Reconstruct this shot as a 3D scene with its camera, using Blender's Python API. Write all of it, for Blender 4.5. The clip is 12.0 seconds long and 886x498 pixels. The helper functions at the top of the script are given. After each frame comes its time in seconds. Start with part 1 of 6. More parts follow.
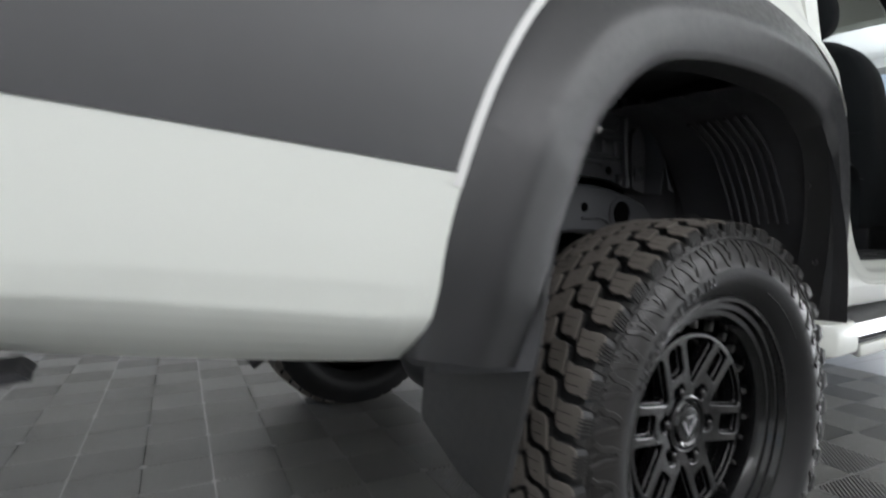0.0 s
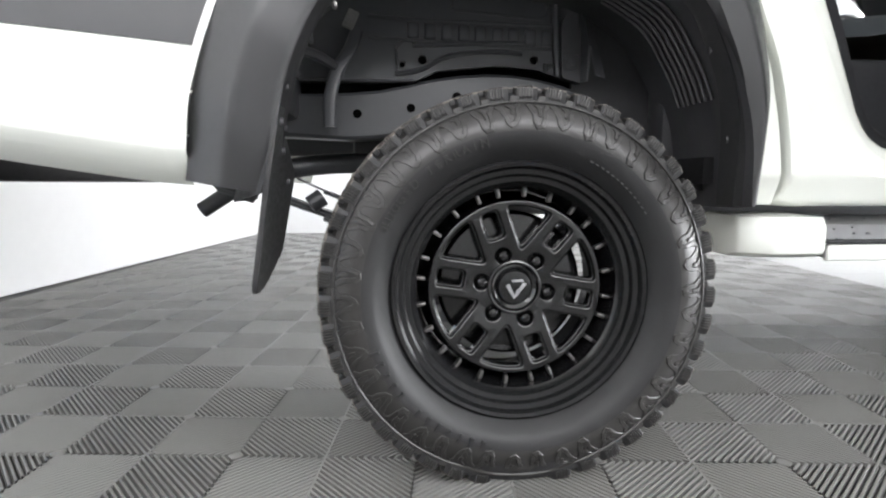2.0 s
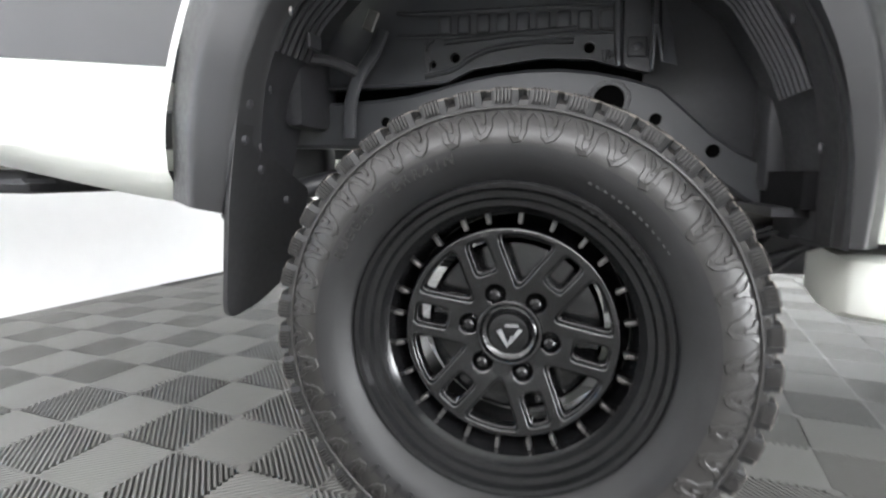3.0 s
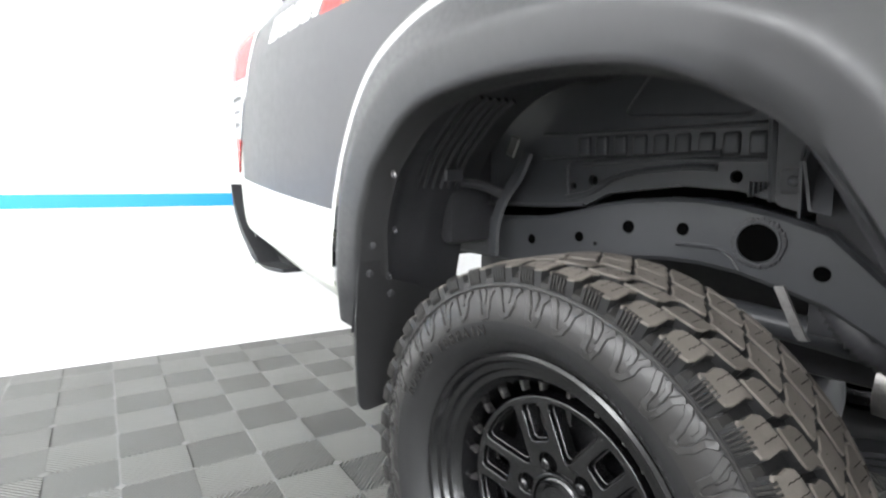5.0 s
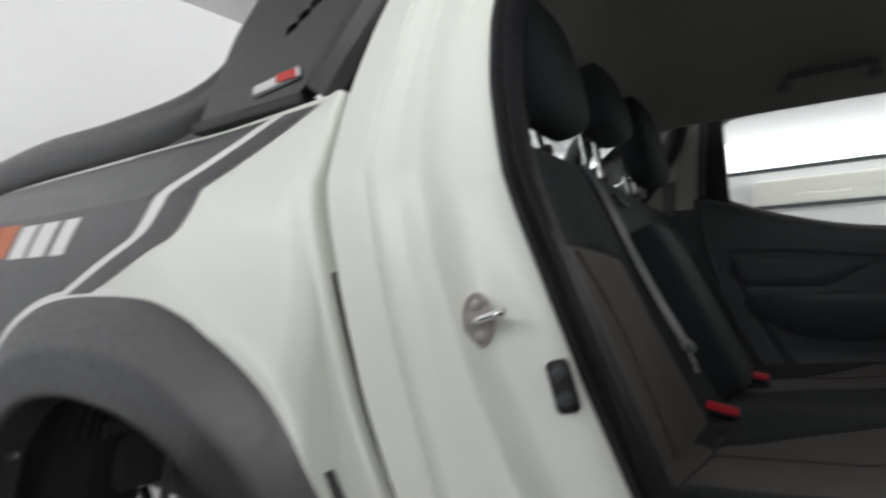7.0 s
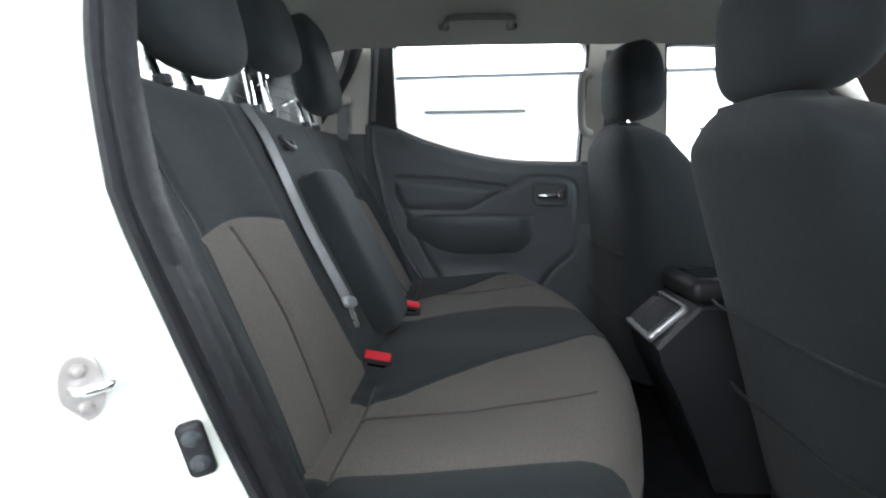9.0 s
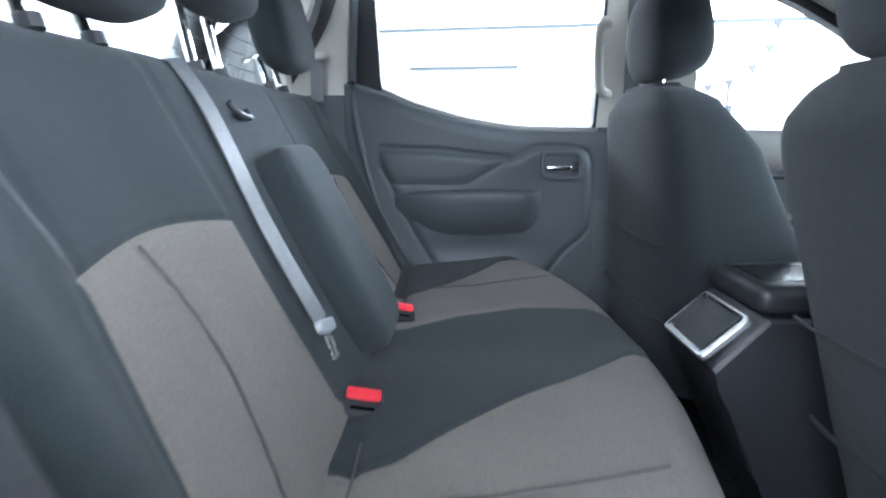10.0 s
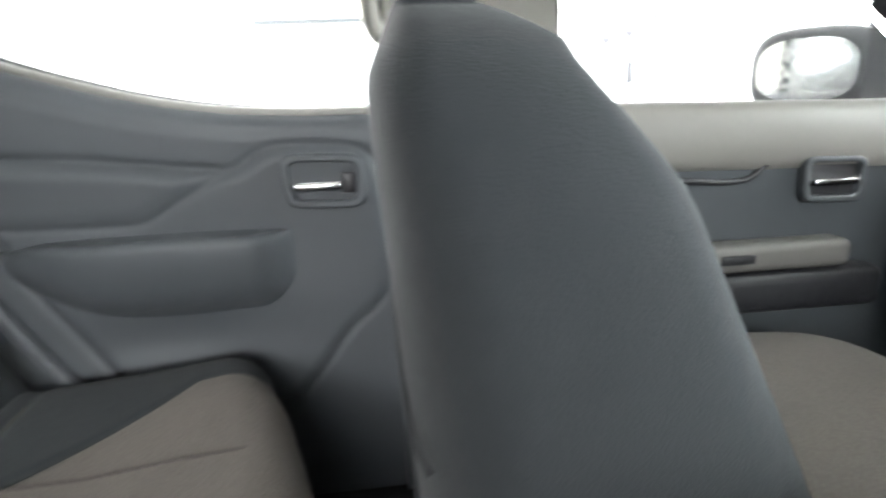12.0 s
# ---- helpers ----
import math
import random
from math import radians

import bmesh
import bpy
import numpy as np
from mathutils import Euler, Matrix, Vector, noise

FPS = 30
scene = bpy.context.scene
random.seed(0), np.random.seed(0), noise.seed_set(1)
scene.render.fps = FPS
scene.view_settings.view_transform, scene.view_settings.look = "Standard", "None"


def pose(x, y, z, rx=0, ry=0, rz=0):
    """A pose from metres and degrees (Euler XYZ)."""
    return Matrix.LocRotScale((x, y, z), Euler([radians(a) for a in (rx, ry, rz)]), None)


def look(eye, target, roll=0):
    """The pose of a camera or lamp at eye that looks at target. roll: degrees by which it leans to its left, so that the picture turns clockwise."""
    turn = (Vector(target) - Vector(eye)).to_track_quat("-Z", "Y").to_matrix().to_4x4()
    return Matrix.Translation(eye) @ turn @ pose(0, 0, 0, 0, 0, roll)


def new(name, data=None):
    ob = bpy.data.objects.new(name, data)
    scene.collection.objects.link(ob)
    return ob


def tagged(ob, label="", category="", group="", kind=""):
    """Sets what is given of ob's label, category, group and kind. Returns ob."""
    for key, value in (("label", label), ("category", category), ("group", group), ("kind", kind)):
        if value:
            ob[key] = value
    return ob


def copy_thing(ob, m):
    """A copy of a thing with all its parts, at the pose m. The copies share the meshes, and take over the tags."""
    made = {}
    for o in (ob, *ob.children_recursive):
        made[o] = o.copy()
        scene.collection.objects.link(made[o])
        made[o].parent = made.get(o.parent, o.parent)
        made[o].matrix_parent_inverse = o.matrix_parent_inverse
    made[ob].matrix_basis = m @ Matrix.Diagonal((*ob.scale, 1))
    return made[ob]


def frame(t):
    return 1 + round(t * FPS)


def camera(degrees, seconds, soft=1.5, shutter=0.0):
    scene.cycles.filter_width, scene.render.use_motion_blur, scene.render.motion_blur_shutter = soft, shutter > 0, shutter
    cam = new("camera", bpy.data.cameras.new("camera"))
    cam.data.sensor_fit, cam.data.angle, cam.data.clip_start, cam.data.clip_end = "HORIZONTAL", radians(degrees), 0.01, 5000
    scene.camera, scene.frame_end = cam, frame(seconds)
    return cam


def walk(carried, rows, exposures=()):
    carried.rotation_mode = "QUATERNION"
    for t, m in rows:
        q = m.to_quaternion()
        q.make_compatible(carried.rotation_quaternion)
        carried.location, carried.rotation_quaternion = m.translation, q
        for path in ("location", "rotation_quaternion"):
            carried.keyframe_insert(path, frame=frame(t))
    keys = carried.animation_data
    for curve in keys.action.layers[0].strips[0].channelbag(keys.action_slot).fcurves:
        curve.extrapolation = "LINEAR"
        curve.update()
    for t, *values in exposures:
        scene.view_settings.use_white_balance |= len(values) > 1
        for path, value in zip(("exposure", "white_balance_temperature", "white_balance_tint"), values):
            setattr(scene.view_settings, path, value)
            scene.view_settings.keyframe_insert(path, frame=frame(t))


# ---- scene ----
cam = camera(77.8, 12.0, 2.1, 0.5)
PATH = [
    (0, (-0.973, -0.644, 0.773), (0.108, 1.036, 0.685), 0.2),
    (0.5, (-0.790, -0.800, 0.700), (0.134, 0.968, 0.559), 0.2),
    (1, (-0.615, -0.991, 0.684), (0.083, 0.877, 0.526), 0.2),
    (1.5, (-0.453, -1.094, 0.626), (-0.006, 0.847, 0.441), 0.3),
    (2, (-0.260, -1.120, 0.599), (-0.055, 0.855, 0.362), 0.2),
    (2.5, (-0.084, -1.053, 0.599), (-0.166, 0.928, 0.337), 0.2),
    (2.7, (0.007, -1.010, 0.613), (-0.240, 0.956, 0.348), 0.2),
    (4.3, (0.484, -0.523, 0.816), (-0.968, 0.825, 0.546), 0.1),
    (4.5, (0.499, -0.521, 0.820), (-1.001, 0.777, 0.562), 0.1),
    (5, (0.527, -0.667, 0.899), (-1.020, 0.578, 0.658), 0.2),
    (5.5, (0.642, -0.716, 0.984), (-0.910, 0.527, 0.770), 0.3),
    (6, (0.748, -0.650, 1.038), (-0.788, 0.625, 0.927), 0.4),
    (6.5, (0.841, -0.601, 1.116), (-0.543, 0.840, 1.192), 0.4),
    (7, (0.847, -0.482, 1.201), (-0.274, 1.165, 1.366), 0.1),
    (7.5, (0.860, -0.456, 1.295), (0.169, 1.417, 1.423), -0.5),
    (7.7, (0.877, -0.461, 1.324), (0.352, 1.468, 1.381), -0.5),
    (9.3, (0.873, -0.363, 1.348), (0.798, 1.611, 1.037), -0.2),
    (9.5, (0.861, -0.316, 1.343), (0.800, 1.653, 0.999), -0.3),
    (10, (0.833, -0.140, 1.381), (0.794, 1.818, 0.974), -0.3),
    (10.5, (0.839, 0.035, 1.405), (0.823, 1.983, 0.954), -0.5),
    (11, (0.974, 0.324, 1.410), (0.996, 2.265, 0.929), -0.6),
    (11.3, (1.066, 0.448, 1.454), (1.105, 2.365, 0.884), -0.5),
    (11.5, (1.112, 0.547, 1.441), (1.168, 2.461, 0.865), -0.6),
    (11.7, (1.171, 0.590, 1.424), (1.251, 2.508, 0.862), -0.9),
    (12, (1.251, 0.666, 1.415), (1.479, 2.579, 0.878), -1.9),
]
EXPOSURES = [(0, -0.15, 6500, 13), (0.5, 0.33, 6600, 14), (1.5, 0.88, 6600, 14), (4.5, 1.65, 6550, 12), (5.5, 0.74, 6550, 12), (6.0, 0.12, 6600, 14), (6.5, -0.38, 6700, 13), (7.5, -0.58, 6550, 13),
             (9.3, 2.0, 5950, 10), (10.0, 2.58, 5550, 10), (10.5, 2.62, 5620, 10), (11.0, 2.95, 5700, 10), (12, 3.0, 6650, 12)]
walk(cam, [(t, look(eye, target, roll)) for t, eye, target, roll in PATH], EXPOSURES)

# ---- light ----
GRID_TURN = radians(-7.0)  # the tiles lie askew to the truck
world = bpy.data.worlds.new("sky")
scene.world = world
world.use_nodes = True
wn = world.node_tree
sky = wn.nodes.new("ShaderNodeTexSky")
sky.sky_type, sky.sun_disc = "NISHITA", False
sky.sun_elevation, sky.sun_rotation = radians(48), radians(70)
wn.links.new(sky.outputs[0], wn.nodes["Background"].inputs[0])
wn.nodes["Background"].inputs[1].default_value = 0.12


def window_light(name, at, target, sx, sy, watts, colour):
    lamp = bpy.data.lights.new(name, "AREA")
    lamp.shape, lamp.size, lamp.size_y, lamp.energy, lamp.color = "RECTANGLE", sx, sy, watts, colour
    ob = new(name, lamp)
    ob.matrix_world = look(at, target)
    return ob


window_light("daylight_front", (7.3, -2.0, 1.55), (0, -0.6, 1.0), 8.0, 2.6, 900, (0.92, 0.97, 1.0))
# added strip at an unseen high south opening, for light from above
window_light("daylight_side", (1.5, -3.75, 2.62), (1.4, 0.2, 2.4), 10.0, 0.5, 150, (0.95, 0.98, 1.0))
window_light("daylight_far", (1.5, 5.3, 2.7), (1.0, 0.5, 1.0), 7.0, 0.5, 60, (0.95, 0.98, 1.0))

# ---- materials ----
def material(name, colour, rough=0.5, metal=0.0, coat=0.0, var=0.12, scale=6.0, bump=0.0, bump_scale=200.0, random=0.0, rough_var=0.08, spec=0.5, stretch=None):
    m = bpy.data.materials.new(name)
    m.use_nodes = True
    nt = m.node_tree
    b = nt.nodes["Principled BSDF"]
    b.inputs["Metallic"].default_value = metal
    b.inputs["Coat Weight"].default_value = coat
    b.inputs["Coat Roughness"].default_value = 0.06
    b.inputs["Specular IOR Level"].default_value = spec
    tc = nt.nodes.new("ShaderNodeTexCoord")
    big, fine = nt.nodes.new("ShaderNodeTexNoise"), nt.nodes.new("ShaderNodeTexNoise")
    big.inputs["Scale"].default_value, big.inputs["Detail"].default_value = scale, 4
    fine.inputs["Scale"].default_value, fine.inputs["Detail"].default_value = scale * 14, 3
    vec = tc.outputs["Object"]
    if stretch:
        mp = nt.nodes.new("ShaderNodeMapping")
        mp.inputs["Scale"].default_value = stretch
        nt.links.new(vec, mp.inputs[0])
        vec = mp.outputs[0]
    mix = nt.nodes.new("ShaderNodeMix")
    mix.data_type = "FLOAT"
    mix.inputs[0].default_value = 0.4
    for nz, slot in ((big, 2), (fine, 3)):
        nt.links.new(vec, nz.inputs["Vector"])
        nt.links.new(nz.outputs["Fac"], mix.inputs[slot])
    fac = mix.outputs[0]
    if random:
        oi, add = nt.nodes.new("ShaderNodeObjectInfo"), nt.nodes.new("ShaderNodeMath")
        add.operation = "MULTIPLY_ADD"
        nt.links.new(oi.outputs["Random"], add.inputs[0])
        add.inputs[1].default_value = random
        nt.links.new(fac, add.inputs[2])
        fac = add.outputs[0]
    ramp = nt.nodes.new("ShaderNodeMapRange")
    ramp.inputs[1].default_value, ramp.inputs[2].default_value = 0.3, 0.7 + random
    ramp.inputs[3].default_value, ramp.inputs[4].default_value = 1 - var, 1 + var
    nt.links.new(fac, ramp.inputs[0])
    hue = nt.nodes.new("ShaderNodeVectorMath")
    hue.operation = "SCALE"
    hue.inputs[0].default_value = colour
    nt.links.new(ramp.outputs[0], hue.inputs["Scale"])
    nt.links.new(hue.outputs[0], b.inputs["Base Color"])
    rr = nt.nodes.new("ShaderNodeMapRange")
    rr.inputs[1].default_value, rr.inputs[2].default_value = 0.3, 0.7
    rr.inputs[3].default_value, rr.inputs[4].default_value = max(0.02, rough - rough_var), min(1, rough + rough_var)
    nt.links.new(fine.outputs["Fac"], rr.inputs[0])
    nt.links.new(rr.outputs[0], b.inputs["Roughness"])
    if bump:
        tex, bp = nt.nodes.new("ShaderNodeTexNoise"), nt.nodes.new("ShaderNodeBump")
        tex.inputs["Scale"].default_value, tex.inputs["Detail"].default_value = bump_scale, 3
        nt.links.new(vec, tex.inputs["Vector"])
        bp.inputs["Strength"].default_value, bp.inputs["Distance"].default_value = bump, 0.002
        nt.links.new(tex.outputs["Fac"], bp.inputs["Height"])
        nt.links.new(bp.outputs[0], b.inputs["Normal"])
    return m


def weave(name, colour, dots, size):
    """Woven seat cloth: a fine dotted relief over a mottled ground."""
    m = material(name, colour, 0.92, var=0.1, scale=5, spec=0.15)
    nt = m.node_tree
    b = nt.nodes["Principled BSDF"]
    tc, vo, bp = nt.nodes.new("ShaderNodeTexCoord"), nt.nodes.new("ShaderNodeTexVoronoi"), nt.nodes.new("ShaderNodeBump")
    vo.inputs["Scale"].default_value, vo.inputs["Randomness"].default_value = 1 / size, dots
    nt.links.new(tc.outputs["Object"], vo.inputs["Vector"])
    bp.inputs["Strength"].default_value, bp.inputs["Distance"].default_value = 0.35, size * 0.5
    bp.invert = True
    if dots < 0.6:
        vo.inputs["Randomness"].default_value = 0.95
        old = b.inputs["Base Color"].links[0].from_socket
        tone, mul = nt.nodes.new("ShaderNodeMapRange"), nt.nodes.new("ShaderNodeVectorMath")
        mul.operation = "SCALE"
        tone.inputs[1].default_value, tone.inputs[2].default_value = 0.1, 0.75
        tone.inputs[3].default_value, tone.inputs[4].default_value = 1.05, 0.90
        nt.links.new(vo.outputs["Distance"], tone.inputs[0])
        nt.links.new(old, mul.inputs[0])
        nt.links.new(tone.outputs[0], mul.inputs["Scale"])
        nt.links.new(mul.outputs[0], b.inputs["Base Color"])
    nt.links.new(vo.outputs["Distance"], bp.inputs["Height"])
    nt.links.new(bp.outputs[0], b.inputs["Normal"])
    b.inputs["Sheen Weight"].default_value = 0.06
    b.inputs["Sheen Roughness"].default_value = 0.6
    return m


def glowing(name, colour, strength):
    m = bpy.data.materials.new(name)
    m.use_nodes = True
    b = m.node_tree.nodes["Principled BSDF"]
    b.inputs["Base Color"].default_value = (*colour, 1)
    b.inputs["Emission Color"].default_value = (*colour, 1)
    b.inputs["Emission Strength"].default_value = strength
    return m


def glass(name, colour=(1, 1, 1), rough=0.0):
    m = bpy.data.materials.new(name)
    m.use_nodes = True
    nt = m.node_tree
    mixer, clear, shine, lw = (nt.nodes.new("ShaderNode" + k) for k in ("MixShader", "BsdfTransparent", "BsdfGlossy", "Fresnel"))
    clear.inputs[0].default_value = (*colour, 1)
    shine.inputs["Roughness"].default_value = rough
    lw.inputs[0].default_value = 1.45
    nt.links.new(lw.outputs[0], mixer.inputs[0])
    nt.links.new(clear.outputs[0], mixer.inputs[1])
    nt.links.new(shine.outputs[0], mixer.inputs[2])
    nt.links.new(mixer.outputs[0], nt.nodes["Material Output"].inputs[0])
    return m


WHITE = material("pearl_white_paint", (0.80, 0.82, 0.76), 0.40, coat=0.25, var=0.006, scale=1, rough_var=0.015)
DECAL = material("graphite_vinyl", (0.070, 0.070, 0.073), 0.36, var=0.03, scale=3, rough_var=0.03)
DECAL_WHITE = material("white_vinyl", (0.82, 0.82, 0.80), 0.4, var=0.02)
DECAL_RED = material("red_vinyl", (0.55, 0.035, 0.03), 0.4, var=0.04)
DECAL_ORANGE = material("orange_vinyl", (0.72, 0.16, 0.03), 0.4, var=0.04)
FLARE = material("satin_black_plastic", (0.023, 0.023, 0.0245), 0.40, spec=0.8, var=0.08, bump=0.08, bump_scale=900)
LINER = material("black_liner_plastic", (0.052, 0.052, 0.056), 0.42, var=0.2, scale=9, bump=0.15, bump_scale=120)
CHASSIS = material("chassis_black_paint", (0.055, 0.057, 0.062), 0.36, var=0.06, scale=4, rough_var=0.02, spec=0.6)
# near-black that paints in the shade inside gaps, holes, cuts and slots
SHADE_BLACK = material("black_void", (0.003, 0.003, 0.003), 0.95, spec=0.0)
RUBBER = material("tyre_rubber", (0.0195, 0.0195, 0.020), 0.50, var=0.2, scale=14, bump=0.1, bump_scale=300, spec=0.38)
TREAD = material("dusty_tread_rubber", (0.160, 0.143, 0.125), 0.72, var=0.3, scale=25, bump=0.3, bump_scale=400, random=0.2)
SIDE_LUG = material("glossy_sidewall_rubber", (0.027, 0.0257, 0.0245), 0.33, var=0.12, scale=20, rough_var=0.02, spec=0.5)
RIM = material("gloss_black_alloy", (0.006, 0.006, 0.0065), 0.17, coat=0.0, var=0.0, rough_var=0.004, spec=0.7)
RIM_EDGE = material("satin_black_lip", (0.008, 0.008, 0.0085), 0.17, var=0.0, rough_var=0.004, spec=0.5)
PEG = material("dark_steel_stud", (0.16, 0.155, 0.15), 0.32, metal=0.8, var=0.1, scale=20)
STEEL = material("bright_steel", (0.62, 0.60, 0.57), 0.28, metal=1.0, var=0.15, scale=20)
RUSTY = material("dull_steel", (0.32, 0.31, 0.30), 0.45, metal=0.8, var=0.3, scale=15)
CHROME = material("chrome", (0.80, 0.80, 0.80), 0.12, metal=1.0, var=0.03)
ALU = material("brushed_aluminium", (0.55, 0.55, 0.56), 0.35, metal=0.9, var=0.08)
LAMP_RED = material("red_lamp_lens", (0.42, 0.012, 0.018), 0.22, rough_var=0.01, coat=0.1, var=0.05)
LAMP_CLEAR = material("clear_lamp_lens", (0.42, 0.44, 0.47), 0.12, coat=0.8, var=0.1)
SEAL = material("rubber_seal", (0.008, 0.008, 0.010), 0.6, var=0.1, spec=0.35)
CLOTH_DARK = weave("dark_blue_grey_cloth", (0.0198, 0.0238, 0.0262), 0.9, 0.0022)
# darker copy of the dark cloth, the front seats' shade put into its colour
CLOTH_DARK_SHADED = weave("black_seat_cover_cloth", (0.0132, 0.0154, 0.0170), 0.9, 0.0022)
STITCH = material("dark_seam_thread", (0.058, 0.050, 0.046), 0.9, var=0.1)
TONGUE = material("pale_grey_plastic", (0.26, 0.27, 0.28), 0.4, var=0.05)
CLOTH_GREY = weave("grey_woven_cloth", (0.129, 0.113, 0.101), 0.55, 0.0046)
TRIM = material("grey_moulded_plastic", (0.058, 0.064, 0.070), 0.52, var=0.06, bump=0.12, bump_scale=700, spec=0.35)
TRIM_DARK = material("black_moulded_plastic", (0.015, 0.015, 0.0175), 0.5, var=0.08, bump=0.12, bump_scale=700)
GLOSS = material("piano_black", (0.010, 0.010, 0.011), 0.12, coat=0.5, var=0.05)
HEADLINER = material("grey_beige_headliner", (0.54, 0.53, 0.48), 0.95, var=0.05, bump=0.2, bump_scale=800, spec=0.1)
ARMREST = material("warm_grey_armrest", (0.115, 0.110, 0.102), 0.5, var=0.06, bump=0.1, bump_scale=700)
SILL = material("sill_trim", (0.20, 0.19, 0.175), 0.42, var=0.05, spec=0.5)
PILLAR = material("warm_grey_trim", (0.42, 0.40, 0.36), 0.6, var=0.04, spec=0.3)
CARPET = material("black_carpet", (0.018, 0.018, 0.019), 0.98, var=0.3, scale=40, bump=0.6, bump_scale=500, spec=0.05)
BELT = material("belt_webbing", (0.075, 0.078, 0.082), 0.5, var=0.08, bump=0.2, bump_scale=900)
BUCKLE_RED = material("red_buckle_plastic", (0.62, 0.025, 0.04), 0.35, var=0.05)
PLATE = material("zinc_plate", (0.52, 0.48, 0.46), 0.38, metal=0.6, var=0.1, scale=30)
WALL = material("white_painted_wall", (0.82, 0.82, 0.82), 0.75, var=0.03, scale=1.2, bump=0.05, bump_scale=120)
# grey chosen to dim bounce and reflections from the unseen south wall
WALL_UNSEEN = material("grey_painted_wall", (0.42, 0.42, 0.42), 0.7, var=0.05, scale=1.2, bump=0.05, bump_scale=120)
BLUE = material("blue_wall_paint", (0.005, 0.30, 0.78), 0.55, var=0.04)
CEIL = material("white_ceiling", (0.78, 0.78, 0.77), 0.9, var=0.03)
FLOOR_TILE = material("grey_plastic_tile", (0.172, 0.170, 0.161), 0.42, spec=0.85, var=0.1, scale=3, rough_var=0.03, random=0.25)
FLOOR_BASE = material("dark_tile_base", (0.06, 0.06, 0.058), 0.7, var=0.1)
# flat tiles, darkened for the shade that ribs cast on the near ones
FLOOR_FAR = material("far_grey_tiles", (0.13, 0.13, 0.125), 0.42, rough_var=0.03, spec=0.85, var=0.1, scale=3)
POLE = material("dark_grey_cloth_and_paint", (0.03, 0.03, 0.035), 0.6, var=0.1)
AC_WHITE = material("ivory_plastic", (0.74, 0.73, 0.66), 0.45, var=0.03)
GLASS = glass("window_glass", (0.93, 0.96, 0.95))
TINTED = glass("tinted_glass", (0.66, 0.70, 0.70))
REAR_GLASS = glass("rear_glass", (0.80, 0.84, 0.83))


# ---- mesh helpers ----
def thing(name, at=(0, 0, 0), **tags):
    ob = new(name)
    ob.location = at
    return tagged(ob, **tags)


def part(name, bm, mat, parent=None, label="", smooth=True, sharp=35):
    """Links a bmesh as one mesh object under a thing or a part."""
    if parent and parent.parent and parent.parent.parent:
        parent = parent.parent  # thing > part > piece, no deeper
    me = bpy.data.meshes.new(name)
    bmesh.ops.recalc_face_normals(bm, faces=bm.faces)
    for f in bm.faces:
        f.smooth = smooth
    if smooth and sharp:
        for e in bm.edges:
            if len(e.link_faces) == 2 and e.calc_face_angle() > radians(sharp):
                e.smooth = False
    bm.to_mesh(me)
    bm.free()
    for m in mat if isinstance(mat, (list, tuple)) else (mat,):
        me.materials.append(m)
    ob = new(name, me)
    ob.parent = parent
    if label:
        tagged(ob, label=label)
    return ob


def curve(points, n):
    """A smooth run of n points through the given ones, evenly spaced."""
    p = np.array(points, float)
    q = np.vstack([2 * p[0] - p[1], p, 2 * p[-1] - p[-2]])
    out = []
    for i in range(len(p) - 1):
        a, b, c, d = q[i : i + 4]
        for t in np.linspace(0, 1, 12, endpoint=False):
            out.append(0.5 * (2 * b + (c - a) * t + (2 * a - 5 * b + 4 * c - d) * t * t + (3 * b - a - 3 * c + d) * t**3))
    out.append(p[-1])
    out = np.array(out)
    s = np.r_[0, np.cumsum(np.linalg.norm(np.diff(out, axis=0), axis=1))]
    want = np.linspace(0, s[-1], n)
    return np.stack([np.interp(want, s, out[:, k]) for k in range(out.shape[1])], 1)


def skin(rows, closed=False, caps=False, bm=None, mat=0):
    """Quads over rows of points; closed: each row is a ring."""
    bm = bm or bmesh.new()
    vs = [[bm.verts.new(p) for p in row] for row in rows]
    for a, b in zip(vs, vs[1:]):
        n = len(a)
        for i in range(n if closed else n - 1):
            j = (i + 1) % n
            try:
                bm.faces.new((a[i], a[j], b[j], b[i])).material_index = mat
            except ValueError:
                pass
    if caps and closed:
        for row in (vs[0], vs[-1]):
            bm.faces.new(row).material_index = mat
    return bm


def tube(points, radius, sides=10, bm=None, caps=True, flat=1.0, up=(0, 0, 1), mat=0):
    """A round (or flattened) rod along points."""
    pts = [Vector(p) for p in points]
    rows = []
    for i, p in enumerate(pts):
        d = (pts[min(i + 1, len(pts) - 1)] - pts[max(i - 1, 0)]).normalized()
        side = d.cross(Vector(up))
        if side.length < 1e-3:
            side = d.cross(Vector((0, 1, 0)))
        side.normalize()
        top = side.cross(d)
        r = radius[i] if isinstance(radius, (list, tuple)) else radius
        rows.append([p + side * math.cos(a) * r + top * math.sin(a) * r * flat for a in np.linspace(0, 2 * math.pi, sides, endpoint=False)])
    return skin(rows, True, caps, bm, mat)


def block(x0, x1, y0, y1, z0, z1, r=0.0, seg=2, bm=None, mat=0, turn=None):
    """A box, with rounded edges if r is given."""
    bm = bm or bmesh.new()
    sub = bmesh.new()
    bmesh.ops.create_cube(sub, size=1)
    for v in sub.verts:
        v.co = ((x0 + x1) / 2 + v.co.x * (x1 - x0), (y0 + y1) / 2 + v.co.y * (y1 - y0), (z0 + z1) / 2 + v.co.z * (z1 - z0))
    if r:
        bmesh.ops.bevel(sub, geom=sub.edges[:], offset=r, segments=seg, affect="EDGES", profile=0.5)
    if turn:
        bmesh.ops.transform(sub, matrix=turn, verts=sub.verts)
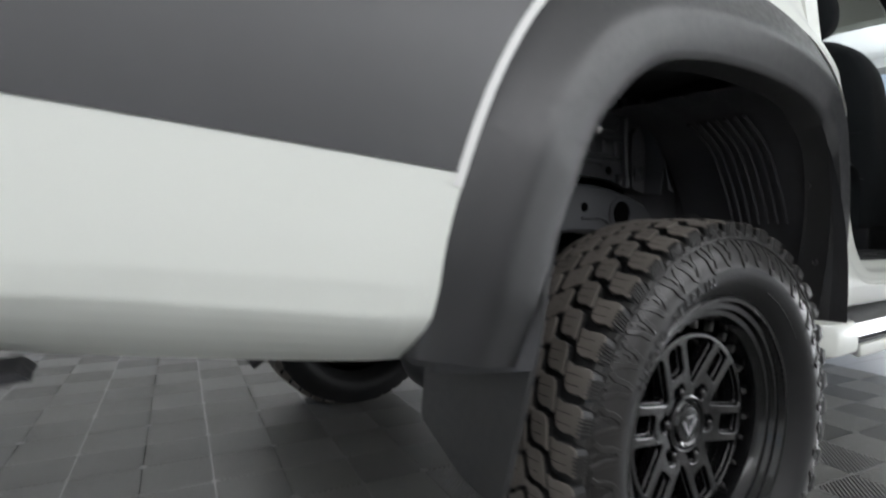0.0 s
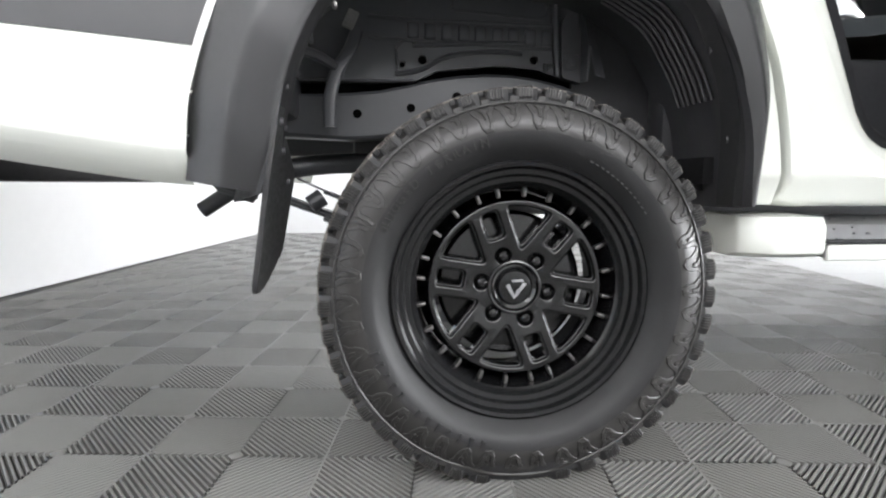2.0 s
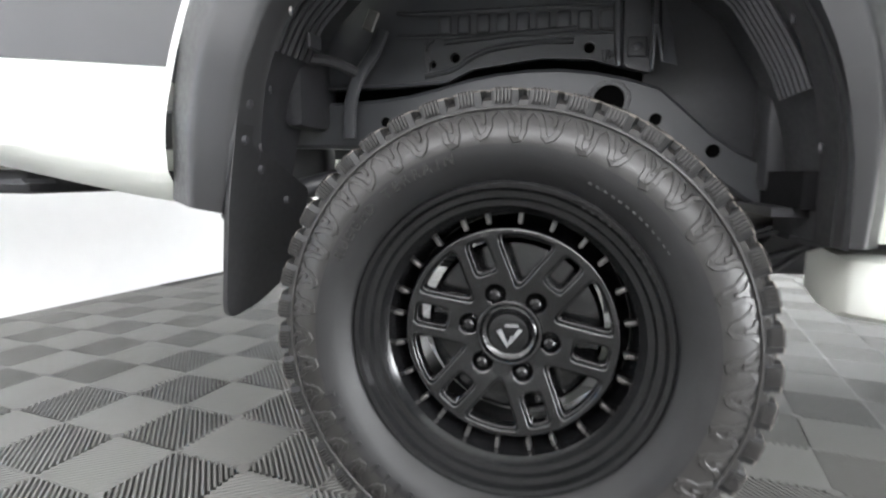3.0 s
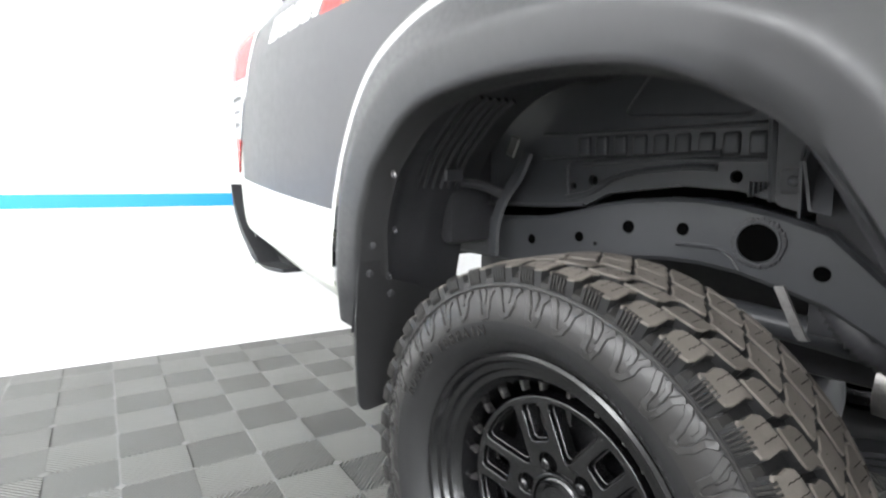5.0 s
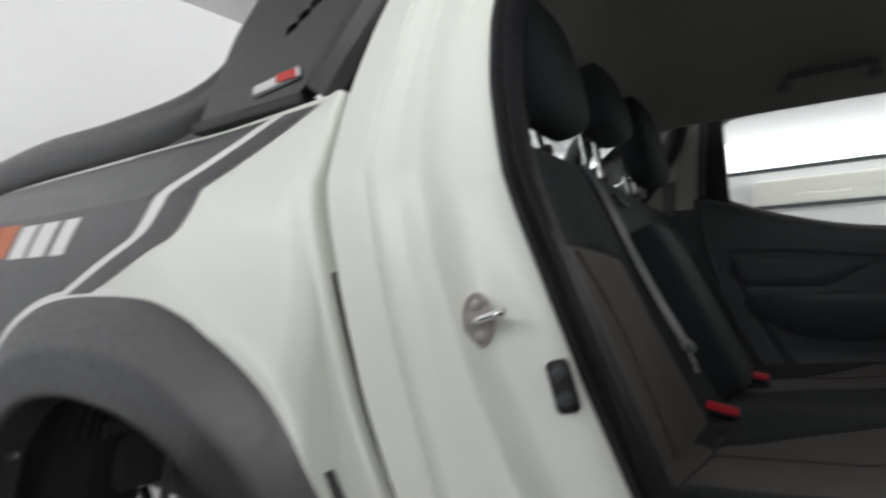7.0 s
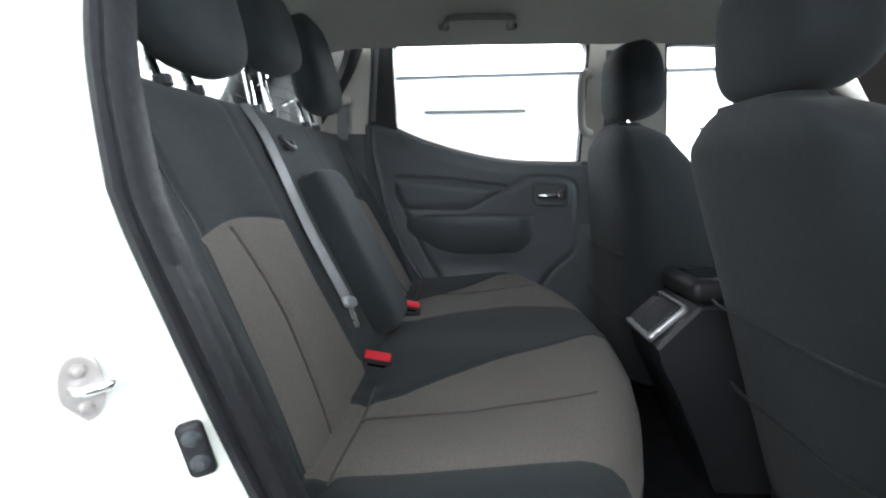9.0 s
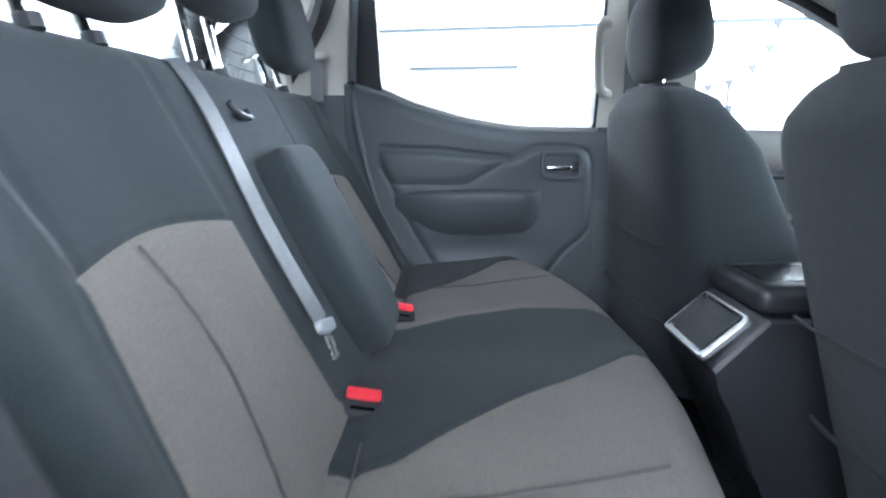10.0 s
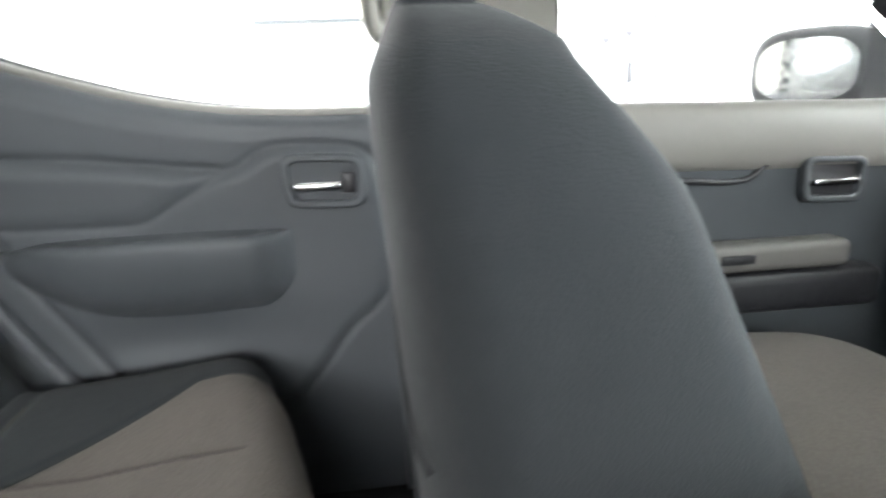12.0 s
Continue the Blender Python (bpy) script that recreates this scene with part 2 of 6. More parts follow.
    where = {v: bm.verts.new(v.co) for v in sub.verts}
    for f in sub.faces:
        bm.faces.new([where[v] for v in f.verts]).material_index = mat
    sub.free()
    return bm


def pillow(sx, sy, sz, n=10, power=4.0, shape=None):
    """A soft rounded block about the origin (a superellipsoid), pushed about by shape(x, y, z) in -1..1."""
    bm = bmesh.new()
    bmesh.ops.create_cube(bm, size=2)
    bmesh.ops.subdivide_edges(bm, edges=bm.edges[:], cuts=n, use_grid_fill=True)
    for v in bm.verts:
        c = v.co
        k = (abs(c.x) ** power + abs(c.y) ** power + abs(c.z) ** power) ** (1 / power)
        u = c / k
        if shape:
            u = Vector(shape(u.x, u.y, u.z))
        v.co = (u.x * sx / 2, u.y * sy / 2, u.z * sz / 2)
    return bm


def ring_solid(profile, n=96):
    """Turns (y, r) pairs round the y axis."""
    rows = []
    for y, r in profile:
        rows.append([(r * math.cos(a), y, r * math.sin(a)) for a in np.linspace(0, 2 * math.pi, n, endpoint=False)])
    return skin(rows, True)


def ring_solid_z(profile, n=24):
    """Turns (r, z) pairs round the z axis."""
    return skin([[(r * math.cos(a), r * math.sin(a), z) for a in np.linspace(0, 2 * math.pi, n, endpoint=False)] for r, z in profile], True)


def plate_with_holes(outer, holes, depth, y0):
    """A flat plate in x and z with holes through it, from y0 to y0 + depth."""
    bm = bmesh.new()
    edges = []
    for loop in [outer] + holes:
        vs = [bm.verts.new((x, y0, z)) for x, z in loop]
        edges += [bm.edges.new((vs[i], vs[(i + 1) % len(vs)])) for i in range(len(vs))]
    bmesh.ops.triangle_fill(bm, edges=edges, use_beauty=True, use_dissolve=False)
    got = bmesh.ops.extrude_face_region(bm, geom=bm.faces[:])
    bmesh.ops.translate(bm, verts=[g for g in got["geom"] if isinstance(g, bmesh.types.BMVert)], vec=(0, depth, 0))
    return bm


def circle(cx, cz, r, n=24):
    return [(cx + r * math.cos(a), cz + r * math.sin(a)) for a in np.linspace(0, 2 * math.pi, n, endpoint=False)]


def rounded(points, r, n=5):
    """A polygon with rounded corners."""
    out = []
    p = [Vector(q) for q in points]
    for i, c in enumerate(p):
        a, b = (p[i - 1] - c), (p[(i + 1) % len(p)] - c)
        ra, rb = min(r, a.length * 0.45), min(r, b.length * 0.45)
        s, e = c + a.normalized() * ra, c + b.normalized() * rb
        for t in np.linspace(0, 1, n):
            out.append(tuple(s * (1 - t) ** 2 + c * 2 * t * (1 - t) + e * t * t))
    return out


def bevelled(ob, width, seg=2):
    md = ob.modifiers.new("edge", "BEVEL")
    md.width, md.segments, md.limit_method, md.angle_limit = width, seg, "ANGLE", radians(40)
    md.harden_normals = False
    return ob


# ---- the room ----
def wall_slab(name, a, b, z0, z1, thick, mat):
    """A wall between two points of the plan, its thickness to the left of a -> b."""
    a, b = Vector((*a, 0)), Vector((*b, 0))
    n = Vector((-(b - a).y, (b - a).x, 0)).normalized() * thick
    bm = bmesh.new()
    ring = [a, b, b + n, a + n]
    skin([[p + Vector((0, 0, z)) for p in ring] for z in (z0, z1)], True, True, bm)
    return tagged(part(name, bm, mat, None, smooth=False), kind="structure", label="plain white painted showroom wall" if mat is not TRIM else "dark rail under the high showroom window", category="wall")


def wall_x(y):
    return -2.54 + 0.145 * (y - 0.09)


WALL_TOP = 3.03
wall_slab("wall_west", (wall_x(-6), -6), (wall_x(6.2), 6.2), 0, WALL_TOP, 0.2, WALL)
wall_slab("wall_north", (8.2, 4.75), (wall_x(5.8), 5.8 + 0.05), 0, 2.34, 0.2, WALL)
wall_slab("trim_window_rail", (8.2, 4.735), (wall_x(5.8), 5.835), 2.34, 2.378, 0.2, TRIM)
wall_slab("wall_north_head", (8.2, 4.75), (wall_x(5.8), 5.85), 2.95, 3.2, 0.2, WALL)
# unseen south wall: place, grey tone and high opening set to shape the light
wall_slab("wall_south", (-4.0, -3.6), (8.2, -4.5), 0, 2.34, 0.2, WALL_UNSEEN)
wall_slab("wall_south_head", (-4.0, -3.6), (8.2, -4.5), 2.9, 3.2, 0.2, WALL)
wall_slab("wall_east", (8.2, -7.1), (8.2, 5.0), 0, 0.25, 0.2, WALL)
wall_slab("wall_east_head", (8.2, -7.1), (8.2, 5.0), 2.9, 3.2, 0.2, WALL)
bm = block(-5, 9, -8, 7, WALL_TOP, WALL_TOP + 0.2)
tagged(part("ceiling", bm, CEIL, None, smooth=False), kind="structure", label="plain white showroom ceiling", category="ceiling")
# the blue band along the west wall
bm = bmesh.new()
skin([[Vector((wall_x(y) + 0.006, y, z)) for y in (-5.9, 5.7)] for z in (0.772, 0.838)], bm=bm)
tagged(part("trim_blue_band", bm, BLUE, None, smooth=False), kind="structure", label="thin bright blue band painted along white wall", category="wall band")

bm = bmesh.new()
skin([[(x, 6.9, z) for x in (-4, 10)] for z in (1.8, 4.5)], bm=bm)
tagged(part("backdrop", bm, glowing("bright_day", (0.95, 0.98, 1.0), 3.0), None, smooth=False), kind="structure", label="plain bright daylight outside the high window", category="backdrop")

# wall air conditioner on the north wall
def air_conditioner():
    ac = thing("air_conditioner", (0.94, 5.352, 1.985), label="ivory wall-mounted split air conditioner high on white wall", category="air conditioner")
    ac.rotation_euler = (0, 0, radians(-5.5))
    part("housing", block(-0.53, 0.53, -0.20, 0, 0.0, 0.25, 0.04, 3), AC_WHITE, ac)
    part("outlet_flap", block(-0.5, 0.5, -0.215, -0.12, -0.012, 0.012, 0.004, 1), TRIM, ac, "dark air outlet slot")
    part("display_strip", block(0.33, 0.48, -0.214, -0.205, 0.12, 0.15, 0.002, 1), AC_WHITE, ac)
    return ac


air_conditioner()


# a string of small pennants, let down from the ceiling to a thin pole
def pennant_pole():
    pole = thing("pennant_pole", (3.0, 4.4, 0), label="thin dark pole on a round base holding a pennant string", category="pole")
    part("base_plate", ring_solid_z([(0.0, 0.0), (0.16, 0.0), (0.16, 0.012), (0.02, 0.022), (0.0, 0.022)], 24), POLE, pole)
    part("pole_rod", tube([(0, 0, 0.015), (0, 0, 1.782)], 0.009, 10), POLE, pole)
    part("pole_clip", block(0.008, 0.040, -0.012, 0.012, 1.46, 1.60, 0.006, 2), POLE, pole)


def pennant_string():
    line = thing("pennant_string", (0, 0, 0), label="string of small dark triangular pennants hung from the ceiling", category="pennants")
    run = curve([(2.55, 4.4, 1.80), (2.838, 4.4, 1.752), (3.0, 4.4, 1.788), (3.17, 4.4, 1.895), (3.285, 4.4, 2.045), (3.33, 4.4, 2.22), (3.36, 4.4, 2.60), (3.37, 4.4, 3.03)], 60)
    part("cord", tube([tuple(q) for q in run], 0.0022, 6), POLE, line)
    for x, z in ((2.838, 1.752), (3.0, 1.788), (3.17, 1.895), (3.285, 2.045), (3.33, 2.22), (3.35, 2.42)):
        bm = bmesh.new()
        skin([[(x - 0.045, y, z + 0.006), (x + 0.045, y, z + 0.010), (x + 0.006, y, z - 0.062)] for y in (4.3985, 4.4015)], True, True, bm)
        part("pennant", bm, POLE, line, smooth=False)


pennant_pole()
pennant_string()

# ---- the truck ----
truck = thing("pickup_truck", (0, 0, 0), label="white double-cab pickup truck with black wheel flares, rear door open", category="pickup truck")
MID = 0.84  # the truck's middle line


def cab_y(z):
    return float(np.interp(z, [0.52, 0.56, 0.62, 0.76, 1.0, 1.2, 1.31, 1.339, 1.345, 1.45, 1.55, 1.70, 1.80, 1.86, 1.91, 1.93], [0.05, 0.0, -0.028, -0.026, -0.032, -0.032, -0.029, -0.0275, -0.0245, 0.009, 0.045, 0.105, 0.150, 0.195, 0.30, 0.42]))


GAP = curve([(0.345, 1.466), (0.340, 1.40), (0.340, 1.31), (0.364, 1.22), (0.394, 1.13), (0.422, 1.06), (0.475, 0.96), (0.522, 0.86), (0.545, 0.78), (0.558, 0.72), (0.568, 0.64), (0.574, 0.556)], 60)


def side_y(x, z, tight=True):
    """Where the right flank's skin lies."""
    zs = [0.54, 0.575, 0.594, 0.606, 0.620, 0.634, 0.648, 0.660, 0.70, 0.75, 0.86, 1.0, 1.15, 1.25, 1.30, 1.342, 1.346, 1.351, 1.40, 1.44, 1.47]
    ys = [0.09, 0.030, 0.000, -0.018, -0.036, -0.051, -0.063, -0.071, -0.079, -0.082, -0.085, -0.087, -0.088, -0.083, -0.0755, -0.066, -0.063, -0.058, -0.020, 0.014, 0.048]
    # the lower edge climbs towards the tail
    z -= 0.145 * max(0, -x - 0.66) * min(1, max(0, (0.88 - z) / 0.18))
    y = float(np.interp(max(z, 0.66) if x > 0.2 else z, zs, ys))
    if x < -0.6:
        y += 0.075 * ((-x - 0.6) / 0.8) ** 2
    # it rolls in to the cab's line just before the gap
    gx = float(np.interp(z, GAP[::-1, 1], GAP[::-1, 0]))
    up = min(1, max(0, (z - 1.04) / 0.26))
    up = up * up * (3 - 2 * up)
    start, stop = 0.42 + (gx - 0.72) * up, 0.53 + (gx - 0.53) * up
    y -= 0.014 * min(1, max(0, x / 0.25)) * min(1, max(0, (1.25 - z) / 0.1))
    k = min(1, max(0, (x - start) / (stop - start)))
    k = (1 - up) * k * k * (3 - 2 * k) + up * 0.80 * k**1.25
    if tight:
        e = min(1, max(0, (x - gx + 0.026) / 0.026))
        k = 1 - (1 - k) * (1 - e * e * (3 - 2 * e))
    y += (cab_y(z) - y) * k
    return y


LIP = curve([(-0.483, 0.580), (-0.465, 0.652), (-0.437, 0.767), (-0.410, 0.840), (-0.372, 0.913), (-0.333, 0.953), (-0.275, 1.0), (-0.20, 1.03), (-0.07, 1.045), (0.08, 1.040),
             (0.20, 1.018), (0.284, 0.978), (0.334, 0.943), (0.37, 0.893), (0.42, 0.80), (0.45, 0.69), (0.456, 0.555)], 90)
EDGE = curve([(-0.630, 0.603), (-0.617, 0.67), (-0.598, 0.78), (-0.530, 0.955), (-0.43, 1.095), (-0.30, 1.165), (-0.15, 1.193), (0.05, 1.195),
              (0.15, 1.182), (0.255, 1.151), (0.354, 1.101), (0.418, 1.040), (0.452, 0.980), (0.474, 0.930), (0.492, 0.880), (0.510, 0.82), (0.521, 0.76), (0.523, 0.65), (0.520, 0.555)], 90)


def arch_flare():
    rows = []
    prof = [(-0.005, -0.25), (-0.005, 0.08), (0.02, 0.16), (0.12, 0.35), (0.28, 0.64), (0.40, 0.86), (0.46, 0.95), (0.50, 0.985), (0.55, 0.99), (0.60, 0.975),
            (0.75, 0.925), (0.90, 0.87), (0.97, 0.80), (1.0, 0.62), (1.0, -0.5), (1.03, -0.7)]
    for i in range(90):
        (ex, ez), (lx, lz) = EDGE[i], LIP[i]
        near = [EDGE[min(89, max(0, i + d))] for d in range(-13, 14)]
        base = sum(side_y(x, max(z, 0.597), False) for x, z in near) / 27
        crest = float(np.interp(i, [0, 5, 15, 40, 60, 72, 89], [-0.090, -0.108, -0.125, -0.123, -0.134, -0.108, -0.070]))
        slim = float(np.interp(i, [55, 68], [1, 0]))
        rows.append([(ex + (lx - ex) * w, base + (min(crest, base - 0.012) - base) * (k if w < 0.95 or k < 0 else k * slim + 0.5 * (1 - slim)), ez + (lz - ez) * w) for w, k in prof])
        # the root reaches in behind the body's skin
        x0, y0, z0 = rows[-1][0]
        rows[-1][0] = (x0, max(y0, side_y(ex, max(ez, 0.597), False) + 0.010), z0)
    bm = skin(rows)
    for end in (0, -1):
        vs = [bm.verts.new(p) for p in rows[end]]
        bm.faces.new(vs)
    return part("wheel_flare", bm, FLARE, truck, "satin black plastic wheel arch flare", sharp=50)


arch_flare()

# bed side: rings from the flare's edge out to the panel's border
BORDER = curve([(-0.630, 0.594), (-0.70, 0.600), (-0.84, 0.619), (-1.0, 0.643), (-1.25, 0.680), (-1.36, 0.70)], 30)
REAR = curve([(-1.36, 0.70), (-1.40, 0.88), (-1.385, 0.96), (-1.30, 1.10), (-1.23, 1.20), (-1.14, 1.36), (-1.10, 1.44)], 24)
TOP = curve([(-1.10, 1.455), (-0.6, 1.462), (0.0, 1.467), (0.345, 1.466)], 40)


def along(runs, n):
    p = np.vstack([runs[0]] + [r[1:] for r in runs[1:]])
    s = np.r_[0, np.cumsum(np.linalg.norm(np.diff(p, axis=0), axis=1))]
    w = np.linspace(0, s[-1], n)
    return np.stack([np.interp(w, s, p[:, k]) for k in range(2)], 1)


def sheet(inner, outer, rows, off=0.0, yfun=side_y):
    out = []
    slack = np.clip(np.interp(inner[:, 1], GAP[::-1, 1], GAP[::-1, 0]) - inner[:, 0], 0.004, 0.10)
    for v in np.linspace(0, 1, rows):
        pts = inner * (1 - v) + outer * v
        # nothing reaches past the front edge
        lim = np.interp(pts[:, 1], GAP[::-1, 1], GAP[::-1, 0]) - slack * (1 - v)
        pts = np.stack([np.minimum(pts[:, 0], lim), pts[:, 1]], 1) if v > 0.02 else pts
        s = min(1, v / 0.5)
        out.append([(x, yfun(x, z) * s + yfun(x, z, False) * (1 - s) + off, z) for x, z in pts])
    return out


def bed_side():
    n = 320
    inner = along([EDGE], n)
    outer = np.vstack([along([BORDER, REAR], 50), along([TOP], 61)[1:], along([GAP], 41)[1:]])
    u = np.linspace(0, 1, n)
    s = np.linspace(0, 1, len(outer))
    outer = np.stack([np.interp(u, s, outer[:, k]) for k in range(2)], 1)
    rows = sheet(inner, outer, 84)
    bm = skin(rows)
    # the flange that turns inwards along the rim of the panel
    last = rows[-1]
    skin([last, [(x + 0.003, y + 0.001, z) for x, y, z in last], [(x + 0.005, y + 0.004, z) for x, y, z in last], [(x + 0.006, y + 0.012, z) for x, y, z in last], [(x + 0.007, y + 0.045, z) for x, y, z in last]], bm=bm)
    bmesh.ops.remove_doubles(bm, verts=bm.verts, dist=0.0006)
    return part("bed_side_panel", bm, WHITE, truck, "pearl white cargo bed side panel", sharp=40)


bed_side()
# black strip that paints the shade low in the bed-to-cab gap
low = [q for q in GAP if q[1] < 1.24]
part("gap_seal", skin([[(x + d, side_y(x, z) + 0.017, z) for x, z in low] for d in (0.0062, 0.0135)]), SHADE_BLACK, truck)
part("gap_filler", skin([[(x + d, side_y(x, z) + 0.055, z) for x, z in GAP] for d in (0.0, 0.06)]), WHITE, truck)


def clip_sheet(xs, lo, hi, rows, off, name, mat, parent, label=""):
    """A thin film laid on the flank between the lines lo(x) and hi(x)."""
    out = []
    for v in np.linspace(0, 1, rows):
        out.append([(x, side_y(x, lo(x) + (hi(x) - lo(x)) * v) + off, lo(x) + (hi(x) - lo(x)) * v) for x in xs])
    return part(name, skin(out), mat, parent, label, sharp=0)




def band_top(x):
    """The slanting front line of the graphite film."""
    return float(np.interp(x, [-0.191, -0.08, 0.020, 0.042, 0.068, 0.20], [1.200, 1.245, 1.284, 1.303, 1.357, 1.454]))


def graphite_film():
    # behind the flare, up to the bed's rail
    edge = EDGE[:45]
    ex, ez = edge[:, 0], edge[:, 1]
    xs = np.linspace(-1.33, -0.195, 90)

    def lo(x):
        line = 0.836 - (x + 0.58) * 0.098
        if x > -0.585:
            return max(line, float(np.interp(x, ex, ez)) + 0.016)
        return line

    def hi(x):
        return min(1.455, float(np.interp(x, [-1.385, -1.30, -1.23, -1.14, -1.11], [0.955, 1.09, 1.19, 1.35, 1.45])))

    film = clip_sheet(xs, lo, hi, 110, -0.0020, "graphite_film", DECAL, truck, "matt graphite side decal on bed side")
    xs = np.linspace(-0.195, 0.200, 64)
    clip_sheet(xs, band_top, lambda x: 1.455, 60, -0.0020, "graphite_film_front", DECAL, film)
    # white line and the second graphite stripe ahead of it
    left = curve([(-0.191, 1.198), (-0.08, 1.243), (0.010, 1.278), (0.034, 1.292), (0.050, 1.318), (0.066, 1.353), (0.071, 1.359), (0.13, 1.402), (0.20, 1.454)], 60)
    right = curve([(-0.075, 1.202), (0.020, 1.240), (0.100, 1.272), (0.126, 1.287), (0.146, 1.315), (0.160, 1.346), (0.165, 1.352), (0.23, 1.398), (0.310, 1.454)], 60)
    for lo_w, hi_w, mat, nm in ((0.0, 0.31, DECAL_WHITE, "white_stripe"), (0.31, 1.0, DECAL, "graphite_stripe")):
        rows = []
        for a, b in zip(left, right):
            row = []
            for w in np.linspace(lo_w, hi_w, 6):
                x, z = a * (1 - w) + b * w
                row.append((x, side_y(x, z) - 0.0027, z))
            rows.append(row)
        part(nm, skin(rows), mat, film, sharp=0)
    # white outline round the flare
    rows = []
    for x, z in EDGE[10:46]:
        c = Vector((x + 0.05, z - 0.72)).normalized()
        rows.append([(x + c.x * d, side_y(x + c.x * d, z + c.y * d) - 0.0022, z + c.y * d) for d in (0.0, 0.014)])
    part("flare_outline", skin(rows), DECAL_WHITE, film, sharp=0)
    # lettering of the emblem becomes slanted bars, with the red and orange field between them
    def slab(x0, x1, z0, z1, mat, nm, lean=0.035):
        rows = []
        for v in np.linspace(0, 1, 4):
            z = z0 + (z1 - z0) * v
            rows.append([(x + lean * v, side_y(x + lean * v, z) - 0.0024, z) for x in np.linspace(x0, x1, 5)])
        return part(nm, skin(rows), mat, film, sharp=0)

    for a, b in ((-0.985, -0.915), (-0.900, -0.840), (-0.825, -0.765), (-0.750, -0.700), (-0.685, -0.655)):
        slab(a, b, 1.272, 1.333, DECAL_WHITE, "white_bar")
    slab(-0.640, -0.545, 1.268, 1.336, DECAL_RED, "red_field")
    for k in range(5):
        slab(-0.540 + k * 0.018, -0.526 + k * 0.018, 1.268, 1.334, DECAL_ORANGE, "orange_bar")
    for a, b in ((-0.435, -0.365), (-0.345, -0.275), (-0.250, -0.195)):
        slab(a, b, 1.266, 1.328, DECAL_WHITE, "white_bar")


graphite_film()

# bed floor, far side, tailgate and front wall, closing the box
bm = block(-1.40, 0.30, 0.36, 2 * MID - 0.36, 0.98, 1.02)
part("bed_floor", bm, CHASSIS, truck)
bm = bmesh.new()
rows = sheet(along([EDGE], 60), along([BORDER, REAR, TOP, GAP], 60), 12)
skin([[(x, 2 * MID - y, z) for x, y, z in row] for row in rows], bm=bm)
part("bed_side_panel_far", bm, WHITE, truck, sharp=40)
part("tailgate", block(-1.43, -1.37, 0.10, 2 * MID - 0.10, 0.80, 1.45, 0.02), WHITE, truck)
part("bed_front_wall", block(0.22, 0.27, 0.10, 2 * MID - 0.10, 1.12, 1.44, 0.01), WHITE, truck)
for y in (0.045, 2 * MID - 0.045):
    s = 1 if y < MID else -1
    part("bed_rail_cap", block(-1.10, 0.20, y + (0.02 if s > 0 else -0.10), y + (0.10 if s > 0 else -0.02), 1.466, 1.480, 0.006), TRIM_DARK, truck, "black plastic bed rail cap")


# tail lamp wrapping the corner
def tail_lamp(side=1):
    lamp = None
    for nm, z0, z1, mat in (("tail_lamp", 1.22, 1.37, LAMP_RED), ("reversing_lens", 1.04, 1.22, LAMP_CLEAR), ("lower_lens", 0.93, 1.04, LAMP_RED)):
        rows = []
        for z in np.linspace(z0, z1, 8):
            fx = float(np.interp(z, [0.90, 0.96, 1.1, 1.2, 1.37], [-1.415, -1.383, -1.298, -1.228, -1.136]))
            row = []
            for w in np.linspace(0, 1, 9):
                x = fx + (-1.450 - fx) * w
                y = side_y(fx, z) - 0.006 + 0.022 * w**2 + 0.05 * w**12
                row.append((x, y if side > 0 else 2 * MID - y, z))
            rows.append(row)
        lamp_part = part(nm, skin(rows), mat, lamp or truck, "red and clear wraparound tail lamp" if not lamp else "", sharp=0)
        lamp = lamp or lamp_part
    for z, h, mat in ((1.205, 0.006, TRIM), (1.165, 0.012, TRIM_DARK), (1.125, 0.010, TRIM), (1.085, 0.016, TRIM_DARK), (1.052, 0.008, TRIM)):
        rows = []
        for v in (-h / 2, h / 2):
            fx = float(np.interp(z + v, [0.90, 0.96, 1.1, 1.2, 1.37], [-1.415, -1.383, -1.298, -1.228, -1.136])) - 0.012
            rows.append([(fx + (-1.448 - fx) * w, (side_y(fx, z + v) - 0.0075 + 0.022 * w**2 + 0.05 * w**12) * side + (0 if side > 0 else 2 * MID), z + v) for w in np.linspace(0, 0.75, 9)])
        part("reflector_bar", skin(rows), mat, lamp, sharp=0)
    return lamp


tail_lamp(1)
tail_lamp(-1)

# rear bumper: white corner above a black lower lip
def rear_bumper():
    rows = []
    for z in np.linspace(0.60, 0.90, 10):
        row = []
        for t in np.linspace(0, 1, 40):
            y = -0.02 + t * (2 * MID + 0.04)
            k = abs(2 * t - 1)
            x = -1.60 + 0.26 * k**5 - (0.0 if z > 0.68 else 0.25 * (0.68 - z))
            row.append((x + 0.06 * (z - 0.75), min(max(y, 0.01), 2 * MID - 0.01), z))
        rows.append(row)
    b = part("rear_bumper", skin(rows), WHITE, truck, "white rear bumper with black lower lip", sharp=50)
    pts = [(-1.03, -0.015, 0.640), (-1.15, -0.018, 0.636), (-1.26, -0.012, 0.640), (-1.34, -0.005, 0.675), (-1.40, -0.01, 0.735), (-1.455, -0.012, 0.82), (-1.475, -0.012, 0.89)]
    rows = []
    for (x, y, z), w in zip(curve(pts, 16), np.interp(np.linspace(0, 1, 16), [0, 0.25, 0.5, 1.0], [0.01, 0.04, 0.055, 0.008])):
        rows.append([(x - w * 0.2, y - 0.012, z), (x + w, y - 0.012, z - 0.01), (x + w, y + 0.06, z - 0.01), (x - w * 0.2, y + 0.06, z)])
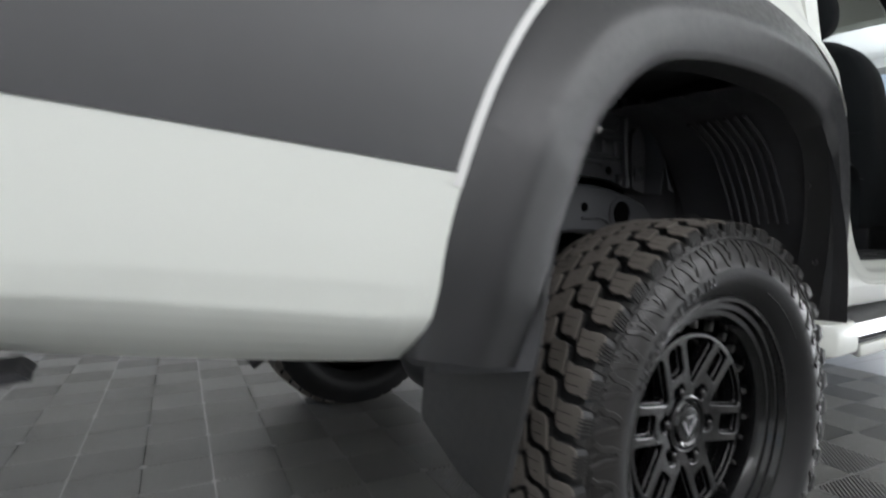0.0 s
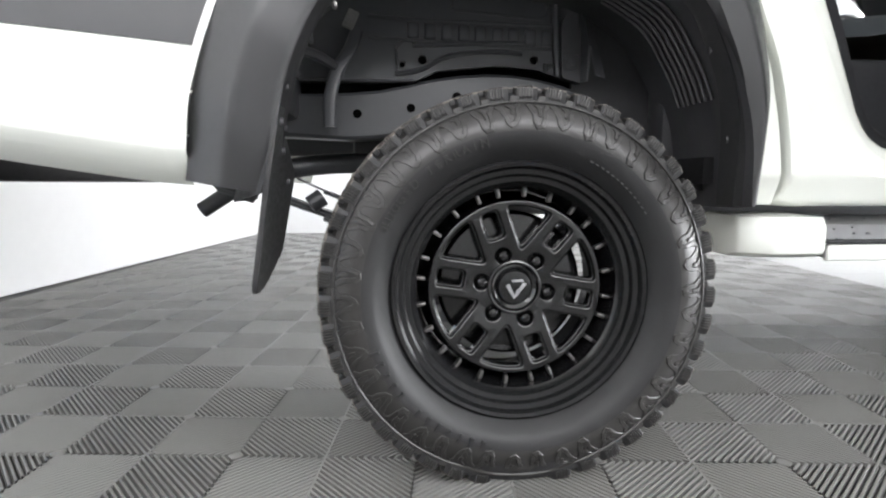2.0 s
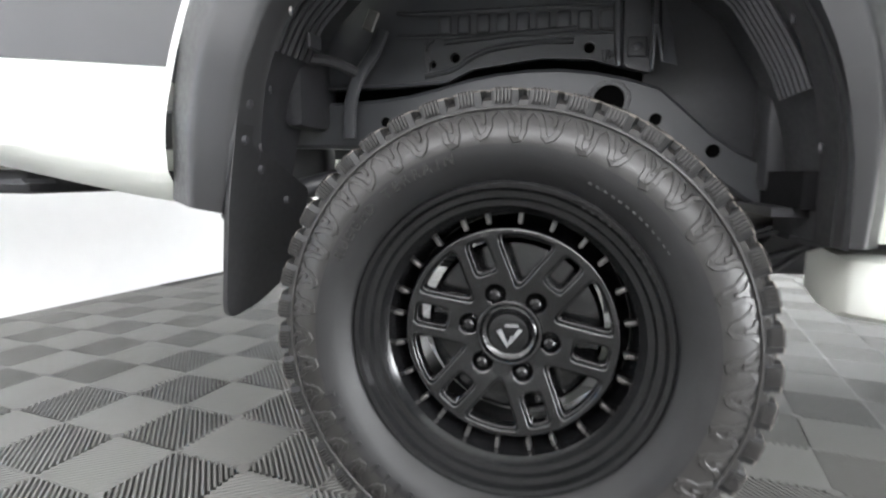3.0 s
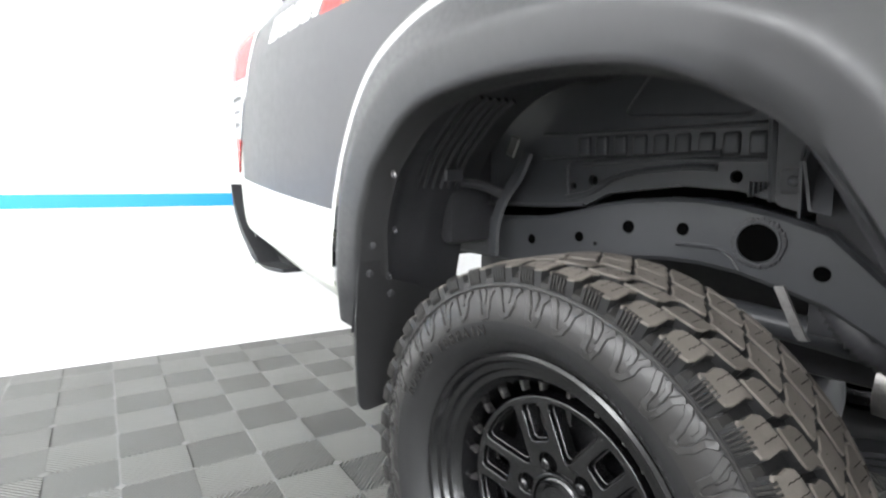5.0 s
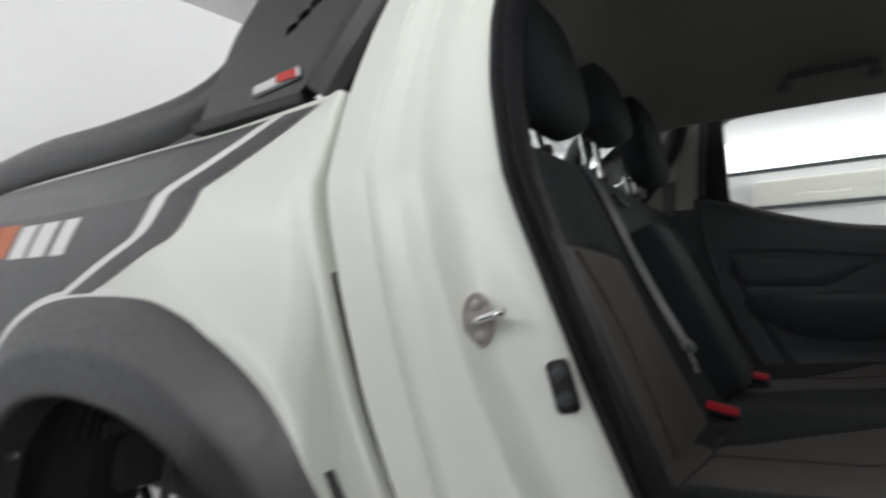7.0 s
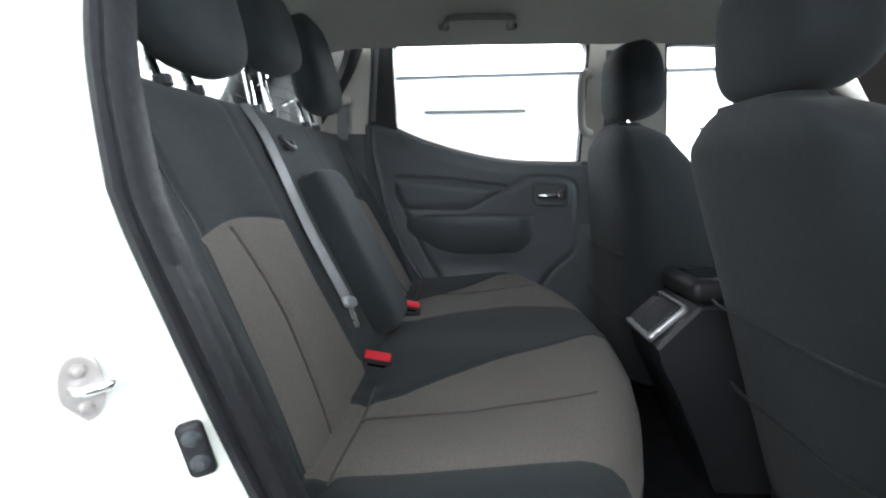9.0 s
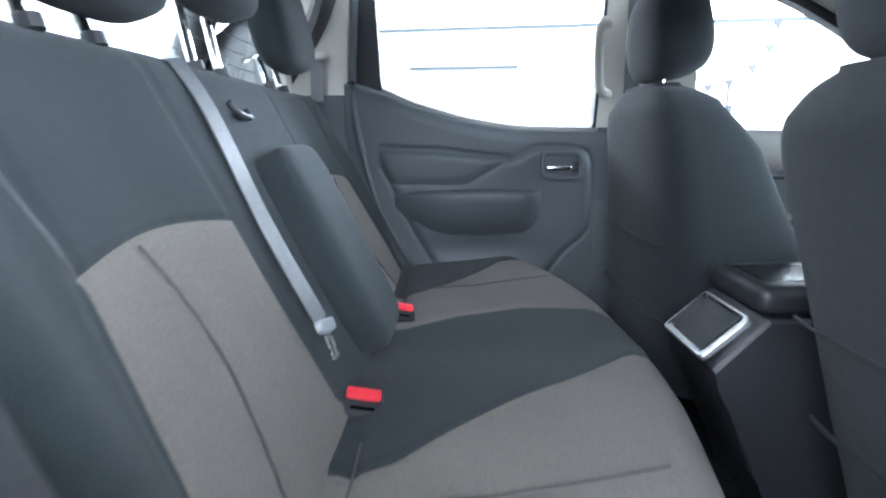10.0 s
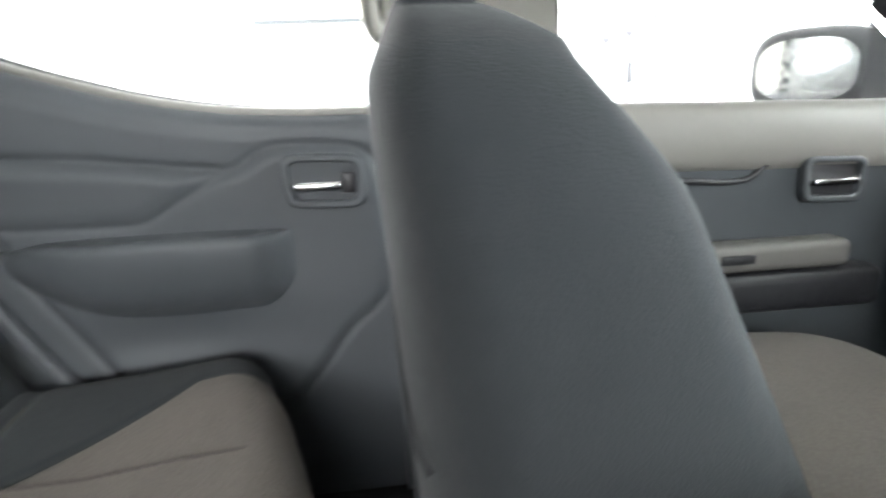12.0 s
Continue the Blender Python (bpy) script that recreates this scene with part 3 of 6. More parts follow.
    part("bumper_lip", skin(rows, True, True), TRIM_DARK, b, "black plastic lower lip")
    part("step_pad", block(-1.66, -1.20, 0.12, 2 * MID - 0.12, 0.60, 0.66, 0.015), TRIM_DARK, b)


rear_bumper()


# sports bar: a tube running from the cab's corner down along the rail, with a perforated side plate
def sports_bar():
    for s in (1, -1):
        path = curve([(-1.20, 0.10, 1.485), (-1.08, 0.09, 1.512), (-0.70, 0.085, 1.528), (-0.38, 0.09, 1.522), (-0.10, 0.10, 1.535), (0.03, 0.12, 1.595), (0.12, 0.16, 1.745), (0.22, 0.22, 1.80)], 40)
        path = [(x, y if s > 0 else 2 * MID - y, z) for x, y, z in path]
        rad = [0.040] + [0.046] * 39
        bar = part("sports_bar", tube(path, rad, 14, flat=1.15), FLARE, truck, "black tubular sports bar behind the cab", sharp=50)
        y0 = 0.055
        outline = [(-0.04, 1.492), (0.16, 1.494), (0.222, 1.496), (0.38, 1.66), (0.44, 1.80), (0.24, 1.775), (0.06, 1.63)]
        holes = []
        for k in range(6):
            cx, cz = 0.207 + k * 0.0265, 1.600 + k * 0.0128
            holes.append(rounded([(cx - 0.020, cz - 0.005), (cx + 0.008, cz + 0.004), (cx + 0.011, cz + 0.016), (cx - 0.018, cz + 0.008)], 0.004, 3))
        bm = plate_with_holes(rounded(outline, 0.02), holes, 0.030, y0)
        if s < 0:
            for v in bm.verts:
                v.co.y = 2 * MID - v.co.y
        bevelled(part("side_plate", bm, FLARE, bar, sharp=30), 0.004)
        bm = plate_with_holes([(-1.16, 1.468), (0.0, 1.470), (0.03, 1.58), (-0.10, 1.535), (-0.38, 1.522), (-0.70, 1.528), (-1.08, 1.512)], [], 0.03, 0.072)
        if s < 0:
            for v in bm.verts:
                v.co.y = 2 * MID - v.co.y
        part("fairing", bm, FLARE, bar, smooth=False)
        pts = curve([(0.268, 0.07, 1.49), (0.33, 0.075, 1.57), (0.43, 0.10, 1.72), (0.47, 0.12, 1.80)], 12)
        part("rear_post", tube([(x, y if s > 0 else 2 * MID - y, z) for x, y, z in pts], 0.034, 10), FLARE, bar)
        bm = block(-0.045, 0.235, 0.045, 0.10, 1.478, 1.498, 0.006)
        if s < 0:
            for v in bm.verts:
                v.co.y = 2 * MID - v.co.y
        part("foot", bm, TRIM_DARK, bar)
        if s > 0:
            bd = part("badge", block(0.118, 0.226, y0 - 0.006, y0, 1.516, 1.537, 0.004, 1, turn=Matrix.Translation((0.172, 0, 1.526)) @ pose(0, 0, 0, 0, -5) @ Matrix.Translation((-0.172, 0, -1.526))), ALU, bar, "silver badge with red field")
            part("badge_red", block(0.178, 0.220, y0 - 0.0085, y0 - 0.0055, 1.522, 1.536, 0.001, 1), DECAL_RED, bd)
    bm = tube([(0.22, 0.22, 1.80), (0.23, 0.40, 1.845), (0.23, MID, 1.86), (0.23, 2 * MID - 0.40, 1.845), (0.22, 2 * MID - 0.22, 1.80)], 0.05, 12)
    part("sports_bar_hoop", bm, FLARE, truck, "black hoop of the sports bar")


sports_bar()


# ---- wheels ----
HUB = (0.006, 0.384)
LUG0 = radians(50.5)


def tyre_profile():
    half = [(-0.050, 0.250), (-0.062, 0.256), (-0.070, 0.262), (-0.0755, 0.267), (-0.080, 0.2705), (-0.094, 0.283), (-0.102, 0.295), (-0.1055, 0.310), (-0.105, 0.325),
            (-0.099, 0.345), (-0.090, 0.362), (-0.0865, 0.3745), (-0.081, 0.383), (-0.072, 0.3865), (-0.048, 0.3880), (0.032, 0.3885)]
    return half + [(0.064 - y, r) for y, r in half[-2::-1]]


def flatten(p):
    """The tyre's foot is pressed flat where it stands."""
    return (p[0], p[1] - (0.006 if p[2] < -HUB[1] + 0.03 and p[1] < 0 else 0), max(p[2], -HUB[1] + 0.001))


def tread_block(row):
    """One tread block as a curved slab: (y0, y1) across, half its angle, and a chamfered top."""
    y0, y1, half, base, top, skew = row
    bm = bmesh.new()
    rows = []
    us = (-0.86, -0.45, 0.05, 0.45, 0.86)
    wave = (0.12, 0.16, -0.02, -0.17, -0.08)
    side = [(-1, 0.72), (-1, -0.66)]
    for r, shrink in ((base, -0.03), (top - 0.0025, 0.03), (top - 0.0008, 0.06), (top, 0.11)):
        ring = []
        k = 1 - shrink
        ym, yh = (y0 + y1) / 2, (y1 - y0) / 2 * k
        outline = [(u, -0.95 + w) for u, w in zip(us, wave)] + [(-u, -v) for u, v in side] + [(u, 0.95 + w) for u, w in zip(us[::-1], wave[::-1])] + side
        for u, v in outline:
            y = ym + yh * u + (0.0045 * v if abs(ym - 0.03) < 0.06 else 0.0045 * v * (u * (0.03 - ym) > 0))
            a = half * v * k + skew * u
            rr = r - (0.0045 * max(0, (-0.050 - y) / 0.03) if y < -0.05 and r > 0.37 else 0) - (0.012 * max(0, (y - 0.114) / 0.03) if y > 0.114 else 0)
            ring.append((rr * math.sin(a), y, rr * math.cos(a)))
        rows.append(ring)
    # dusty crown, black flanks
    vs = [[bm.verts.new(p) for p in ring] for ring in rows]
    n = len(vs[0])
    for lo, hi, m in ((vs[0], vs[1], 1), (vs[1], vs[2], 0), (vs[2], vs[3], 0)):
        for i in range(n):
            bm.faces.new((lo[i], lo[(i + 1) % n], hi[(i + 1) % n], hi[i])).material_index = m
    bm.faces.new(vs[3])
    return bm


def rim_windows(grow):
    """Six slots on the lugs' lines and six rounded triangles between them."""
    holes = []
    d, arc = 0.0425 - grow, 0.1685 + grow * 0.6
    for k in range(6):
        a = LUG0 + k * math.pi / 3
        c, s = math.cos(a), math.sin(a)

        def at(r, t):
            return (r * c - t * s, r * s + t * c)

        h = 0.0150 + grow
        holes.append(rounded([at(0.112 - grow, -h), at(0.1645 + grow * 0.6, -h), at(0.1645 + grow * 0.6, h), at(0.112 - grow, h)], 0.009, 5))
        m = a + math.pi / 6
        w = math.pi / 6 - math.asin(d / arc)
        tip = d / math.sin(math.pi / 6)
        pts = [(tip * math.cos(m), tip * math.sin(m))]
        pts += [(arc * math.cos(q), arc * math.sin(q)) for q in np.linspace(m - w, m + w, 6)]
        holes.append(rounded(pts, 0.013, 5))
    return holes


def rim_plate(grow, y0, depth, bosses):
    holes = rim_windows(grow) + [circle(0, 0, 0.050, 40)]
    for k in range(6):
        a = LUG0 + k * math.pi / 3
        holes.append(circle(0.0705 * math.cos(a), 0.0705 * math.sin(a), bosses, 14))
    bm = plate_with_holes(circle(0, 0, 0.1825 - 0.002 * (grow < 0.001), 96), holes, depth, y0)
    for v in bm.verts:
        r = math.hypot(v.co.x, v.co.z)
        v.co.y += 0.008 * min(1, max(0, (0.105 - r) / 0.04)) - 0.004 * min(1, max(0, (r - 0.12) / 0.05))
    return bm


TREAD_ROWS = [(-0.0905, -0.0405, radians(3.35), 0.3655, 0.4010, 0.016), (-0.0364, 0.0064, radians(3.70), 0.380, 0.4025, 0.022), (0.0105, 0.0534, radians(3.70), 0.381, 0.4030, -0.018),
              (0.0576, 0.1005, radians(3.70), 0.380, 0.4025, -0.022), (0.1048, 0.1510, radians(3.35), 0.374, 0.4000, -0.016)]
BLOCKS = 43


def wheel():
    w = part("wheel", skin([[flatten(p) for p in ring] for ring in [[(r * math.cos(a), y, r * math.sin(a)) for a in np.linspace(0, 2 * math.pi, 128, endpoint=False)] for y, r in tyre_profile()]], True),
             RUBBER, truck, "black all-terrain tyre on gloss black alloy wheel", sharp=30)
    # alloy: stepped lip, barrel, face
    lip = [(-0.064, 0.262), (-0.073, 0.261), (-0.0760, 0.256), (-0.074, 0.249), (-0.066, 0.2455), (-0.063, 0.2440), (-0.061, 0.234), (-0.052, 0.2300), (-0.050, 0.220), (-0.040, 0.214), (-0.034, 0.209), (-0.028, 0.2085), (-0.010, 0.206), (0.03, 0.204), (0.13, 0.198), (0.17, 0.215)]
    part("rim_barrel", ring_solid(lip, 128), RIM_EDGE, w, "gloss black stepped rim lip", sharp=25)
    face = part("rim_face", rim_plate(0.0042, -0.0165, 0.009, 0.0165), RIM, w, "gloss black six-spoke alloy face", sharp=30)
    bevelled(face, 0.0046, 3)
    bevelled(part("rim_ledge", rim_plate(0.0, -0.0075, 0.024, 0.0155), RIM, w, sharp=30), 0.0022, 2)
    part("hub_ring", ring_solid([(-0.006, 0.0495), (-0.0125, 0.0505), (-0.0135, 0.0535), (-0.0125, 0.0565), (-0.004, 0.0585)], 48), RIM, w, sharp=25)
    part("rim_back", ring_solid([(0.010, 0.177), (0.030, 0.179), (0.05, 0.19), (0.06, 0.2), (0.075, 0.2)], 64), RIM, w)
    part("brake_drum", ring_solid([(0.034, 0.0), (0.034, 0.125), (0.038, 0.150), (0.048, 0.158), (0.15, 0.158)], 64), RIM, w, "dark brake drum behind the spokes")
    cap = part("centre_cap", ring_solid([(-0.014, 0.0), (-0.0145, 0.030), (-0.0135, 0.034), (-0.008, 0.037), (-0.010, 0.041), (-0.013, 0.045), (-0.010, 0.049), (0.010, 0.050)], 48), RIM, w, "black centre cap with silver emblem", sharp=25)
    bm = bmesh.new()
    for poly in ([(-0.020, 0.004), (-0.012, 0.008), (-0.001, -0.016), (0.004, -0.004), (0.012, -0.004), (-0.002, -0.024)], [(0.003, -0.019), (0.024, 0.008), (0.017, 0.010), (0.004, -0.009)], [(-0.006, 0.012), (0.018, 0.013), (0.016, 0.017), (-0.006, 0.016)]):
        skin([[(x, y, z) for x, z in poly] for y in (-0.0140, -0.0165)], True, True, bm)
    part("emblem", bm, ALU, cap, "plain silver emblem", smooth=False)
    # nuts, the pegs round the barrel, and lettering as raised bars
    for k in range(6):
        a = LUG0 + k * math.pi / 3
        bm = ring_solid([(-0.020, 0.0), (-0.0195, 0.006), (-0.017, 0.0095), (0.002, 0.0105), (0.004, 0.0155), (0.010, 0.0165)], 18)
        bmesh.ops.translate(bm, verts=bm.verts, vec=(0.0705 * math.cos(a), 0.0, 0.0705 * math.sin(a)))
        part("lug_nut", bm, RIM_EDGE, w, sharp=25)
    for k in range(24):
        a = radians(113.5 + 60 * (k // 4) + 15.9 * (k % 4))
        bm = block(0.189, 0.2075, -0.016, 0.0, -0.0036, 0.0036, 0.0022, 2, turn=Matrix.Rotation(-a, 4, "Y"))
        part("rim_peg", bm, PEG, w, "satin dark steel rim stud")
    return w


def wheel_lettering(w):
    """Moulded writing, too worn to copy, as raised bars round the sidewall."""
    def run(a0, a1, n, r0, r1, mat, skip=(), nm="raised_bar", y=-0.1064):
        for k in range(n):
            if k in skip:
                continue
            a = radians(a0 + (a1 - a0) * k / (n - 1))
            bm = bmesh.new()
            rows = []
            for rr, yy in ((r0, y), (r1, y + 0.0005)):
                rows.append([(rr * math.cos(a + d), yy + o, rr * math.sin(a + d)) for d, o in ((-0.012, 0.003), (-0.010, -0.0012), (0.010, -0.0012), (0.012, 0.003))])
            skin(rows, True, True, bm)
            part(nm, bm, mat, w, smooth=False)

    words = "RUGGED TERRAIN"
    for k, ch in enumerate(words):
        if ch == " ":
            continue
        a = radians(153 - 47 * k / (len(words) - 1))
        txt = bpy.data.curves.new("letter", "FONT")
        txt.body, txt.size, txt.extrude, txt.align_x = ch, 0.0235, 0.0012, "CENTER"
        ob = bpy.data.objects.new("letter", txt)
        me = bpy.data.meshes.new_from_object(ob)
        bpy.data.objects.remove(ob)
        bm = bmesh.new()
        bm.from_mesh(me)
        bpy.data.meshes.remove(me)
        # letters stand on the tyre's side, feet towards the hub
        bmesh.ops.transform(bm, matrix=Matrix.Rotation(math.pi / 2 - a, 4, "Y") @ Matrix.Translation((0, -0.1058, 0.2935)) @ Matrix.Rotation(math.pi / 2, 4, "X"), verts=bm.verts)
        part("moulded_letter", bm, SIDE_LUG, w, smooth=False)
    run(200, 255, 13, 0.300, 0.318, RUBBER, (5,))
    run(64, 34, 13, 0.284, 0.289, RUBBER, y=-0.0955)
    run(62, 10, 16, 0.2475, 0.2535, RIM_EDGE, (4, 5), y=-0.0738)
    run(214, 240, 8, 0.2475, 0.2535, RIM_EDGE, y=-0.0738)


def sidewall_lugs(w):
    """The zigzag lugs that climb from the sidewall to the shoulder."""
    def at(r, a):
        y = float(np.interp(r, [0.325, 0.345, 0.362, 0.375, 0.386], [-0.1050, -0.0990, -0.0900, -0.0795, -0.071]))
        return Vector((r * math.sin(a), y, r * math.cos(a)))

    def ridge(path, width):
        """A low raised stroke with sharp corners along (r, a) points."""
        flat = [np.array((r, a * 0.345)) for r, a in path]
        rows = []
        for k, q in enumerate(flat):
            d0 = q - flat[k - 1] if k else flat[1] - q
            d1 = flat[k + 1] - q if k + 1 < len(flat) else d0
            d0, d1 = d0 / np.linalg.norm(d0), d1 / np.linalg.norm(d1)
            t = (d0 + d1) / np.linalg.norm(d0 + d1)
            n = np.array((-t[1], t[0])) * width / 2 / max(0.55, float(t @ d0))
            rows.append([at(float(v[0]), float(v[1]) / 0.345) + Vector((0, -h, 0)) for v, h in ((q + n, -0.001), (q + n * 0.95, 0.0022), (q + n * 0.74, 0.0032), (q - n * 0.74, 0.0032), (q - n * 0.95, 0.0022), (q - n, -0.001))])
        return skin(rows, True, True)

    units = 21
    step = 2 * math.pi / units
    strokes = (
        [(0.3635, -0.004), (0.3440, 0.030), (0.3270, 0.036), (0.3195, 0.052), (0.3215, 0.078), (0.3330, 0.088), (0.3520, 0.086), (0.3635, 0.108)],
        [(0.3635, 0.122), (0.3560, 0.146), (0.3400, 0.170), (0.3290, 0.178), (0.3240, 0.196), (0.3280, 0.220), (0.3400, 0.236), (0.3540, 0.236), (0.3635, 0.258)],
        [(0.3635, 0.034), (0.3560, 0.056), (0.3440, 0.062), (0.3400, 0.058)],
        [(0.3635, 0.180), (0.3580, 0.206), (0.3480, 0.212), (0.3440, 0.206)],
    )
    meshes = [part("sidewall_lug", ridge(path, 0.0098 if len(path) > 5 else 0.0075), SIDE_LUG, w, smooth=False).data for path in strokes]
    for k in range(1, units):
        for me in meshes:
            ob = new("sidewall_lug", me)
            ob.parent = w
            ob.rotation_euler = (0, k * step, 0)
    # the glossy band of sidewall that carries them
    rows = []
    for k in range(129):
        a = k * 2 * math.pi / 128
        rows.append([flatten(at(r, a) + Vector((0, -0.0004, 0))) for r in (0.314, 0.325, 0.335, 0.345, 0.355, 0.3645)])
    part("sidewall_band", skin(rows), SIDE_LUG, w)
    # the ridge where sidewall meets shoulder
    rows = []
    for k in range(129):
        a = k * 2 * math.pi / 128
        rows.append([flatten((r * math.sin(a), y, r * math.cos(a))) for r, y in ((0.3640, -0.086), (0.3648, -0.0915), (0.3668, -0.0930), (0.3692, -0.0922), (0.3720, -0.0800))])
    part("shoulder_ridge", skin(rows), SIDE_LUG, w, sharp=30)


def tread(w):
    for j, row in enumerate(TREAD_ROWS):
        first = part("tread_block", tread_block(row), [TREAD, RUBBER], w, smooth=False)
        for k in range(BLOCKS):
            a = (k + 0.5 * (j % 2)) * 2 * math.pi / BLOCKS
            if abs((a % (2 * math.pi)) - math.pi) < 0.16:
                continue  # pressed into the floor's contact patch
            ob = first if k == 0 else new("tread_block", first.data)
            ob.parent = w
            ob.rotation_euler = (0, a, 0)
    # ribbed pads that fill the mouths of the shoulder grooves, and fine cuts in the blocks
    bm = bmesh.new()
    step = 2 * math.pi / BLOCKS
    for s in (-0.040, -0.026, -0.012, 0.002, 0.016):
        rows = []
        for y, r in ((-0.0890, 0.371), (-0.0905, 0.375), (-0.0890, 0.392), (-0.0840, 0.3955)):
            rows.append([(r * math.sin(s + d) * g, y - 0.0035 * (g > 1), r * math.cos(s + d) * g) for d, g in ((-0.0052, 0.996), (-0.0034, 1.006), (0.0034, 1.006), (0.0052, 0.996))])
        skin(rows, bm=bm)
    pad = part("shoulder_rib", bm, SIDE_LUG, w, smooth=False)
    # the smooth ramps that rise out of the grooves between the shoulder blocks
    rows = [[(r * math.sin(step * 0.5 + a), y, r * math.cos(step * 0.5 + a)) for a in (-h - 0.004, -h, h, h + 0.004)] for y, r, h in ((-0.0905, 0.370, 0.020), (-0.0900, 0.3785, 0.017), (-0.0780, 0.3850, 0.011), (-0.0560, 0.3870, 0.006))]
    ramp = part("shoulder_ramp", skin([[(x * (1 if q in (1, 2) else 0.985), y, z * (1 if q in (1, 2) else 0.985)) for q, (x, y, z) in enumerate(row)] for row in rows]), SIDE_LUG, w, smooth=False)
    # the cuts are black strips laid on top, their shade painted in
    bm = bmesh.new()
    for k in range(BLOCKS):
        for y0, j in ((-0.072, 0), (-0.022, 1), (0.026, 0), (0.072, 1)):
            if abs(k * step + j * step / 2 - math.pi) < 0.2:
                continue
            for s in (-0.022, 0.018):
                rows = []
                for u in np.linspace(0, 1, 6):
                    a = k * step + s + j * step / 2 + 0.0015 * (-1) ** int(u * 5)
                    r = (0.4006 if y0 > -0.05 else 0.3960 + 0.004 * u) * 1.0045
                    rows.append([(r * math.sin(a + d), y0 + 0.026 * u, r * math.cos(a + d)) for d in (-0.0013, 0.0013)])
                skin(rows, bm=bm)
    tagged(part("sipe_cut", bm, SHADE_BLACK, w, smooth=False), kind="stuff")
    for k in range(BLOCKS):
        turn = k * step
        if abs(turn - math.pi) < 0.2:
            continue
        for first in (pad, ramp):
            ob = new(first.name, first.data) if k else first
            ob.parent = w
            ob.rotation_euler = (0, turn, 0)


rear_right = wheel()
rear_right.location = (HUB[0], 0.0, HUB[1])
for x, y, flip in ((HUB[0], 2 * MID, 1), (3.0, 0.0, 0), (3.0, 2 * MID, 1)):
    c = copy_thing(rear_right, Matrix.Translation((x, y, HUB[1])) @ (Matrix.Rotation(math.pi, 4, "Z") if flip else Matrix.Identity(4)))
    bm = bmesh.new()
    for j, row in enumerate(TREAD_ROWS):
        proto = tread_block(row)
        for k in range(BLOCKS):
            a = (k + 0.5 * (j % 2)) * 2 * math.pi / BLOCKS
            if abs((a % (2 * math.pi)) - math.pi) < 0.16:
                continue
            rot = Matrix.Rotation(a, 4, "Y")
            vs = {v: bm.verts.new(rot @ v.co) for v in proto.verts}
            for f in proto.faces:
                bm.faces.new([vs[v] for v in f.verts]).material_index = f.material_index
        proto.free()
    tagged(part("tread", bm, [TREAD, RUBBER], c, smooth=False), kind="stuff")
wheel_lettering(rear_right)
sidewall_lugs(rear_right)
tread(rear_right)


# ---- wheel housing and chassis ----
def wheel_housing():
    # liner over the rear and front of the opening, from the flare's lip inwards
    c = np.array([0.0, 0.70])
    def strip(i0, i1, depth, name, ribs):
        rows = []
        for i in np.linspace(i0, i1, 40):
            k = int(min(max(round(i), 0), 89))
            p = LIP[k]
            row = []
            for w in np.linspace(0, 1, 16):
                y = -0.105 + depth * w
                g = 1.0 + (0.17 if name != "housing_liner_front" else 0.05) * min(1, w * 3)
                q = c + (p - c) * g
                rib = 0.0
                if ribs and 0.25 < w < 0.8:
                    rib = -0.008 * (0.5 + 0.5 * math.cos((w - 0.25) / 0.55 * 2 * math.pi * 5))
                d = (p - c) / np.linalg.norm(p - c)
                row.append((q[0] + d[0] * rib, y, q[1] + d[1] * rib))
            rows.append(row)
        return part(name, skin(rows), LINER, truck, "black plastic wheel housing liner", sharp=40)

    strip(0, 38, 0.34, "housing_liner_rear", True)
    strip(50, 89, 0.40, "housing_liner_front", True)
    top = strip(36, 52, 0.40, "housing_top", False)
    # corrugations of the front liner
    for k in range(7):
        y = 0.02 + k * 0.022
        pts = []
        for i in np.linspace(58, 76, 14):
            p = LIP[int(i)]
            q = c + (p - c) * 1.025
            pts.append((q[0] - 0.004, y, q[1]))
        part("liner_rib", tube(pts, 0.0045, 6), LINER, top)
    # push pins
    for x, y, z in ((-0.353, -0.083, 0.914), (0.392, -0.046, 0.862), (0.440, -0.045, 0.69), (-0.43, -0.03, 0.80), (-0.455, -0.03, 0.70)):
        bm = ring_solid([(-0.004, 0.0), (-0.003, 0.006), (0.001, 0.008)], 12)
        bmesh.ops.transform(bm, matrix=Matrix.Translation((x * 0.985, y, z)) @ Matrix.Rotation(radians(60 if x > 0 else -60), 4, "Z"), verts=bm.verts)
        part("push_pin", bm, RUSTY if x == -0.353 else LINER, top)


wheel_housing()


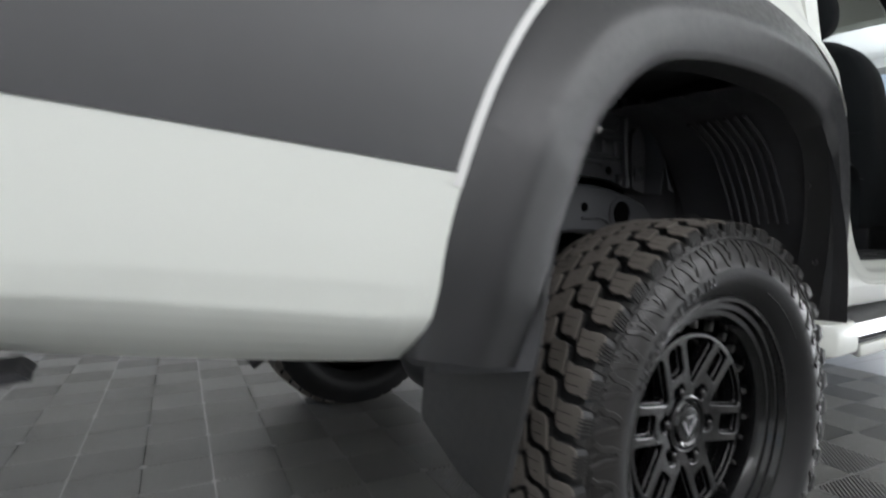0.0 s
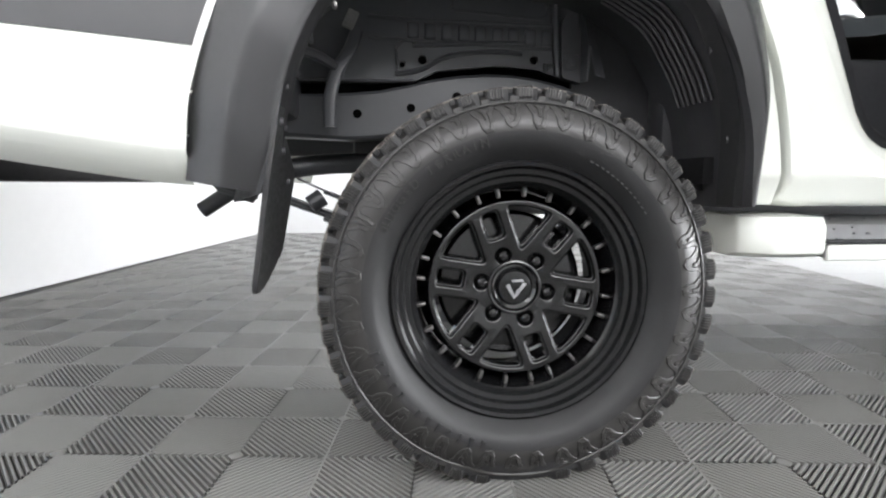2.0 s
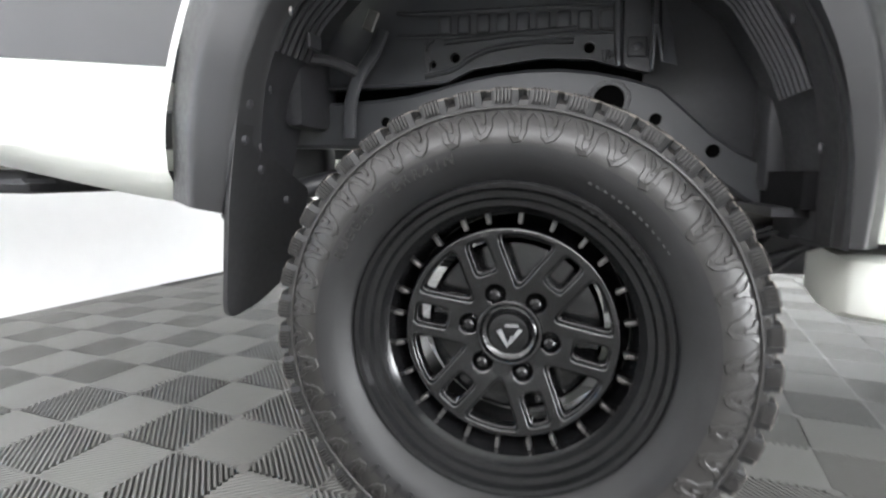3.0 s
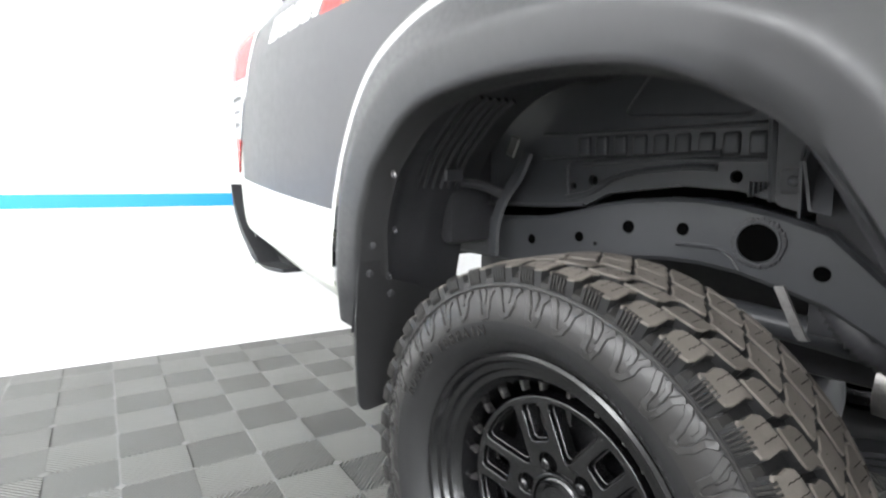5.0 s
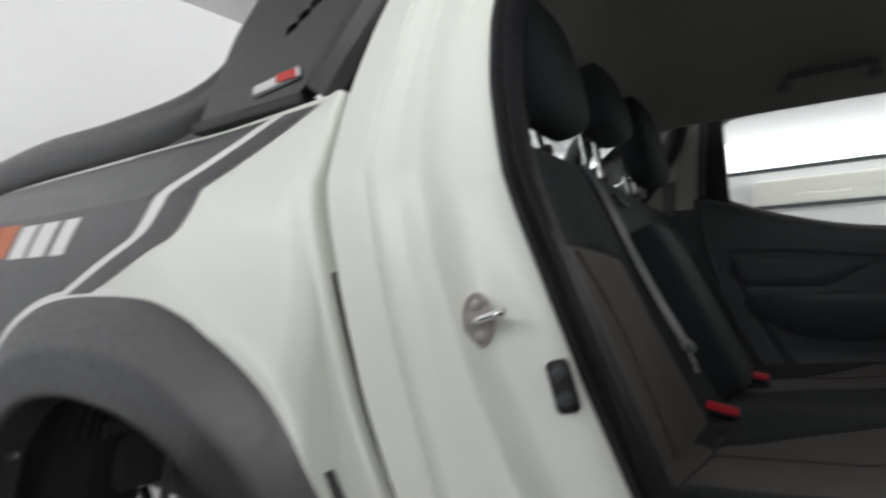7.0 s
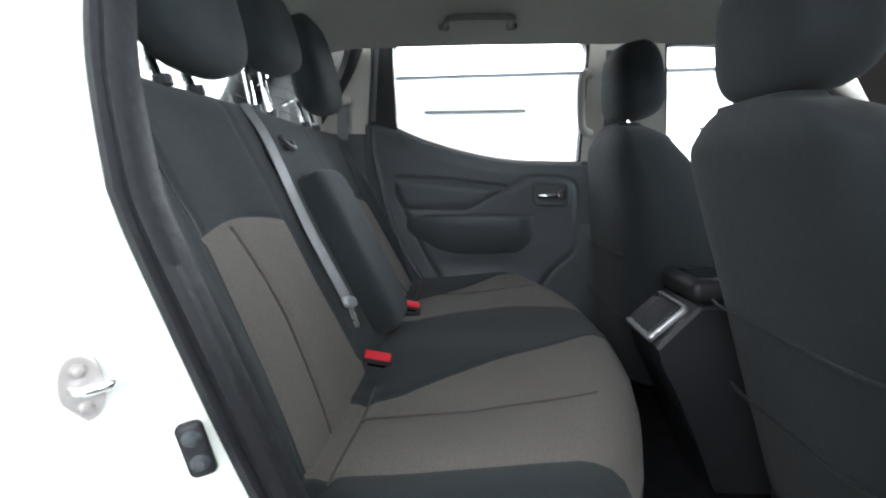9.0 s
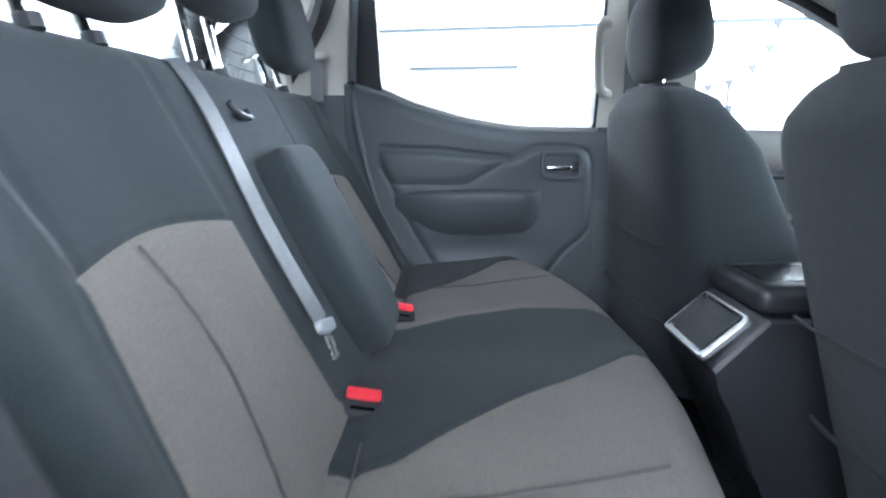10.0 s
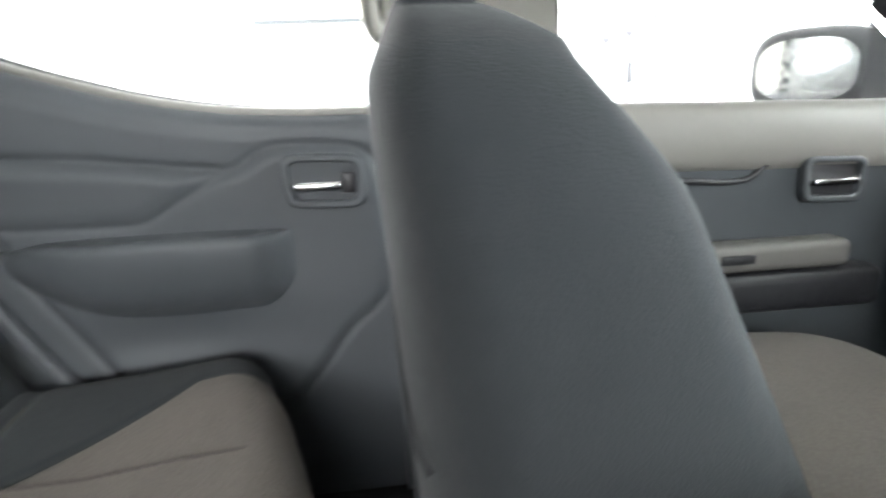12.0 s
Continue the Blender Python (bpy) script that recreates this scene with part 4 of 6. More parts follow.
def inner_panel():
    """Pressed sheet of the bed's inside wall, over the chassis rail."""
    outline = [(-0.50, 0.845), (-0.30, 0.845), (-0.19, 0.850), (-0.13, 0.878), (0.02, 0.894), (0.12, 0.887), (0.19, 0.866), (0.236, 0.856), (0.238, 1.12), (-0.50, 1.12)]
    holes = [circle(-0.167, 0.904, 0.011, 16), circle(0.116, 0.910, 0.011, 16), circle(-0.217, 0.892, 0.008, 14)]
    pan = part("inner_bed_panel", plate_with_holes(outline, holes, 0.02, 0.288), CHASSIS, truck, "black pressed steel inner bed panel", sharp=30)
    # black discs behind the holes, painted for the shade inside
    for x, z, r in ((-0.167, 0.904, 0.013), (0.116, 0.910, 0.013), (-0.217, 0.892, 0.010)):
        bm = ring_solid([(0.300, 0.0), (0.300, r)], 16)
        bmesh.ops.translate(bm, verts=bm.verts, vec=(x, 0, z))
        part("hole_back", bm, SHADE_BLACK, pan)
    # row of pressed pads, two long beads and a step
    for k in range(9):
        x = -0.190 + k * 0.0422
        z = 0.974 - 0.010 * (k / 8)
        part("pressed_pad", block(x - 0.0150, x + 0.0150, 0.2830, 0.294, z - 0.020, z + 0.020, 0.0065, 3), CHASSIS, pan)
    for pts, r in (([(-0.19, 0.286, 0.938), (0.0, 0.286, 0.948), (0.09, 0.286, 0.950)], 0.006), ([(-0.235, 0.286, 0.868), (-0.17, 0.286, 0.880), (-0.10, 0.286, 0.915), (0.02, 0.286, 0.928), (0.085, 0.286, 0.925)], 0.006),
                   ([(-0.30, 0.287, 0.955), (-0.2, 0.287, 0.950), (0.17, 0.287, 0.938)], 0.004), ([(0.178, 0.286, 0.87), (0.172, 0.286, 0.95), (0.166, 0.286, 1.10)], 0.010), ([(0.232, 0.286, 0.86), (0.236, 0.286, 1.10)], 0.006),
                   ([(-0.30, 0.286, 1.005), (-0.21, 0.286, 1.000), (0.17, 0.286, 0.994)], 0.004), ([(-0.49, 0.282, 0.849), (-0.30, 0.282, 0.849), (-0.185, 0.284, 0.853)], 0.004), ([(-0.225, 0.287, 0.865), (-0.232, 0.287, 0.93), (-0.215, 0.287, 0.945)], 0.004)):
        part("pressed_bead", tube([tuple(p) for p in curve(pts, 14)], r, 8), CHASSIS, pan)
    bevelled(part("support_bracket", plate_with_holes(rounded([(0.184, 0.865), (0.180, 1.00), (0.205, 1.025), (0.228, 0.99), (0.233, 0.94), (0.238, 0.852)], 0.012), [], 0.022, 0.270), LINER, pan, sharp=30), 0.006)
    part("bracket_boss", block(0.190, 0.226, 0.2655, 0.272, 0.884, 0.922, 0.003), LINER, pan)
    bm = ring_solid([(0.2625, 0.0), (0.2625, 0.006), (0.264, 0.0085), (0.267, 0.009)], 14)
    bmesh.ops.translate(bm, verts=bm.verts, vec=(0.209, 0, 0.903))
    part("bracket_bolt", bm, CHASSIS, pan)
    bm = skin([[(x, y, z) for y, z in ((0.288, 0.856), (0.222, 0.850), (0.214, 0.930), (0.236, 0.985), (0.270, 1.022), (0.288, 1.026))] for x in (0.232, 0.236)], True, True)
    part("bracket_flange", bm, CHASSIS, pan, smooth=False)
    bm = skin([[(0.236 + d, 0.214, 0.93), (0.248 + d, 0.212, 0.862), (0.272 + d, 0.214, 0.855), (0.264 + d, 0.240, 0.925), (0.242 + d, 0.264, 1.005)] for d in (0.0, 0.004)], True, True)
    part("bracket_brace", bm, CHASSIS, pan, smooth=False)
    bead = rounded([(-0.035, 1.117), (-0.105, 1.026), (0.148, 1.008), (0.150, 1.117)], 0.03)
    part("pressed_bead", tube([(x, 0.288, z) for x, z in bead] + [(bead[0][0], 0.288, bead[0][1])], 0.004, 6), CHASSIS, pan)
    for k in range(6):
        arc_pts = []
        for i in range(17, 31):
            px, pz = LIP[i]
            arc_pts.append((px * 1.155, 0.055 + k * 0.023, 0.70 + (pz - 0.70) * 1.155))
        part("liner_slat", tube(arc_pts, 0.0065, 6), LINER, pan)
    # hanger strap, its stay and the pale tab above them, at the rear of the housing
    part("hanger_strap", tube([tuple(p) for p in curve([(-0.325, 0.262, 0.965), (-0.342, 0.250, 0.915), (-0.372, 0.235, 0.862), (-0.388, 0.225, 0.800), (-0.390, 0.222, 0.730)], 20)], 0.016, 8, flat=0.45, up=(0, 1, 0)), CHASSIS, pan)
    part("hanger_stay", tube([tuple(p) for p in curve([(-0.47, 0.19, 0.900), (-0.42, 0.21, 0.893), (-0.375, 0.235, 0.872)], 12)], 0.012, 8), LINER, pan)
    part("hanger_tab", block(-0.352, -0.325, 0.225, 0.231, 0.955, 1.000, 0.003, 1, turn=Matrix.Translation((-0.338, 0, 0.977)) @ pose(0, 0, 0, 0, 24) @ Matrix.Translation((0.338, 0, -0.977))), RUSTY, pan, "pale steel tab")
    part("housing_inner_front", block(0.225, 0.515, 0.320, 0.336, 0.66, 1.12, 0.004), LINER, pan)
    part("clip_plate", block(-0.425, -0.415, 0.10, 0.15, 0.90, 0.93, 0.003, 1), CHASSIS, pan)
    for k in range(5):
        part("bracket_rib", block(0.14 + k * 0.007, 0.1435 + k * 0.007, 0.276, 0.29, 0.878 + 0.004 * k, 0.902, 0.001, 1), CHASSIS, pan)
    # roof and end walls that close the housing
    part("housing_roof", block(-0.44, 0.36, 0.02, 0.35, 1.106, 1.116), LINER, pan)
    part("housing_wall_rear", block(-0.52, -0.47, 0.16, 0.34, 0.75, 1.05, 0.02), LINER, pan)
    part("housing_wall_front", block(0.44, 0.50, 0.24, 0.34, 0.62, 1.02, 0.02), LINER, pan)
    # black sheet standing in for the shade behind panel and rail
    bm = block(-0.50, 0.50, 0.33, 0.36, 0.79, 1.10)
    part("housing_back", bm, SHADE_BLACK, pan)


inner_panel()


def chassis_rail(y0, name):
    low = [(-1.35, 0.715), (-0.6, 0.715), (-0.30, 0.708), (-0.12, 0.745), (0.02, 0.757), (0.12, 0.748), (0.173, 0.734), (0.232, 0.719), (0.27, 0.703), (0.321, 0.674), (0.363, 0.648), (0.50, 0.565), (0.8, 0.50), (3.2, 0.50)]
    high = [(-1.35, 0.81), (-0.6, 0.815), (-0.30, 0.825), (-0.12, 0.862), (0.02, 0.874), (0.127, 0.864), (0.196, 0.848), (0.243, 0.836), (0.272, 0.812), (0.301, 0.786), (0.357, 0.735), (0.50, 0.66), (0.8, 0.63), (3.2, 0.63)]
    a, b = curve(low, 70), curve(high, 70)
    rows = []
    for (x0, z0), (x1, z1) in zip(a, b):
        rows.append([(x0, y0, z0 + 0.008), (x0, y0 + 0.008, z0), (x0, y0 + 0.08, z0), (x1, y0 + 0.08, z1), (x1, y0 + 0.008, z1), (x1, y0, z1 - 0.008)])
    rail = part(name, skin(rows, True, True), CHASSIS, truck, "black painted chassis rail with round holes", sharp=30)
    return rail


rail = chassis_rail(0.286, "chassis_rail")
chassis_rail(2 * MID - 0.366, "chassis_rail")
# round holes as black discs on the rail, their inner shade painted
for x, z, r in ((-0.329, 0.770, 0.010), (-0.196, 0.786, 0.010), (-0.08, 0.814, 0.0115), (0.03, 0.817, 0.0105), (0.25, 0.764, 0.0110), (-0.155, 0.775, 0.004), (0.36, 0.70, 0.012)):
    bm = ring_solid([(0.2845, 0.0), (0.2845, r * 0.86), (0.2835, r), (0.2865, r * 1.12)], 20)
    bmesh.ops.translate(bm, verts=bm.verts, vec=(x, 0, z))
    part("rail_hole", bm, SHADE_BLACK, rail)
bm = ring_solid([(0.36, 0.030), (0.284, 0.031), (0.280, 0.032), (0.280, 0.0355), (0.286, 0.037)], 32)
bmesh.ops.translate(bm, verts=bm.verts, vec=(0.158, 0, 0.803))
part("cross_tube", bm, CHASSIS, rail, "welded end of a cross tube")
# black disc painted for the shade inside the tube
bm = ring_solid([(0.283, 0.0), (0.283, 0.0315)], 32)
bmesh.ops.translate(bm, verts=bm.verts, vec=(0.158, 0, 0.803))
part("cross_tube_void", bm, SHADE_BLACK, rail)
rng = random.Random(5)
for k in range(30):
    a = k * math.pi / 15
    bm = pillow(0.010, 0.007, 0.0085 + 0.004 * rng.random(), 1, 2.5)
    rr = 0.0365 + 0.0025 * rng.random()
    bmesh.ops.translate(bm, verts=bm.verts, vec=(0.158 + rr * math.cos(a), 0.2845, 0.803 + rr * math.sin(a)))
    part("weld_bead", bm, LINER, rail)
part("rail_weld", tube([tuple(p) for p in curve([(0.02, 0.284, 0.790), (0.09, 0.284, 0.789), (0.115, 0.284, 0.775), (0.13, 0.284, 0.755)], 14)], 0.0035, 6), CHASSIS, rail)

# axle, springs, damper, exhaust
axle = part("rear_axle", tube([(0, 0.12, 0.384), (0, 2 * MID - 0.12, 0.384)], 0.045, 16), CHASSIS, truck, "dark steel rear axle")
bm = pillow(0.30, 0.30, 0.30, 8, 2.4)
bmesh.ops.translate(bm, verts=bm.verts, vec=(0.0, MID, 0.384))
part("differential", bm, CHASSIS, axle)
for y in (0.34, 2 * MID - 0.34):
    for k in range(4):
        ln = 0.64 - 0.11 * k
        pts = [(x, y, 0.455 - 0.011 * k + 0.16 * (x / 0.64) ** 2) for x in np.linspace(-ln, ln, 20)]
        rows = [[(x, yy - 0.03, z), (x, yy + 0.03, z), (x, yy + 0.03, z + 0.008), (x, yy - 0.03, z + 0.008)] for x, yy, z in pts]
        part("leaf_spring", skin(rows, True, True), CHASSIS, axle, smooth=False)
    s = 1 if y < MID else -1
    d0, d1 = Vector((-0.43, y - 0.08 * s, 0.555)), Vector((-0.14, y + 0.0 * s, 0.75))
    damper = part("damper", tube([d0 + (d0 - d1) * 0.05, d0.lerp(d1, 0.05)], 0.022, 12), CHASSIS, axle)
    part("damper_rod", tube([d0.lerp(d1, 0.30), d1], 0.0080, 10), STEEL, damper, "bright steel damper rod")
# pipe drawn in the chassis black, darker than the silencer
ex = part("exhaust", tube([tuple(p) for p in curve([(1.4, 0.46, 0.50), (0.72, 0.46, 0.52), (0.45, 0.44, 0.60), (0.15, 0.44, 0.64), (-0.28, 0.47, 0.655), (-0.48, 0.44, 0.645), (-0.60, 0.375, 0.612)], 40)], 0.028, 12), CHASSIS, truck, "dark exhaust pipe in chassis black")
# made-up dark block that narrows the bright gap behind the tyre
part("rear_bracket", block(-0.70, -0.575, 0.46, 0.54, 0.60, 0.73, 0.02), LINER, truck)
part("silencer", tube([(0.312, 0.38, 0.597), (0.314, 0.38, 0.597), (0.95, 0.40, 0.55), (1.0, 0.40, 0.55)], [0.02, 0.056, 0.06, 0.03], 24), RUSTY, ex, "dull steel silencer")
hose = curve([(0.255, 0.34, 0.715), (0.29, 0.33, 0.675), (0.33, 0.34, 0.645), (0.40, 0.38, 0.62)], 41)
part("filler_hose", tube([tuple(q) for q in hose], [0.030 if k % 2 else 0.025 for k in range(41)], 14), LINER, truck, "black corrugated filler hose", sharp=0)
rows = [[(x - 0.007, 0.25, z), (x + 0.007, 0.25, z + 0.002), (x + 0.007, 0.256, z + 0.002), (x - 0.007, 0.256, z)] for x, z in ((0.205, 0.742), (0.215, 0.72), (0.238, 0.672), (0.245, 0.665))]
part("heat_shield", skin(rows, True, True), RUSTY, truck, "dull silver heat shield strip", smooth=False)


# made-up plate that blocks the bright view under the rail
part("underbody_panel", block(-0.36, 0.60, 0.62, 0.68, 0.50, 0.98, 0.02), LINER, truck, "black panel added between the rails to block the bright view through")
# unseen block added as dark filler against brightness under the cab
part("fuel_tank", block(0.42, 1.35, 0.50, 1.10, 0.42, 0.62, 0.04, 3), LINER, truck, "black block added under the cab in the fuel tank's place")
part("cab_underside", block(0.42, 2.5, 0.10, 2 * MID - 0.10, 0.585, 0.60), LINER, truck)
for k, (x, z) in enumerate(((0.30, 0.50), (0.36, 0.46), (0.42, 0.52))):
    part("brake_hose", tube([tuple(p) for p in curve([(x, 0.30, z), (x + 0.05, 0.36, z - 0.04), (x + 0.15, 0.42, z - 0.02), (x + 0.25, 0.50, z + 0.03)], 12)], 0.007, 6), CHASSIS, truck)


part("tail_pipe", tube([(-0.60, 0.375, 0.612), (-0.66, 0.375, 0.578), (-0.738, 0.375, 0.527), (-0.737, 0.375, 0.528)], [0.021, 0.021, 0.021, 0.016], 16), CHASSIS, ex, "dark slanted tail pipe end", sharp=40)
part("spring_hanger", tube([(-0.60, 0.36, 0.56), (-0.68, 0.36, 0.585), (-0.74, 0.36, 0.66)], 0.015, 10), CHASSIS, truck)


# mud flap behind the tyre
def mud_flap():
    outline = [(-0.104, 0.79), (-0.102, 0.60), (-0.078, 0.405), (-0.060, 0.385), (0.02, 0.395), (0.155, 0.445), (0.17, 0.62), (0.02, 0.68), (-0.052, 0.70), (-0.052, 0.79)]
    bm = plate_with_holes(rounded(outline, 0.02), [], 0.010, 0.0)
    for v in bm.verts:
        y, d, z = v.co
        v.co = (-0.436 - 0.17 * (0.79 - z) - d, y, z)
    flap = part("mud_flap", bm, FLARE, truck, "black rubber mud flap", sharp=30)
    bevelled(flap, 0.003)
    for y, z in ((-0.078, 0.77), (-0.078, 0.71), (-0.02, 0.66), (0.08, 0.60)):
        bm = ring_solid([(-0.006, 0.0), (-0.005, 0.007), (0.003, 0.008)], 12)
        bmesh.ops.transform(bm, matrix=Matrix.Translation((-0.434 - 0.17 * (0.79 - z), y, z)) @ Matrix.Rotation(radians(90), 4, "Z"), verts=bm.verts)
        part("flap_screw", bm, LINER, flap)


mud_flap()


# side step below the doors
def side_step(s):
    def m(y):
        return y if s > 0 else 2 * MID - y
    rows = []
    prof = [(-0.045, 0.452), (-0.05, 0.462), (-0.05, 0.508), (-0.038, 0.530), (0.10, 0.536), (0.16, 0.52), (0.16, 0.462), (0.10, 0.444), (-0.02, 0.442)]
    for x, inset in ((0.500, 0.055), (0.506, 0.04), (0.55, 0.004), (0.565, 0.0), (0.668, 0.0)):
        rows.append([(x, m(y + inset * (1 if y < 0.05 else 0.2)), z) for y, z in prof])
    end = part("side_step", skin(rows, True, True), WHITE, truck, "white and silver side step under the doors", sharp=30)
    rows = []
    prof = [(-0.048, 0.444), (-0.052, 0.47), (-0.040, 0.476), (-0.028, 0.480), (-0.012, 0.512), (0.10, 0.528), (0.15, 0.50), (0.12, 0.446)]
    for x in (0.670, 2.30):
        rows.append([(x, m(y), z) for y, z in prof])
    part("step_tread", skin(rows, True, True), ALU, end, "brushed silver step board", sharp=30)
    part("step_rim", block(0.672, 2.29, min(m(-0.056), m(-0.036)), max(m(-0.056), m(-0.036)), 0.438, 0.472, 0.006), WHITE, end)
    part("step_groove", block(0.672, 2.29, min(m(-0.050), m(-0.026)), max(m(-0.050), m(-0.026)), 0.474, 0.482, 0.002), TRIM_DARK, end)
    for x in (0.8, 1.5, 2.2):
        part("step_bracket", block(x, x + 0.05, min(m(0.08), m(0.3)), max(m(0.08), m(0.3)), 0.47, 0.51, 0.006), CHASSIS, end)


side_step(1)
side_step(-1)


# ---- cab ----
SHUT = [(0.440, 1.62), (0.428, 1.50), (0.421, 1.40), (0.433, 1.31), (0.456, 1.22), (0.480, 1.14), (0.507, 1.065), (0.565, 0.91), (0.620, 0.774), (0.662, 0.69), (0.735, 0.632),
        (0.85, 0.612), (1.10, 0.608), (1.42, 0.608), (1.47, 0.64), (1.49, 0.80), (1.50, 1.10), (1.48, 1.45), (1.43, 1.72), (1.36, 1.825), (1.20, 1.845), (0.80, 1.84), (0.58, 1.81), (0.48, 1.74)]
MIDL = [(0.470, 1.62), (0.463, 1.50), (0.476, 1.40), (0.497, 1.31), (0.520, 1.22), (0.558, 1.12), (0.604, 1.03), (0.664, 0.92), (0.724, 0.80), (0.765, 0.72), (0.82, 0.665),
        (0.89, 0.645), (1.10, 0.640), (1.40, 0.640), (1.44, 0.67), (1.455, 0.80), (1.465, 1.10), (1.445, 1.45), (1.40, 1.70), (1.33, 1.795), (1.20, 1.812), (0.80, 1.808), (0.60, 1.78), (0.515, 1.72)]
SEALL = [(0.510, 1.62), (0.520, 1.50), (0.545, 1.40), (0.579, 1.30), (0.616, 1.21), (0.657, 1.11), (0.693, 1.03), (0.738, 0.93), (0.780, 0.83), (0.815, 0.75), (0.855, 0.70),
         (0.92, 0.678), (1.10, 0.672), (1.37, 0.672), (1.41, 0.70), (1.425, 0.80), (1.435, 1.10), (1.42, 1.45), (1.37, 1.68), (1.30, 1.765), (1.18, 1.782), (0.80, 1.778), (0.65, 1.755), (0.560, 1.70)]


def loops(n=480):
    """The three loops with matching points, spread along the outer one."""
    k = len(SHUT)
    out = []
    for pts in (SHUT, MIDL, SEALL):
        q = pts[-1:] + pts + pts[:2]
        rows = []
        per = n // k + 1
        for i in range(k):
            a, b, c, d = (np.array(v) for v in q[i : i + 4])
            for t in np.linspace(0, 1, per, endpoint=False):
                rows.append(0.5 * (2 * b + (c - a) * t + (2 * a - 5 * b + 4 * c - d) * t * t + (3 * b - a - 3 * c + d) * t**3))
        out.append(np.array(rows))
    return out


L_SHUT, L_MID, L_SEAL = loops()


def cab_side():
    # outer skin between the door opening and the cab's outline
    outline = [(0.392, 1.64), (0.368, 1.50), (0.364, 1.40), (0.370, 1.31), (0.392, 1.22), (0.420, 1.13), (0.447, 1.06), (0.544, 0.86), (0.580, 0.72), (0.592, 0.60), (0.596, 0.556),
               (0.75, 0.552), (1.10, 0.552), (1.50, 0.552), (1.535, 0.60), (1.55, 0.80), (1.56, 1.10), (1.54, 1.45), (1.50, 1.75), (1.46, 1.90), (1.25, 1.915), (0.80, 1.91), (0.52, 1.87), (0.435, 1.78)]
    q = outline[-1:] + outline + outline[:2]
    per = 480 // len(SHUT) + 1
    rows = []
    for i in range(len(outline)):
        a, b, c, d = (np.array(v) for v in q[i : i + 4])
        for t in np.linspace(0, 1, per, endpoint=False):
            rows.append(0.5 * (2 * b + (c - a) * t + (2 * a - 5 * b + 4 * c - d) * t * t + (3 * b - a - 3 * c + d) * t**3))
    outer = np.array(rows)
    rings = []
    rings.append([(x, cab_y(z) + 0.07, z) for x, z in outer])
    rings.append([(x, cab_y(z) + 0.014, z) for x, z in outer])
    rings.append([(x, cab_y(z) + 0.004, z) for x, z in outer * 0.975 + L_SHUT * 0.025])
    for v in np.linspace(0.07, 0.90, 8):
        pts = outer * (1 - v) + L_SHUT * v
        rings.append([(x, cab_y(z), z) for x, z in pts])
    for v, d in ((-0.06, 0.0005), (0.0, 0.0015), (0.03, 0.0070), (0.07, 0.0125), (0.13, 0.0148), (0.34, 0.0170), (0.44, 0.0205), (0.50, 0.0215), (0.70, 0.0220), (0.90, 0.0230), (0.97, 0.0250)):
        rings.append([(x, cab_y(z) + d, z) for x, z in L_SHUT * (1 - v) + L_MID * v])
    for v, d in ((0.01, 0.0290), (0.06, 0.0380), (0.12, 0.0480), (0.19, 0.0560), (0.27, 0.0605), (0.40, 0.0640), (0.70, 0.0700), (0.92, 0.0780), (1.02, 0.088)):
        rings.append([(x, cab_y(z) + d, z) for x, z in L_MID * (1 - v) + L_SEAL * v])
    rings.append([(x, cab_y(z) + 0.14, z) for x, z in L_SEAL * 1.02 - L_MID * 0.02])
    side = part("cab_side", skin(rings, True), WHITE, truck, "pearl white cab side and door jamb", sharp=50)
    # rubber seal round the opening, with its inner lip
    cen = np.array([1.0, 1.25])
    rows = []
    for i, (x, z) in enumerate(L_SEAL):
        d = (cen - (x, z)) / np.linalg.norm(cen - (x, z))
        t = np.array([-d[1], d[0]])
        y = cab_y(z) + 0.088
        rows.append([(x + d[0] * a, y + b, z + d[1] * a) for a, b in ((-0.004, 0.004), (-0.002, -0.010), (0.008, -0.014), (0.012, -0.006), (0.020, -0.010), (0.027, -0.002), (0.026, 0.02), (0.0, 0.03))])
    rows.append(rows[0])
    part("door_seal", skin(rows, True), SEAL, side, "black rubber door seal", sharp=40)
    # inner trim strip just behind the seal
    rows = []
    for i, (x, z) in enumerate(L_SEAL):
        d = (cen - (x, z)) / np.linalg.norm(cen - (x, z))
        y = cab_y(z) + 0.088
        rows.append([(x + d[0] * a, y + b, z + d[1] * a) for a, b in ((0.020, 0.008), (0.026, 0.006), (0.028, 0.02), (0.024, 0.036))])
    rows.append(rows[0])
    part("opening_trim", skin(rows), SEAL, side, "dark plastic opening trim", sharp=50)
    return side


side = cab_side()


